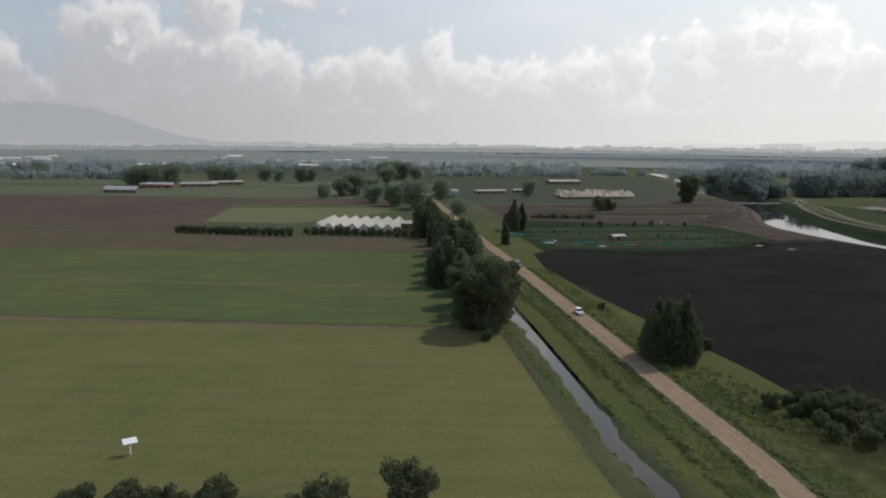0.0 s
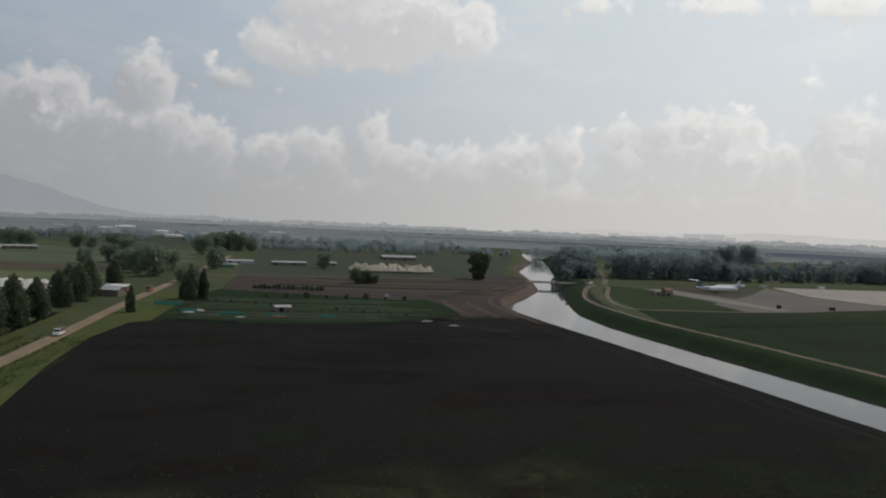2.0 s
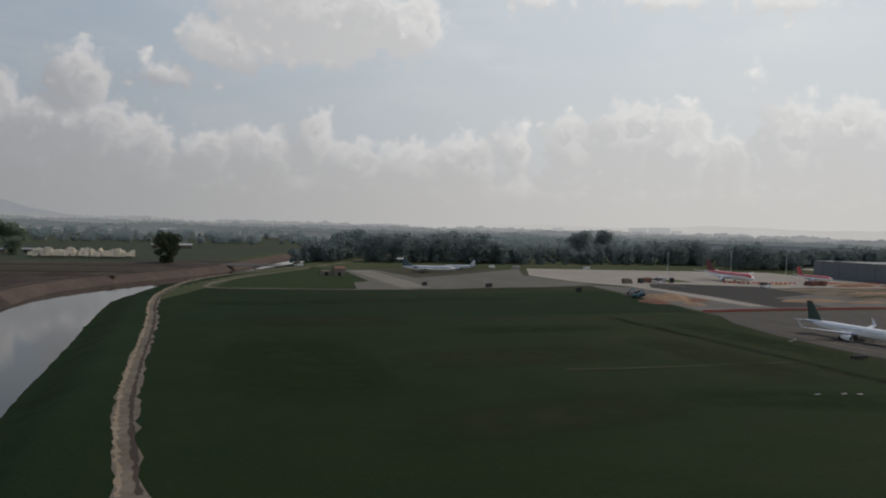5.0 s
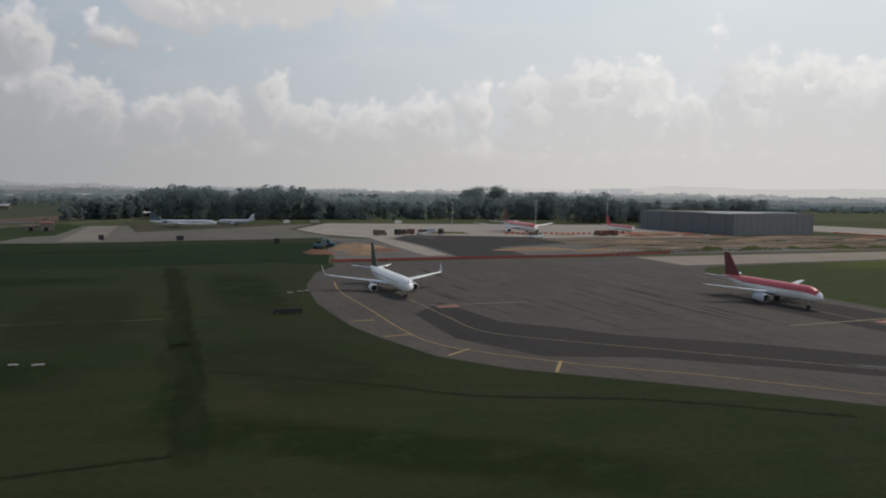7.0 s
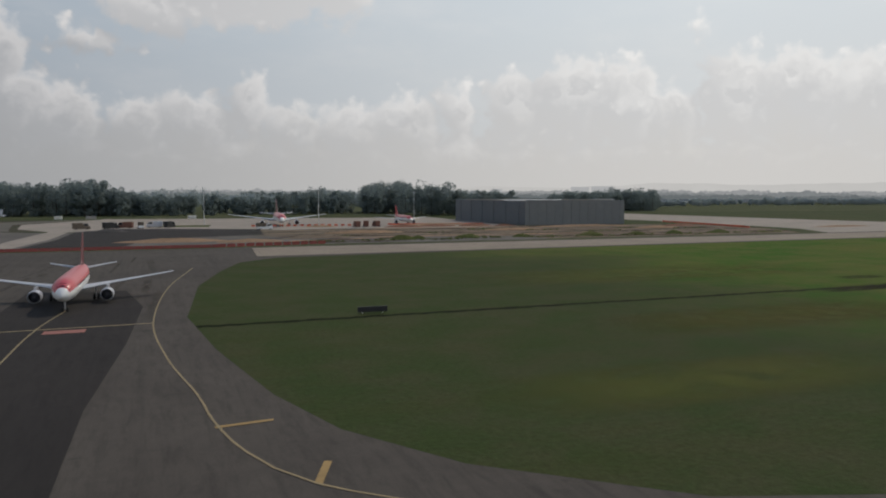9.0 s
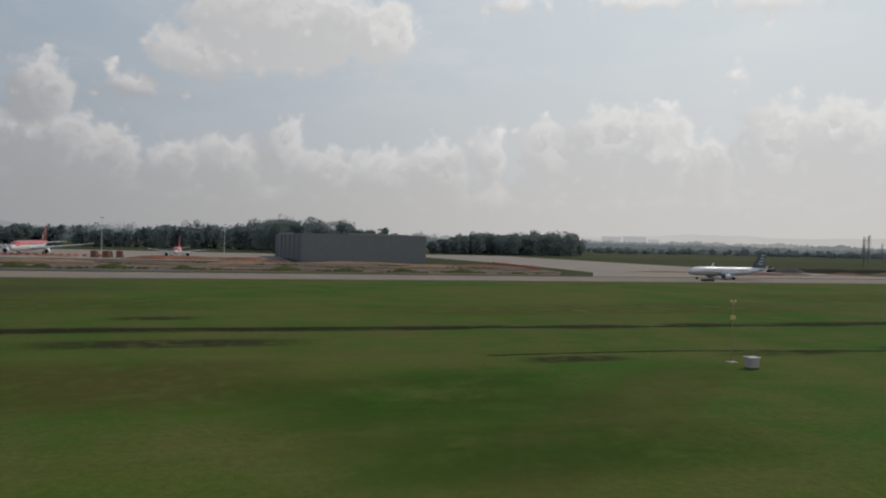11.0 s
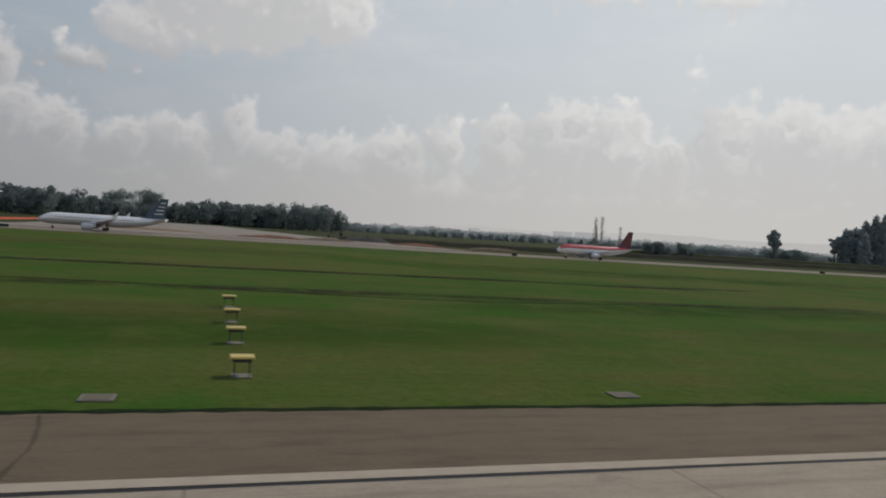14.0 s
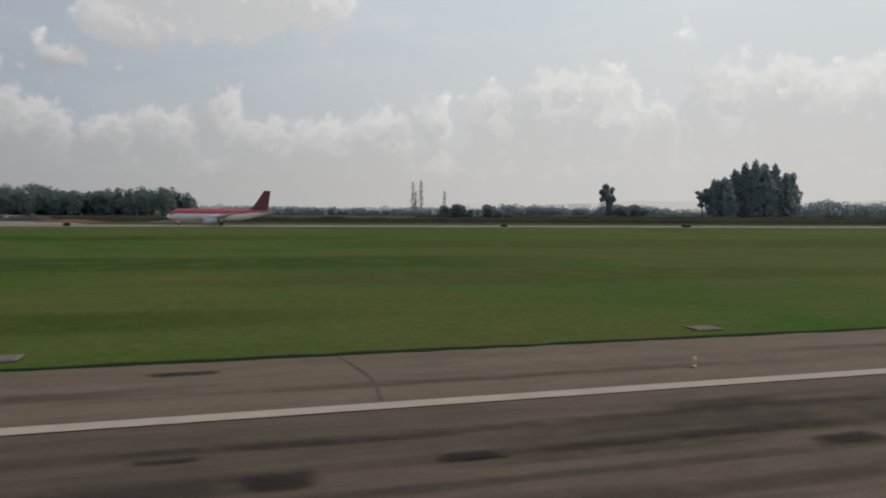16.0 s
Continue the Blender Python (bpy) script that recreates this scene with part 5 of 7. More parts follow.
def airliner(name, m, label, L=37.6, span=34.0, R=2.0, clear=1.6, top=WHITE, split=0.2, fin_mat=WHITE, rear=False, winglet=False, engine_r=1.1, engines=GREYPAINT, group="", fin_h=5.9, belly=WHITE, stripes=False):
    """An airliner with its nose along +x and its wheels on z = 0."""
    root = empty(name, m)
    zc = clear + R
    # fuselage
    verts, faces, idx = [], [], []
    N, ss = 28, sorted(set(PROFILE_S) | {0.2, 0.25, 0.35, 0.4, 0.45, 0.55})
    for s in ss:
        verts += [hull_point(L, R, zc, s, 2 * math.pi * k / N) for k in range(N)]
    for i in range(len(ss) - 1):
        for k in range(N):
            faces.append((i * N + k, (i + 1) * N + k, (i + 1) * N + (k + 1) % N, i * N + (k + 1) % N))
            up = math.sin(2 * math.pi * (k + 0.5) / N)
            idx.append(1 if up > split and ss[i] > 0.02 else 0)
    faces.append(tuple(range(N)))
    faces.append(tuple(range((len(ss) - 1) * N, len(ss) * N))[::-1])
    idx += [0, 0]
    ob = link_mesh("fuselage", verts, faces, [belly, top], root, True)
    ob.data.polygons.foreach_set("material_index", idx)
    # cockpit windows, cabin windows and doors lie on the hull
    bm = bmesh.new()
    for sgn in (1, -1):
        for a0, a1 in ((0.50, 0.92), (0.95, 1.30), (1.33, 1.55)):
            f = [hull_point(L, R, zc, s, (a if sgn > 0 else math.pi - a), 1.012) for s, a in ((0.036, a0), (0.036, a1), (0.060, a1), (0.060, a0))]
            bm.faces.new([bm.verts.new(p) for p in f])
    part("cockpit_window", bm, GLASSDARK, root, "dark cockpit glazing")
    bm = bmesh.new()
    for sgn in (0, math.pi):
        for k in range(int(L * 0.62 / 0.55)):
            s = 0.14 + k * 0.55 / L
            a = 0.22 if sgn == 0 else math.pi - 0.22
            c = hull_point(L, R, zc, s, a, 1.006)
            w, h = 0.13, 0.20
            bm.faces.new([bm.verts.new(c + Vector(d)) for d in ((-w, 0, -h), (w, 0, -h), (w, 0, h), (-w, 0, h))])
    tagged(part("cabin_windows", bm, GLASSDARK, root), kind="stuff")
    for s in (0.125, 0.80):
        for sgn in (1, -1):
            bm = bmesh.new()
            da, ds = 0.26, 0.45 / L
            f = [hull_point(L, R, zc, s + e * ds, (0.18 + q * da if sgn > 0 else math.pi - 0.18 - q * da), 1.008) for e, q in ((-1, -1), (1, -1), (1, 1), (-1, 1))]
            bm.faces.new([bm.verts.new(p) for p in f])
            part("cabin_door", bm, GREYPAINT, root)
    # wings
    x0, c0, c1 = L * (0.12 if not rear else 0.02), L * 0.17, L * 0.045
    for sgn in (1, -1):
        half = span / 2
        tip_x = x0 - half * 0.50
        zw = zc - R * 0.55
        part("wing", blade([(x0 + 0.6, 0.0, zw, c0, 1.5), (x0, sgn * R * 0.95, zw + 0.05, c0 * 0.96, 1.4), (x0 - half * 0.19, sgn * half * 0.38, zw + half * 0.035, c0 * 0.60, 1.1), (tip_x, sgn * half, zw + half * 0.105, c1, 0.9)]), GREYPAINT, root, smooth=False)
        if winglet:
            part("winglet", blade([(tip_x, sgn * half, zw + half * 0.105, c1, 0.8), (tip_x - 0.9, sgn * (half + 0.35), zw + half * 0.105 + 1.1, c1 * 0.7, 0.8), (tip_x - 2.0, sgn * (half + 0.6), zw + half * 0.105 + 2.4, c1 * 0.35, 0.8)], True), top if top is not RED else WHITE, root)
        xt, zt = -L * 0.5 + L * 0.135, zc + R * 0.45
        if rear:
            xt, zt = -L * 0.5 - 0.2 + L * 0.04, zc + R + fin_h * 0.96
        part("tailplane", blade([(xt, sgn * 0.15, zt, L * 0.105, 1.2), (xt - span * 0.11, sgn * span * 0.18, zt + (0.0 if rear else 0.9), L * 0.042, 1.0)]), GREYPAINT if not rear else WHITE, root)
    # fin
    xf = -L * 0.5 + L * 0.20
    part("fin", blade([(xf + L * 0.05, 0, zc + R * 0.55, L * 0.22, 0.8), (xf - L * 0.02, 0, zc + R * 1.25, L * 0.155, 0.9), (xf - L * 0.135, 0, zc + R * 1.0 + fin_h, L * 0.065, 0.9)], True), fin_mat, root, "tail fin in its own colour")
    if stripes:
        for k in range(4):
            u = 0.16 + 0.2 * k
            zz = zc + R * 1.25 + (fin_h - R * 0.25) * u
            xl_, ch = xf - L * 0.02 - L * 0.115 * u, L * (0.155 - 0.09 * u)
            bm = bmesh.new()
            box(bm, xl_ - ch * 0.86, xl_ - ch * 0.36, -ch * 0.072, ch * 0.072, zz - 0.14, zz + 0.14, 0.02)
            part("fin_stripe", bm, WHITE, root, "pale stripe across the tail fin")
    # engines
    spots = [(x0 - span * 0.065 + L * 0.035, sgn * span * 0.17, zc - R * 0.55 - engine_r * 0.95) for sgn in (1, -1)] if not rear else [(-L * 0.27, sgn * (R + engine_r * 0.9), zc + R * 0.35) for sgn in (1, -1)] + [(-L * 0.36, 0, zc + R * 1.25)]
    for ex, ey, ez in spots:
        ring = [(2.1, 0.90), (2.0, 1.0), (1.2, 1.06), (-0.4, 0.98), (-1.6, 0.72), (-2.3, 0.50)]
        vs, fs, K = [], [], 18
        for dx, rr in ring:
            vs += [(ex + dx * engine_r * 0.95, ey + engine_r * rr * math.cos(2 * math.pi * k / K), ez + engine_r * rr * math.sin(2 * math.pi * k / K)) for k in range(K)]
        for i in range(len(ring) - 1):
            fs += [(i * K + k, (i + 1) * K + k, (i + 1) * K + (k + 1) % K, i * K + (k + 1) % K) for k in range(K)]
        fs.append(tuple(range((len(ring) - 1) * K, len(ring) * K))[::-1])
        nac = link_mesh("engine", vs, fs, engines, root, True)
        bm = bmesh.new()
        bmesh.ops.create_cone(bm, cap_ends=True, segments=18, radius1=engine_r * 0.88, radius2=engine_r * 0.2, depth=engine_r * 0.5, matrix=Matrix.Translation((ex + engine_r * 1.55, ey, ez)) @ pose(0, 0, 0, 0, 90, 0))
        part("fan", bm, DARKMETAL, nac, "dark fan inside the intake")
        if not rear:
            bm = bmesh.new()
            box(bm, ex - 2.4 * engine_r, ex + 0.9 * engine_r, ey - 0.15, ey + 0.15, ez + engine_r * 0.6, zc - R * 0.28, 0.06)
            part("pylon", bm, GREYPAINT, root)
    # landing gear
    xg = x0 - c0 * 0.80
    for gx, gy, wr, n in ((L / 2 - L * 0.115, 0, 0.38, 1), (xg, span * 0.105, 0.58, 1), (xg, -span * 0.105, 0.58, 1)):
        bm = bmesh.new()
        rod(bm, (gx, gy, wr), (gx, gy * 0.95, zc - R * 0.5), 0.13, 0.17, 8)
        rod(bm, (gx, gy, wr * 1.6), (gx + 0.9, gy * 0.95, zc - R * 0.6), 0.06, 0.06, 6)
        leg = part("gear_leg", bm, ALU, root)
        for d in (-0.36, 0.36):
            bm = bmesh.new()
            wheel(bm, (gx, gy + d, wr), wr, 0.34)
            part("wheel", bm, RUBBER, leg)
    return tagged(root, label, "airliner", group)


airliner("jet_airliner", pose(636, 190.7, 0.1, 0, 0, -90), "white jet with a dark green tail waiting on the taxiway", 39.5, 34.3, 1.95, 1.35, WHITE, 0.2, GREENDARK, winglet=True, engine_r=1.0, engines=WHITE, fin_h=6.6)
airliner("jet_airliner", pose(728, 145.6, 0.1, 0, 0, -90), "white jet with red roof and maroon tail at the holding line", 34.5, 34.1, 2.0, 1.7, RED, 0.22, DARKRED, engine_r=1.1, fin_h=6.0)
airliner("jet_airliner", pose(1121, 268, 0.12, 0, 0, 180), "silver-grey jet with a dull blue tail taxiing on pale concrete", 39.8, 34.3, 1.95, 1.4, WHITE, 0.05, TEAL, winglet=True, engine_r=1.0, engines=GREYPAINT, fin_h=6.8, belly=SILVER, stripes=True)
airliner("jet_airliner", pose(1306.5, 268, 0.12, 0, 0, 180), "white jet with red roof and dark tail on pale concrete", 34.8, 34.1, 2.0, 1.7, RED, 0.15, DARKRED, engine_r=1.05, fin_h=6.6)
airliner("wide_body_jet", pose(807, 452, 0.1, 0, 0, -94), "large white jet with a red roof parked on the concrete apron", 58.8, 60.3, 2.82, 1.9, RED, 0.25, DARKRED, engine_r=1.35, engines=WHITE, fin_h=8.2)
airliner("jet_airliner", pose(884.5, 445, 0.1, 0, 0, -90), "smaller white and red jet parked behind the works area", 35, 34.0, 2.0, 1.7, RED, 0.25, RED, engine_r=1.05, fin_h=6.0)
airliner("trijet_airliner", pose(588, 528, 0.1, 0, 0, 0), "derelict white three-engined jet with a dull blue tail", 44, 32.9, 1.9, 1.3, GREYPAINT, 0.1, TEAL, rear=True, engine_r=0.75, engines=TEAL, fin_h=5.2)
airliner("small_airliner", pose(626, 562, 0.1, 0, 0, 172), "small grey parked aircraft beside the derelict jet", 27, 26, 1.45, 1.1, GREYPAINT, 0.3, GREYPAINT, engine_r=0.8, fin_h=4.2, belly=GREYPAINT)


# ---- hangar ----
def hangar():
    """A hall that widens to the back: dark front and flank, a paler flank with slanted louvres and a white eave."""
    root = empty("hangar", pose(951, 403.5, 0))
    H = 15.6
    FL, FR, RR, RL = Vector((0, 0, 0)), Vector((69.2, -4.3, 0)), Vector((87.2, 76.0, 0)), Vector((-8, 98, 0))

    def wall(a, b, z0, z1, thick=0.6, out=0.0, s0=0.0, s1=1.0):
        """A slab standing on the line a-b, its outer face moved out by the given amount."""
        bm = bmesh.new()
        run = (b - a).normalized()
        side = Vector((run.y, -run.x, 0))
        p, q = a + (b - a) * s0 + side * out, a + (b - a) * s1 + side * out
        loft(bm, [[v + Vector((0, 0, z)) for v in (p, q, q - side * thick, p - side * thick)] for z in (z0, z1)])
        return bm

    part("front_wall", wall(FL, FR, 0, H), HANGARGREY, root, "dark ribbed front cladding")
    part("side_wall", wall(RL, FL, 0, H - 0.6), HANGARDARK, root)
    part("side_wall", wall(FR, RR, 0, H - 1.2, s0=0.008, s1=0.66), HANGARPALE, root, "pale ribbed cladding on the flank")
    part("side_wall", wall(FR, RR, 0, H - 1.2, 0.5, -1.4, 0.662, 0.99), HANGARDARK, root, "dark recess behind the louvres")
    part("rear_wall", wall(RR, RL, 0, H - 0.6, s0=0.01, s1=0.99), HANGARGREY, root)
    bm = bmesh.new()
    mid = (FL + FR + RR + RL) / 4
    rings = [[mid + (v - mid) * k + Vector((0, 0, z)) for v in (FL, FR, RR, RL)] for k, z in ((0.985, H - 1.1), (0.985, H - 0.5), (0.3, H + 0.1))]
    loft(bm, rings)
    part("roof", bm, HANGARPALE, root)
    part("eave", wall(RL, FL, H - 0.62, H + 0.1, 0.8, 0.5, 0.2, 0.72), CONC, root, "pale flashing along the roof edge")
    part("eave", wall(FL, FR, H + 0.02, H + 0.55, 0.8, 0.2, 0.36, 0.86), CONC, root, "pale flashing along the roof edge")
    for k in range(12):  # cladding ribs on the front
        part("rib", wall(FL, FR, 0.3, H - 0.3, 0.2, 0.18, (k + 0.47) / 12, (k + 0.53) / 12), HANGARGREY, root)
    for k in range(5):
        part("door_rail", wall(FR, RR, 1.8 + 2.6 * k, 2.0 + 2.6 * k, 0.2, 0.16, 0.02, 0.65), HANGARPALE, root)
    for k in range(6):
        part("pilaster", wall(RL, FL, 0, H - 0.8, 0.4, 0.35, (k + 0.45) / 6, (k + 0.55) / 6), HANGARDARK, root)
    run = (RR - FR).normalized()
    side = Vector((run.y, -run.x, 0))
    for k in range(4):
        bm = bmesh.new()
        z = 2.6 + 3.0 * k
        a, b = FR + (RR - FR) * 0.68, FR + (RR - FR) * 0.985
        loft(bm, [[p + side * o + Vector((0, 0, h)) for o, h in ((-0.9, z + 1.4), (0.6, z), (0.6, z + 0.25), (-0.9, z + 1.65))] for p in (a, b)])
        part("louvre", bm, WHITE, root, "pale slanted louvre")
    bm = bmesh.new()
    line = []
    for k in range(9):
        t = 0.24 + 0.77 * k / 8
        z = H + 0.5 - 1.3 * (k / 8) ** 2
        p = FR + (RR - FR) * t
        line.append([p + side * o + Vector((0, 0, h)) for o, h in ((-2.2, z), (1.2, z - 0.5), (1.2, z - 1.3), (-2.2, z - 0.8))])
    loft(bm, line)
    part("fascia", bm, WHITE, root, "white curved eave over the flank")
    tagged(root, "big dark grey hangar with a louvred flank and white eave", "hangar")


hangar()


# ---- farm buildings ----
def greenhouse():
    root = empty("greenhouse", pose(27, 431, 0, 0, 0, -19))
    bays, w, d, eave, ridge = 7, 7.2, 46.0, 3.4, 6.4
    for k in range(bays):
        x = k * w
        for side in (0, 1):
            bm = bmesh.new()
            a, b = (x, x + w / 2) if side == 0 else (x + w / 2, x + w)
            za, zb = (eave, ridge) if side == 0 else (ridge, eave)
            rows = [[bm.verts.new((a, d * j / 6, za - 0.06 * (j % 2))), bm.verts.new((b, d * j / 6, zb - 0.12 * ((j * 3 + k) % 3)))] for j in range(7)]
            for r0, r1 in zip(rows, rows[1:]):
                bm.faces.new((r0[0], r0[1], r1[1], r1[0]))
            bmesh.ops.solidify(bm, geom=list(bm.faces), thickness=0.06)
            part("roof_panel", bm, PLASTIC, root)
        bm = bmesh.new()
        vs = [bm.verts.new(p) for p in ((x + 0.1, 0.1, 1.0), (x + w - 0.1, 0.1, 1.0), (x + w - 0.1, 0.1, eave), (x + w / 2, 0.1, ridge - 0.1), (x + 0.1, 0.1, eave))]
        bm.faces.new(vs)
        bmesh.ops.solidify(bm, geom=list(bm.faces), thickness=0.05)
        part("gable", bm, PLASTIC, root)
        for yy in (0, d):
            bm = bmesh.new()
            rod(bm, (x, yy, 0), (x, yy, eave), 0.09, 0.09, 6)
            part("post", bm, TIMBER, root)
    bm = bmesh.new()
    box(bm, -0.1, 0.0, 0, d, 0.2, eave)
    part("side_film", bm, PLASTIC, root)
    bm = bmesh.new()
    box(bm, bays * w, bays * w + 0.1, 0, d, 0.2, eave)
    part("side_film", bm, PLASTIC, root)
    tagged(root, "white plastic-film greenhouse with seven gabled bays", "greenhouse")


greenhouse()


def shed(name, x, y, turn, w, d, eave, ridge, wall, roof, label, rounded=False, n=1):
    """A long low building; rounded gives a barrel roof."""
    root = empty(name, pose(x, y, 0, 0, 0, turn))
    for wx0, wx1, wy0, wy1 in ((0, w, 0, 0.25), (0, w, d - 0.25, d), (0, 0.25, 0.25, d - 0.25), (w - 0.25, w, 0.25, d - 0.25)):
        bm = bmesh.new()
        box(bm, wx0, wx1, wy0, wy1, 0, eave)
        part("wall", bm, wall, root)
    steps_ = 8 if rounded else 2
    prof = [(-0.4 + (d + 0.8) * i / steps_, eave + (ridge - eave) * (math.sin(math.pi * i / steps_) if rounded else 1 - abs(1 - 2 * i / steps_))) for i in range(steps_ + 1)]
    bm = bmesh.new()
    for (y0, z0), (y1, z1) in zip(prof, prof[1:]):
        bm.faces.new([bm.verts.new(p) for p in ((-0.5, y0, z0), (w + 0.5, y0, z0), (w + 0.5, y1, z1), (-0.5, y1, z1))])
    bmesh.ops.remove_doubles(bm, verts=list(bm.verts), dist=0.01)
    bmesh.ops.solidify(bm, geom=list(bm.faces), thickness=0.12)
    part("roof", bm, roof, root)
    for gx in (0.02, w - 0.12):
        bm = bmesh.new()
        bm.faces.new([bm.verts.new((gx, max(min(a, d), 0), b - 0.1)) for a, b in prof])
        bmesh.ops.solidify(bm, geom=list(bm.faces), thickness=0.1)
        part("gable", bm, wall, root)
    for k in range(max(1, int(w / 9))):
        bm = bmesh.new()
        box(bm, 2 + k * 9, 4.2 + k * 9, -0.06, 0.0, 0.05 if k % 3 == 0 else 1.0, min(2.2, eave - 0.2))
        part("door" if k % 3 == 0 else "window", bm, GLASSDARK, root)
    return tagged(root, label, "barn" if w > 12 else "hut")


shed("barn", -157, 785, -16, 33, 14, 3.2, 6.5, TIMBER, CORRUGATED, "low barn with a rounded pale roof", True)
shed("barn", -134, 858, -12, 36, 12, 4.0, 6.0, BRICKRED, CORRUGATED, "red-brown farm shed with a striped pale roof")
shed("barn", -92, 872, 8, 40, 11, 3.5, 5.0, TIMBER, CORRUGATED, "long open shed with pale roofing")
shed("barn", -60, 905, 10, 36, 11, 3.5, 5.0, TIMBER, CORRUGATED, "long farm shed with worn roofing")
shed("farm_shed", 84, 442, -17, 32, 10, 3.6, 5.0, TIMBER, CORRUGATED, "grey-roofed shed adjoining the greenhouse")
shed("farm_shed", 104, 462, -17, 13, 7, 3.2, 4.4, BRICKRED, PLASTIC, "small white-roofed house near the road")
shed("farm_shed", 178, 748, 4, 26, 8, 3.0, 4.2, CORRUGATED, CORRUGATED, "low pale-roofed shed behind the fields")
shed("farm_shed", 222, 742, 4, 34, 8, 3.0, 4.2, TIMBER, CORRUGATED, "long low pale-roofed shed behind the fields")
shed("farm_shed", 268, 752, -3, 20, 8, 3.0, 4.2, TIMBER, CORRUGATED, "low grey shed behind the fields")
shed("farm_shed", 372, 905, 0, 44, 14, 4, 6, TIMBER, CORRUGATED, "far pale-roofed greenhouse shed")
shed("garden_hut", 196, 371, 10, 8, 5, 2.3, 3.2, TIMBER, CORRUGATED, "tin-roofed hut in the vegetable plot")
shed("garden_hut", 507, 486, 6, 7.0, 6, 4.8, 6.2, HUTWALL, BRICKRED, "dusty hut with a dull red roof beside the apron")
shed("garden_hut", 498.5, 488, 6, 6.5, 5, 2.8, 3.6, HUTWALL, TIMBER, "low lean-to shack beside the hut")
def torn_greenhouse(x, y, n, seed, w=6.0, d=17.0):
    """Frames with sagging torn film."""
    rng = random.Random(seed)
    root = empty("torn_greenhouse", pose(x, y, 0, 0, 0, rng.uniform(-6, 6)))
    for k in range(n):
        ridge = rng.uniform(5.2, 7.4)
        for side in (0, 1):
            if rng.random() < 0.05:
                continue
            bm = bmesh.new()
            a, b = (k * w, k * w + w / 2) if side == 0 else (k * w + w / 2, k * w + w)
            za, zb = (2.2, ridge) if side == 0 else (ridge, 2.2)
            rows = [[bm.verts.new((a + (b - a) * u / 3 + rng.uniform(-0.3, 0.3), d * v / 5 + rng.uniform(-0.7, 0.7), za + (zb - za) * u / 3 + rng.uniform(-0.5, 0.4))) for u in range(4)] for v in range(6)]
            for r0, r1 in zip(rows, rows[1:]):
                for u in range(3):
                    if rng.random() > 0.06:
                        bm.faces.new((r0[u], r0[u + 1], r1[u + 1], r1[u]))
            bmesh.ops.solidify(bm, geom=list(bm.faces), thickness=0.06)
            part("film", bm, TORNFILM, root)
        if rng.random() < 0.85:
            bm = bmesh.new()
            low = rng.uniform(0.2, 1.2)
            vs = [(k * w + 0.1, low + rng.uniform(0, 0.8)), (k * w + w * 0.5, low), (k * w + w - 0.1, low + rng.uniform(0, 0.8)), (k * w + w - 0.1, 2.0), (k * w + w * 0.72, 2.0 + (ridge - 2.2) * 0.5), (k * w + w / 2, ridge - 0.3), (k * w + w * 0.28, 2.0 + (ridge - 2.2) * 0.55), (k * w + 0.1, 2.0)]
            bm.faces.new([bm.verts.new((a, -0.1 + 0.1 * (i % 2), b)) for i, (a, b) in enumerate(vs)])
            bmesh.ops.solidify(bm, geom=list(bm.faces), thickness=0.05)
            part("front_film", bm, TORNFILM, root)
        for yy in (0, d / 2, d):
            for px, top_ in ((k * w, 2.4), (k * w + w / 2, ridge)):
                bm = bmesh.new()
                rod(bm, (px, yy, 0), (px + rng.uniform(-0.2, 0.2), yy, top_), 0.08, 0.06, 5)
                part("post", bm, TIMBER, root)
    tagged(root, "derelict greenhouse of sagging torn cream film", "greenhouse", "torn greenhouses")


def film_roof(x, y, w, seed, d=14.0):
    """A heap of crumpled film sagging over leaning posts, its long slope towards the river road."""
    rng = random.Random(seed)
    root = empty("film_roof", pose(x, y, 0, 0, 0, rng.uniform(-5, 5)))
    U, V = max(6, int(w / 1.3)), 9
    peaks = [(rng.uniform(0.0, 1.0), rng.uniform(0.35, 0.75), rng.uniform(6.0, 9.6), rng.uniform(0.2, 0.42)) for _ in range(max(2, int(w / 6)))]

    def height(u, v):
        edge = min(1.0, 5 * v, 6 * (1 - v))
        top_ = max(h * max(0.0, 1 - ((u - pu) / (2.0 * r)) ** 2) * max(0.15, 1 - abs(v - pv) * 1.35) for pu, pv, h, r in peaks)
        return 0.5 + max(top_, 4.2) * (0.35 + 0.65 * edge)

    bm = bmesh.new()
    rows = [[bm.verts.new((w * u / U + rng.uniform(-0.35, 0.35), d * v / V + rng.uniform(-0.4, 0.4), height(u / U, v / V) + rng.uniform(-0.45, 0.45))) for u in range(U + 1)] for v in range(V + 1)]
    for r0, r1 in zip(rows, rows[1:]):
        for u in range(U):
            if rng.random() > 0.05:
                bm.faces.new((r0[u], r0[u + 1], r1[u + 1], r1[u]))
    bmesh.ops.solidify(bm, geom=list(bm.faces), thickness=0.06)
    part("film", bm, TORNFILM, root)
    for pu, pv, h, r in peaks:
        bm = bmesh.new()
        rod(bm, (w * pu, d * pv, 0), (w * pu + rng.uniform(-0.6, 0.6), d * pv, height(pu, pv) + 0.5), 0.12, 0.08, 5)
        part("post", bm, TIMBER, root)
    bm = bmesh.new()
    rod(bm, (0.2, d * 0.5, 3.0), (w - 0.2, d * 0.5 + rng.uniform(-1, 1), 3.4), 0.09, 0.09, 5)
    part("rail", bm, TIMBER, root)
    tagged(root, "collapsed greenhouse of crumpled cream film on leaning posts", "greenhouse", "collapsed film greenhouses")


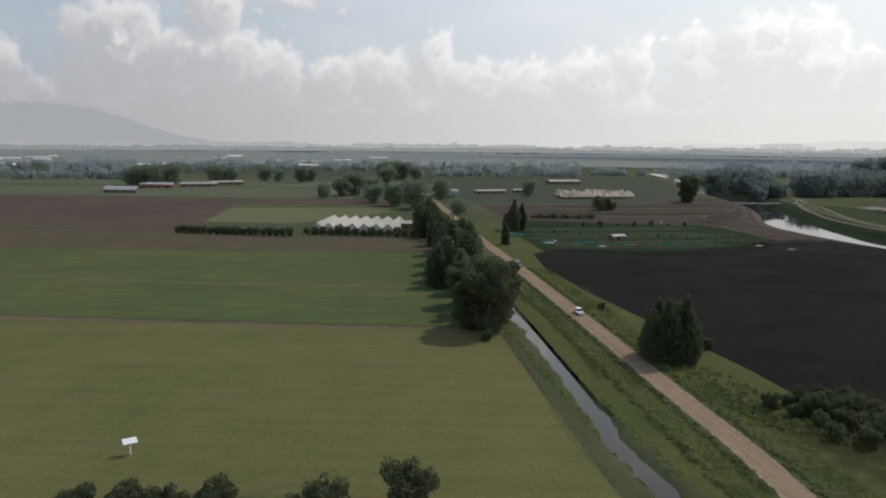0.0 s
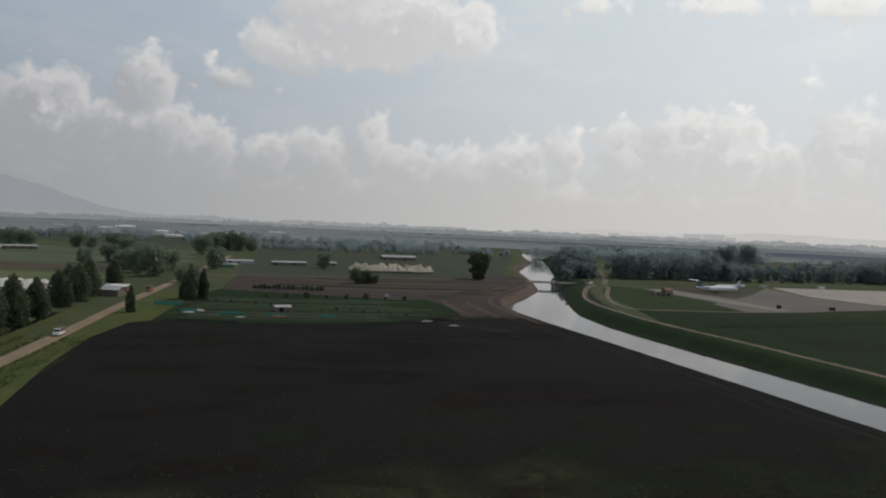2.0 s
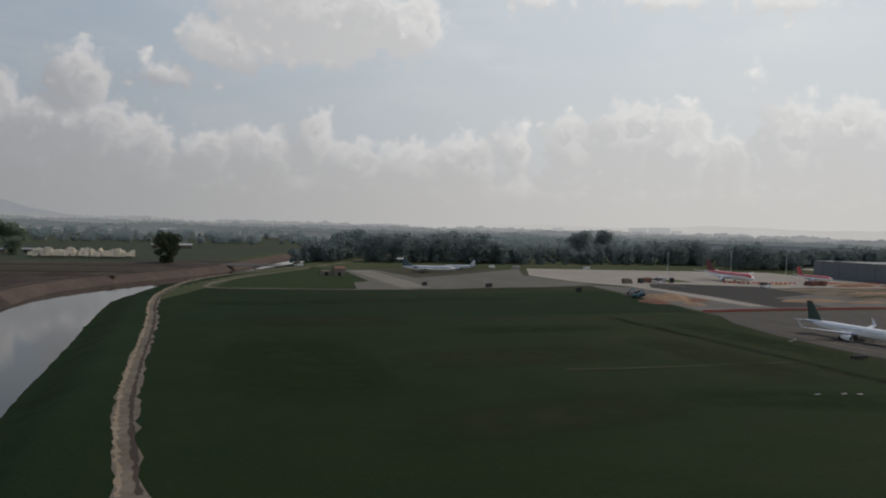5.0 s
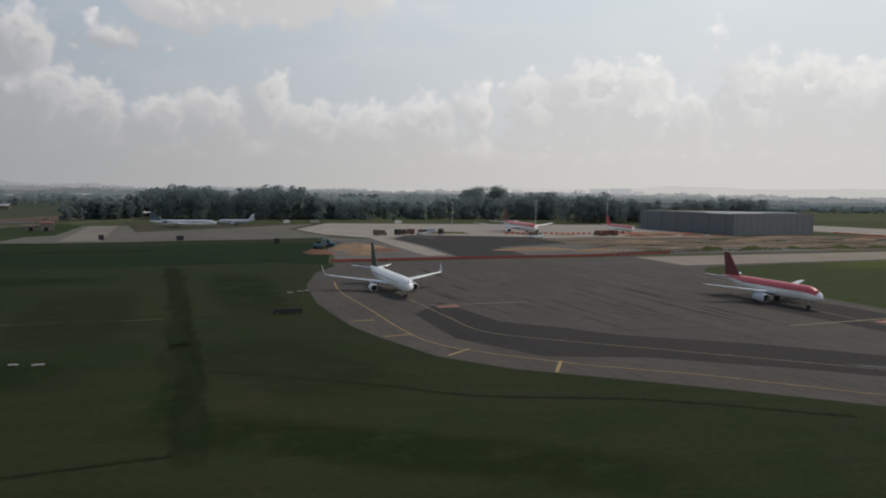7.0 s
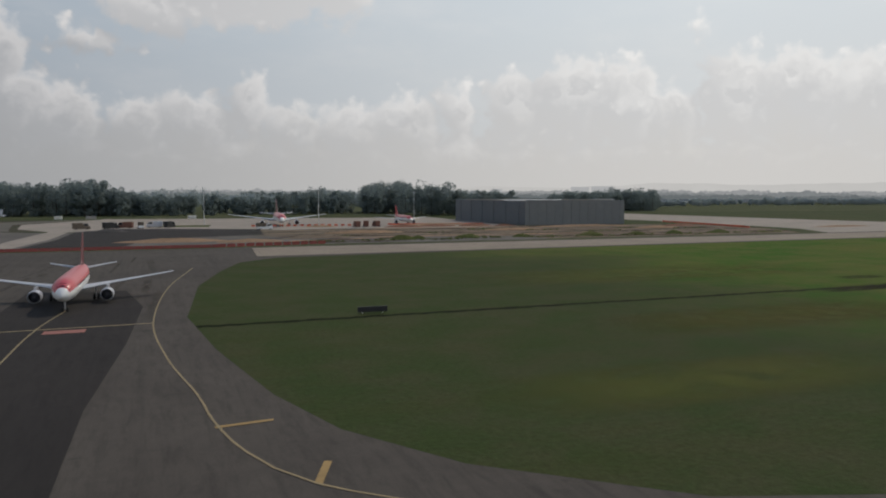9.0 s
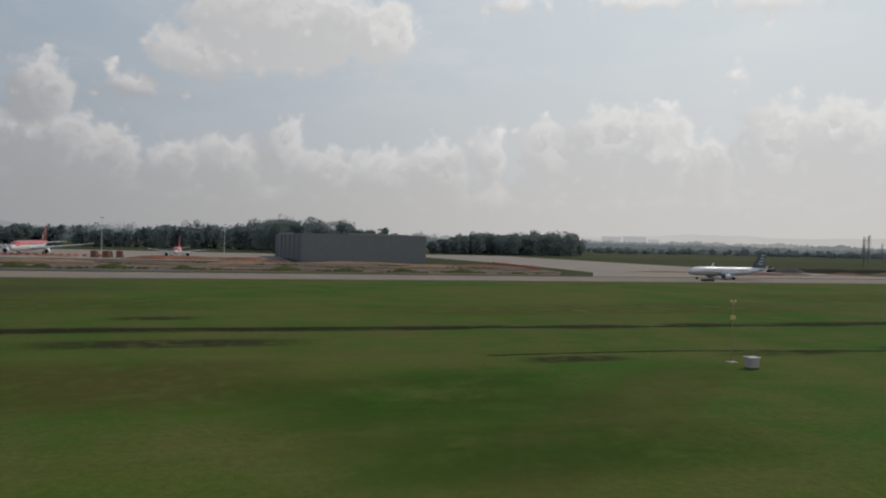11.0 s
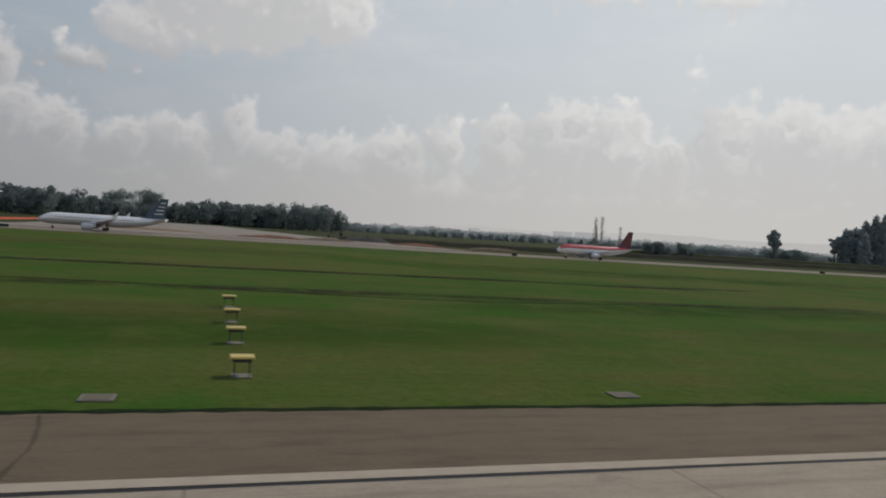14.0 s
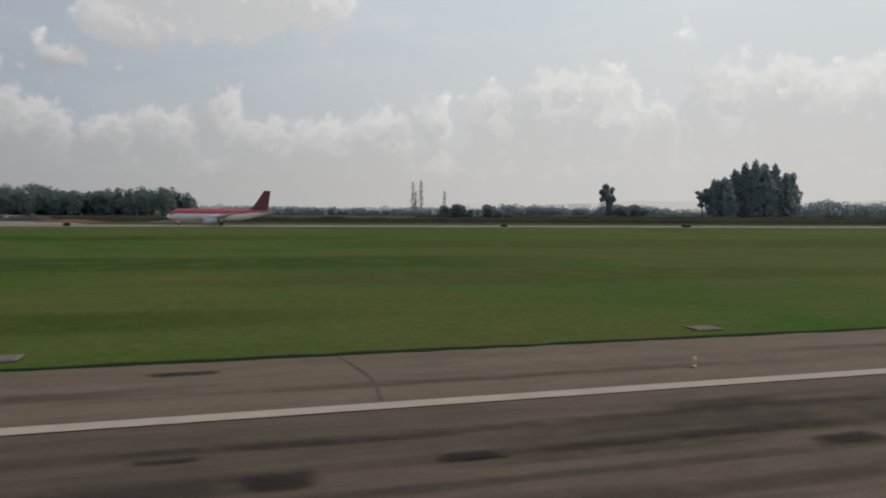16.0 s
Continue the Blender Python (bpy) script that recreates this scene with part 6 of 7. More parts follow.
for x, w, k in ((288, 12, 11), (299.5, 8, 12), (307, 17, 13), (325, 9, 14), (335, 8, 15), (343.5, 19, 16), (361, 8, 17)):
    film_roof(x, 664 + (k % 3) * 1.5, w, k)
for x, y, n, s in ((298, 690, 4, 6), (330, 690, 5, 7)):
    torn_greenhouse(x, y, n, s)


# ---- bridge ----
def bridge():
    root = empty("bridge", pose(456, 600, 0, 0, 0, -8))
    bm = bmesh.new()
    box(bm, -37, 37, -3, 3, -0.9, 0.0, 0.1)
    part("deck", bm, BRIDGECONC, root)
    for yy in (-2.9, 2.9):
        bm = bmesh.new()
        box(bm, -37, 37, yy - 0.1, yy + 0.1, 0.75, 0.92)
        for k in range(19):
            box(bm, -37 + 4.1 * k - 0.08, -37 + 4.1 * k + 0.08, yy - 0.08, yy + 0.08, 0.0, 0.8)
        part("railing", bm, BRIDGECONC, root)
    for px in (-15.5, 7.5):
        bm = bmesh.new()
        for yy in (-2.0, 2.0):
            rod(bm, (px, yy, -8.0), (px, yy, -0.9), 0.55, 0.55, 10)
        box(bm, px - 0.8, px + 0.8, -3, 3, -1.5, -0.9)
        part("pier", bm, BRIDGECONC, root)
    for sx in (-1, 1):
        bm = bmesh.new()
        box(bm, sx * 36 - 3, sx * 36 + 3, -3.4, 3.4, -3.0, -0.05)
        part("abutment", bm, BRIDGECONC, root)
    tagged(root, "low concrete bridge over the grey river", "bridge")


BRIDGECONC = plain("weathered_bridge_concrete", (0.20, 0.185, 0.165), 0.9, vary=0.25)
bridge()


# ---- vehicles ----
def car(name, m, paint, label, L=4.6, W=1.85, H=1.75, truck=False):
    root = empty(name, m)
    bm = bmesh.new()
    box(bm, -L / 2, L / 2, -W / 2, W / 2, 0.35, H * 0.58, 0.12)
    part("body", bm, paint, root)
    bm = bmesh.new()
    x0, x1 = (L * 0.12, L * 0.40) if truck else (-L * 0.34, L * 0.20)
    vs = [[(x0, y, H * 0.56), (x1, y, H * 0.56), (x1 - 0.35, y * 0.86, H), (x0 + 0.25, y * 0.86, H)] for y in (-W / 2 + 0.05, W / 2 - 0.05)]
    loft(bm, [[Vector(p) for p in v] for v in vs])
    part("cabin", bm, paint, root)
    for y in (-1, 1):
        bm = bmesh.new()
        bm.faces.new([bm.verts.new(p) for p in ((x0 + 0.15, y * (W / 2 - 0.06), H * 0.62), (x1 - 0.15, y * (W / 2 - 0.06), H * 0.62), (x1 - 0.38, y * (W / 2 * 0.90), H * 0.95), (x0 + 0.3, y * (W / 2 * 0.90), H * 0.95))])
        part("side_window", bm, GLASSDARK, root)
    bm = bmesh.new()
    bm.faces.new([bm.verts.new(p) for p in ((x1 + 0.02, -W / 2 + 0.15, H * 0.6), (x1 + 0.02, W / 2 - 0.15, H * 0.6), (x1 - 0.31, W / 2 * 0.8, H * 0.97), (x1 - 0.31, -W / 2 * 0.8, H * 0.97))])
    part("windscreen", bm, GLASSDARK, root)
    if truck:
        bm = bmesh.new()
        box(bm, -L / 2, L * 0.08, -W / 2 - 0.05, W / 2 + 0.05, H * 0.5, H * 1.1, 0.06)
        part("cargo_box", bm, TIMBER if paint is WHITE else paint, root, "slatted load bed")
    for x in (-L * 0.32, L * 0.32):
        for y in (-W / 2, W / 2):
            bm = bmesh.new()
            wheel(bm, (x, y, 0.36), 0.36, 0.24)
            part("wheel", bm, RUBBER, root)
    for y in (-0.6, 0.6):
        bm = bmesh.new()
        box(bm, L / 2 - 0.02, L / 2 + 0.04, y - 0.15, y + 0.15, 0.7, 0.9)
        part("headlight", bm, WHITE, root)
    return tagged(root, label, "truck" if truck else "car")


car("pickup_car", pose(99.3, 205, 0.08, 0, 0, -98), WHITE, "white car driving on the dirt road", 5.2, 2.0, 1.9)
car("farm_truck", pose(110, 296, 0.08, 0, 0, -98), WHITE, "dark-bedded truck with a white cab on the dirt road", 6.5, 2.4, 2.6, True)
car("farm_truck", pose(128.5, 463, 0.08, 0, 0, -98), BRICKRED, "rust-red truck farther along the dirt road", 7, 2.5, 3.2, True)
car("farm_truck", pose(497, 590, 0.1, 0, 0, 30), WHITE, "pale truck parked by the bridge", 7, 2.5, 2.8, True)
for k, (x, y, t, p) in enumerate(((714, 432, 40, BLACKBOX), (721, 437, 160, BRICKRED), (729, 434, 95, WHITE), (736, 441, 185, GREYPAINT), (744, 438, 60, BLACKBOX), (700, 428, 15, TIMBER), (792, 398, 0, WHITE), (846, 412, 90, BRICKRED), (852, 414, 80, BRICKRED), (858, 413, 90, BRICKRED))):
    car("works_truck", pose(x, y, 0.08, 0, 0, t), p, "parked works lorry beside the construction area", 8.5, 2.6, 3.2, True)["group"] = "works lorries"


def excavator(x, y, turn, paint, label):
    root = empty("excavator", pose(x, y, 0.07, 0, 0, turn))
    for s in (-1.2, 1.2):
        bm = bmesh.new()
        box(bm, -2.2, 2.2, s - 0.35, s + 0.35, 0, 0.95, 0.3)
        part("track", bm, RUBBER, root)
    bm = bmesh.new()
    box(bm, -2.4, 1.2, -1.4, 1.4, 1.0, 2.3, 0.12)
    part("house", bm, paint, root)
    bm = bmesh.new()
    box(bm, 0.0, 1.5, 0.3, 1.4, 2.2, 3.5, 0.12)
    part("cab", bm, GLASSDARK, root)
    bm = bmesh.new()
    rod(bm, (1.0, -0.3, 1.8), (4.2, -0.3, 4.6), 0.34, 0.26, 6)
    rod(bm, (4.2, -0.3, 4.6), (6.6, -0.3, 2.0), 0.26, 0.18, 6)
    part("boom", bm, paint, root)
    bm = bmesh.new()
    box(bm, 6.1, 7.2, -0.9, 0.3, 0.9, 2.0, 0.15)
    part("bucket", bm, DARKMETAL, root)
    tagged(root, label, "excavator")


excavator(644, 334, 20, PLANTBLUE, "blue-green excavator beside a heap of fill")
excavator(651, 341, 150, PLANTBLUE, "blue-green excavator at the works edge")
excavator(1216, 352, 170, TIMBER, "dark excavator by the earth bank")


def heap(name, x, y, rx, ry, h, material, label, seed, category="mound"):
    verts, faces, K, J = [], [], 22, 7
    for j in range(J):
        t = j / (J - 1)
        for k in range(K):
            a = 2 * math.pi * k / K
            u = 1 + 0.22 * noise.noise((math.cos(a) * 1.4 + seed, math.sin(a) * 1.4, t * 2))
            verts.append((x + rx * (1 - t) * u * math.cos(a), y + ry * (1 - t) * u * math.sin(a), h * (1 - (1 - t) ** 2) * (0.8 + 0.35 * noise.noise((seed + 3 * math.cos(a), 3 * math.sin(a), t * 3))) if t else -0.1))
    for j in range(J - 1):
        faces += [(j * K + k, j * K + (k + 1) % K, (j + 1) * K + (k + 1) % K, (j + 1) * K + k) for k in range(K)]
    tagged(link_mesh(name, verts, faces, material, None, True), label, category)


heap("earth_mound", 662, 330, 15, 16, 3.0, TAN, "spread heap of sandy fill", 1)
heap("earth_mound", 745, 312, 22, 7, 1.6, TAN, "low bank of pale sandy fill", 2)
heap("earth_mound", 775, 302, 16, 5, 1.3, TAN, "low bank of pale sandy fill", 3)
heap("rubble_mound", 655, 352, 8, 5, 2.2, RUBBLE, "dark heap of broken asphalt", 4)
heap("rubble_mound", 716, 396, 9, 4, 2.0, RUBBLE, "dark heap of broken asphalt", 5)
heap("earth_mound", 318, 452, 16, 26, 2.2, CLAY, "long mound of brown clay on the river bank", 6)
heap("earth_mound", 345, 478, 18, 10, 2.4, CLAY, "mound of brown clay on the river bank", 7)
heap("earth_mound", 900, 424, 30, 5, 1.4, TAN, "pale bank of fill before the hangar", 8)
heap("earth_mound", 980, 384, 36, 5, 1.2, TAN, "pale bank of fill before the hangar", 9)
heap("rubble_mound", 1228, 352, 14, 6, 3.0, RUBBLE, "dark heap of soil by the earth bank", 10)
heap("earth_mound", 1130, 330, 26, 4, 1.0, TAN, "low pale bank of fill by the taxiway", 11)
REDEARTH = soil("reddish_dug_earth", (0.250, 0.128, 0.085), (0.200, 0.105, 0.072), (0.14, 0.08, 0.058), 0.05, 0.25, 1.2)
for k, (x, y, rx, ry, h, m) in enumerate(((806, 318, 18, 4, 1.4, WORKSOIL), (835, 352, 22, 4, 1.5, TAN), (880, 340, 16, 4, 1.2, WORKSOIL), (920, 356, 20, 4, 1.3, TAN), (968, 344, 18, 4, 1.1, WORKSOIL), (1010, 352, 16, 4, 1.4, TAN),
                                          (872, 404, 12, 4, 1.8, REDEARTH), (894, 408, 14, 4, 1.6, REDEARTH), (918, 405, 12, 4, 1.9, REDEARTH), (936, 402, 8, 3, 1.3, REDEARTH), (640, 312, 8, 10, 1.8, REDEARTH), (655, 300, 7, 5, 1.6, TAN), (670, 318, 10, 5, 1.4, REDEARTH), (826, 420, 10, 3, 1.2, TAN), (1042, 372, 14, 4, 1.4, REDEARTH))):
    heap("earth_mound", x, y, rx, ry, h, m, {"sandy_fill": "low spread heap of pale sandy fill", "reddish_dug_earth": "low heap of reddish dug earth", "dusty_hazed_works_soil": "low dusty heap of brown soil"}[m.name], 60 + k)
for k, (x, y, r, h) in enumerate(((838, 296, 6, 2.2), (846, 300, 4, 1.6), (870, 300, 7, 1.8), (896, 298, 5, 1.6), (935, 302, 7, 1.8), (960, 300, 5, 1.5), (985, 304, 5, 1.6), (1010, 300, 7, 1.7))):
    heap("weed_clump", x, y, r, r * 0.6, h, SCRUB, "overgrown mound beside the taxiway", 20 + k)

ribbon("fill_strip_5", [(1150, 306), (1200, 310), (1270, 322), (1360, 334)], 6.0, 0.10, REDEARTH, "strip of spread reddish fill beyond the taxiway", "fill", 1.8, 4.0, 66)
for k, (x, y) in enumerate(((1180, 316), (1204, 322), (1248, 330), (1290, 338))):
    heap("earth_mound", x, y, 14, 4, 1.3, WORKSOIL if k % 2 else REDEARTH, "low heap of soil beyond the taxiway", 90 + k)

# ---- barriers, markers, fences ----
def barrier_line(pts, n, material, label, group, w=2.2, h=1.0):
    line = [Vector(p) for p in pts]
    proto = None
    for k in range(n):
        t = k / (n - 1) * (len(line) - 1)
        i = min(int(t), len(line) - 2)
        p = line[i].lerp(line[i + 1], t - i)
        d = line[i + 1] - line[i]
        m = pose(p.x, p.y, 0.06, 0, 0, math.degrees(math.atan2(d.y, d.x)) + (k * 37 % 11) - 5)
        if proto is None:
            bm = bmesh.new()
            prof = [(-0.3, 0), (0.3, 0), (0.26, 0.25), (0.1, 0.45), (0.08, h), (-0.08, h), (-0.1, 0.45), (-0.26, 0.25)]
            loft(bm, [[Vector((x, y, z)) for y, z in prof] for x in (-w / 2, w / 2)])
            proto = part("barrier", bm, material)
            tagged(proto, label, "barrier", group)
            proto.matrix_basis = m
        else:
            copy_thing(proto, m)


barrier_line([(638, 270), (690, 273), (760, 274)], 44, REDNET, "red plastic mesh barrier segment", "red works fence", 3.1, 1.05)
barrier_line([(762, 274), (800, 281)], 12, REDNET, "red plastic mesh barrier segment", "red works fence on the verge", 2.9, 1.2)
barrier_line([(1062, 335), (1066, 362), (1068.5, 392), (1070, 424)], 34, ORANGE, "orange and white plastic road barrier", "orange barriers by the taxiway")
barrier_line([(872, 432), (930, 424)], 24, ORANGE, "orange plastic road barrier", "orange barriers before the hangar")
barrier_line([(790, 436), (850, 430)], 16, ORANGE, "orange plastic road barrier", "orange barriers on the apron")


def earth_bank(name, x0, x1, y0, y1, h, depth, material, label):
    """A long hedge-grown bank."""
    verts, faces = [], []
    n = int((x1 - x0) / 4)
    for i in range(n + 1):
        t = i / n
        x, y = x0 + (x1 - x0) * t, y0 + (y1 - y0) * t
        hh = h * (0.9 + 0.22 * noise.noise((x * 0.06, 0, 0)) + 0.2 * noise.noise((x * 0.31, 5, 0)))
        verts += [(x, y, -0.2), (x, y + depth * 0.25, hh * 0.85), (x, y + depth * 0.5, hh), (x, y + depth, -0.2)]
        if i:
            k = 4 * i
            faces += [(k - 4 + j, k + j, k + j + 1, k - 3 + j) for j in range(3)]
    tagged(link_mesh(name, verts, faces, material), label, "bank", kind="structure")


earth_bank("bank_hedge", 1236, 2600, 350, 362, 2.9, 6, DULLEARTH, "long dull brown earth bank beyond the taxiway")
earth_bank("bank_far", 1420, 2600, 430, 440, 4.0, 8, DIMTURF, "overgrown green bank behind the taxiway")


def fence(name, pts, gap, height, label):
    root = empty(name)
    line = smooth_line(pts, gap)
    bm = bmesh.new()
    rod(bm, (0, 0, -0.1), (0, 0, height), 0.08, 0.07, 5)
    me = None
    for p in line:
        if me is None:
            ob = part("post", bm, TIMBER, root)
            me = ob.data
        else:
            ob = new("post", me)
            ob.parent = root
        ob.location = (p.x, p.y, 0)
    for z in (0.45, 0.8, 1.1):
        bm = bmesh.new()
        for a, b in zip(line, line[1:]):
            rod(bm, (a.x, a.y, z * height / 1.2), (b.x, b.y, z * height / 1.2), 0.03, 0.03, 4)
        part("wire", bm, TIMBER, root)
    tagged(root, label, "fence")


fence("field_fence", [(-160, 259), (-80, 234), (-37, 220), (5, 207.5), (52, 194)], 3.2, 1.3, "weathered post-and-wire fence between two pastures")
fence("canal_fence", [(67, 184), (62, 147), (57, 118), (55, 92)], 3.6, 1.2, "thin post-and-wire fence along the canal")


def slab_cover(x):
    root = empty("drain_cover", pose(x, 31.0, 0.02, 0, 0, (x * 7) % 5 - 2))
    bm = bmesh.new()
    box(bm, -0.66, 0.66, -0.58, 0.58, 0, 0.06, 0.03)
    part("kerb", bm, plain_once("mossy_kerb", (0.20, 0.18, 0.145)), root)
    bm = bmesh.new()
    box(bm, -0.5, 0.5, -0.42, 0.42, 0.06, 0.075, 0.01)
    part("lid", bm, plain_once("worn_lid", (0.15, 0.125, 0.09)), root)
    tagged(root, "pale concrete drain cover set in the grass", "drain cover", "drain covers along the runway")


def plain_once(name, color):
    return bpy.data.materials[name] if name in bpy.data.materials else plain(name, color, 0.9, vary=0.2)


for x in (1000, 1028.7, 1062.9, 1091.5, 1120.4, 1151.5, 1174.5, 1213.5, 1241.5, 1270.5, 1300.8, 1330.2, *(1359.6 + 29.4 * k for k in range(14))):
    slab_cover(x)


def edge_light(x):
    root = empty("runway_edge_light", pose(x, 23.6, 0.04))
    bm = bmesh.new()
    rod(bm, (0, 0, 0), (0, 0, 0.04), 0.075, 0.075, 10)
    rod(bm, (0, 0, 0.04), (0, 0, 0.27), 0.024, 0.024, 8)
    part("stem", bm, YELLOWBOX, root)
    bm = bmesh.new()
    rod(bm, (0, 0, 0.27), (0, 0, 0.36), 0.048, 0.038, 10)
    part("lens", bm, WHITE, root)
    tagged(root, "small runway edge light with a pale lens", "edge light", "runway edge lights")


for k in range(-3, 12):
    edge_light(1148 + 58.8 * k)


def papi_unit(y):
    root = empty("approach_light_unit", pose(1157, y, 0.02))
    for dx in (-0.34, 0.34):
        for dy in (-0.35, 0.35):
            bm = bmesh.new()
            rod(bm, (dx, dy, 0), (dx, dy, 0.72), 0.018, 0.018, 6)
            part("leg", bm, DARKMETAL, root)
    bm = bmesh.new()
    box(bm, -0.42, 0.42, -0.40, 0.40, 0.70, 0.86, 0.03)
    part("housing", bm, BLACKBOX, root, "dark lamp housing")
    bm = bmesh.new()
    box(bm, -0.55, 0.55, -0.46, 0.46, 0.86, 0.96, 0.03)
    part("cover", bm, PAPIYELLOW, root, "yellow cover plate")
    bm = bmesh.new()
    box(bm, -0.445, -0.42, -0.32, 0.32, 0.73, 0.83)
    part("lens_panel", bm, GLASSDARK, root)
    bm = bmesh.new()
    box(bm, -0.45, 0.45, -0.45, 0.45, 0.0, 0.04, 0.01)
    part("footing", bm, plain_once("mossy_kerb", (0.20, 0.18, 0.145)), root)
    tagged(root, "yellow box of the approach slope lights on thin legs", "approach light", "four approach slope lights")


PAPIYELLOW = plain("bright_yellow_paint", (0.58, 0.43, 0.12), 0.5, vary=0.1)
for y in (35.2, 44.4, 53.2, 62.3):
    papi_unit(y)


def sign_box(x, y, w, label):
    root = empty("taxiway_sign", pose(x, y, 0.02))
    bm = bmesh.new()
    box(bm, -w / 2, w / 2, -0.2, 0.2, 0.25, 1.15, 0.04)
    part("panel", bm, BLACKBOX, root)
    for dx in (-w * 0.35, w * 0.35):
        bm = bmesh.new()
        rod(bm, (dx, 0, 0), (dx, 0, 0.3), 0.06, 0.06, 6)
        part("leg", bm, ALU, root)
    tagged(root, label, "sign", "taxiway signs")


for x, y, w in ((1095, 246, 6.0), (1262, 248, 2.0), (1405, 248, 2.4), (776, 114, 5.0), (603, 158, 6.5), (1480, 246, 4.0)):
    sign_box(x, y, w, "black taxiway sign seen from behind on the grass")


def marker_slab(x, y, w, turn):
    root = empty("marker_slab", pose(x, y, 0.02, 0, 0, turn))
    bm = bmesh.new()
    box(bm, -w / 2, w / 2, -0.25, 0.25, 0.16, 0.34, 0.03)
    part("panel", bm, CONC, root)
    for dx in (-w * 0.3, w * 0.3):
        bm = bmesh.new()
        rod(bm, (dx, 0, 0), (dx, 0, 0.2), 0.06, 0.06, 6)
        part("leg", bm, ALU, root)
    tagged(root, "low pale concrete marker standing in the turf", "marker", "pale marker slabs")


for x, y, w, turn in ((608.5, 190, 1.6, 4), (611.5, 191.5, 1.8, -6), (613.5, 193, 1.2, 0), (549, 122, 1.6, 8), (556, 121, 1.4, -5), (559.5, 120, 1.8, 3)):
    marker_slab(x, y, w, turn)


def mast():
    root = empty("wind_mast", pose(971.5, 74, 0.02))
    bm = bmesh.new()
    rod(bm, (0, 0, 0), (0, 0, 7.4), 0.05, 0.035, 7)
    part("pole", bm, MASTPAINT, root)
    bm = bmesh.new()
    box(bm, -0.3, 0.3, -0.15, 0.15, 5.3, 5.8, 0.04)
    part("instrument_box", bm, YELLOWBOX, root)
    for dx in (-0.3, 0.3):
        bm = bmesh.new()
        rod(bm, (0, 0, 7.3), (dx, 0, 7.5), 0.03, 0.03, 5)
        bmesh.ops.create_uvsphere(bm, u_segments=8, v_segments=6, radius=0.12, matrix=Matrix.Translation((dx, 0, 7.55)))
        part("obstruction_lamp", bm, YELLOWBOX, root)
    bm = bmesh.new()
    box(bm, -0.6, 0.6, -0.5, 0.5, 0, 0.12, 0.03)
    part("base", bm, CONC, root)
    tagged(root, "thin faded instrument mast with two pale lamps", "mast")
    cab = empty("equipment_cabinet", pose(971.2, 70, 0.02))
    bm = bmesh.new()
    box(bm, -0.65, 0.65, -0.5, 0.5, 0.1, 1.25, 0.05)
    part("body", bm, CONC, cab)
    bm = bmesh.new()
    box(bm, -0.75, 0.75, -0.6, 0.6, 1.25, 1.35, 0.03)
    part("lid", bm, GREYPAINT, cab)
    bm = bmesh.new()
    box(bm, -0.6, 0.6, -0.45, 0.45, 0, 0.1)
    part("plinth", bm, BLACKBOX, cab)
    tagged(cab, "grey equipment cabinet with a pale lid in the grass", "cabinet")


mast()

# dark drainage furrows in the turf: flat ribbons, ditch shadow put in the colour
TURFTRACE = patch_paint("thin_damp_turf", (0.034, 0.040, 0.017), (0.032, 0.036, 0.016), 0.7, 0.12)
TURFMOSS = patch_paint("dark_mossy_turf", (0.014, 0.030, 0.008), (0.020, 0.034, 0.010), 0.7, 0.12)
DITCH = soil("ditch_shadow_grass", (0.013, 0.018, 0.007), (0.018, 0.023, 0.009), (0.014, 0.013, 0.008), 0.05, 0.4, 1.4)
for k, (pts, w, lab) in enumerate((([(700, 110), (860, 112), (925, 111.4), (980, 109.5), (1020, 109), (1063, 110.5), (1117, 110), (1200, 112)], 1.7, "dark drainage furrow through the airfield grass"),
                                   ([(943, 83), (968, 83.5), (987, 81.5), (1016, 79), (1056, 81.5), (1097, 79), (1137, 82), (1176, 74.5), (1210, 77.5), (1241, 76.6), (1283, 78)], 0.8, "thin dark furrow in the grass"),
                                   ([(578.4, 262), (579, 240), (580.7, 177), (581, 147), (581.4, 113), (580.6, 92), (580, 74)], 3.6, "broad dark ditch across the turf"),
                                   ([(505, 159), (525, 157), (552, 157), (577, 156), (583, 157.5), (596, 158), (607, 159)], 1.1, "dark drainage furrow across the turf"),
                                   ([(581, 110.5), (590, 105.7), (598, 100), (608, 93), (618, 85), (640, 76), (660, 62)], 1.1, "thin dark furrow along the apron edge"),
                                   ([(549, 71), (560, 72.5), (573, 73.6), (580, 74)], 0.8, "dark furrow in the turf"),
                                   ([(1395, 105), (1404, 104)], 1.6, "short dark furrow in the grass"), ([(1411, 207), (1420, 206)], 3.0, "short dark furrow in the grass"),
                                   ([(1091, 101), (1100, 111), (1120, 112)], 0.7, "short dark furrow in the grass"))):
    ribbon("ditch_%d" % (k + 1), pts, w, 0.045, DITCH, lab, "ditch", w * 0.22, 1.3, 40 + k)
rd = random.Random(15)
for k in range(44):
    x = 880 + 8.5 * k + rd.uniform(-4, 4)
    soft_patch("furrow_patch_%d" % (k + 1), x, (110.5 if k % 3 or x < 945 else 80) + rd.uniform(-1.2, 1.2), rd.uniform(8, 20), rd.uniform(2.0, 4.0), 0.031 + 0.0003 * k, TURFDARK if k % 2 else TURFTRACE, "dark patch along the furrow", "patch", rd.uniform(-3, 3))
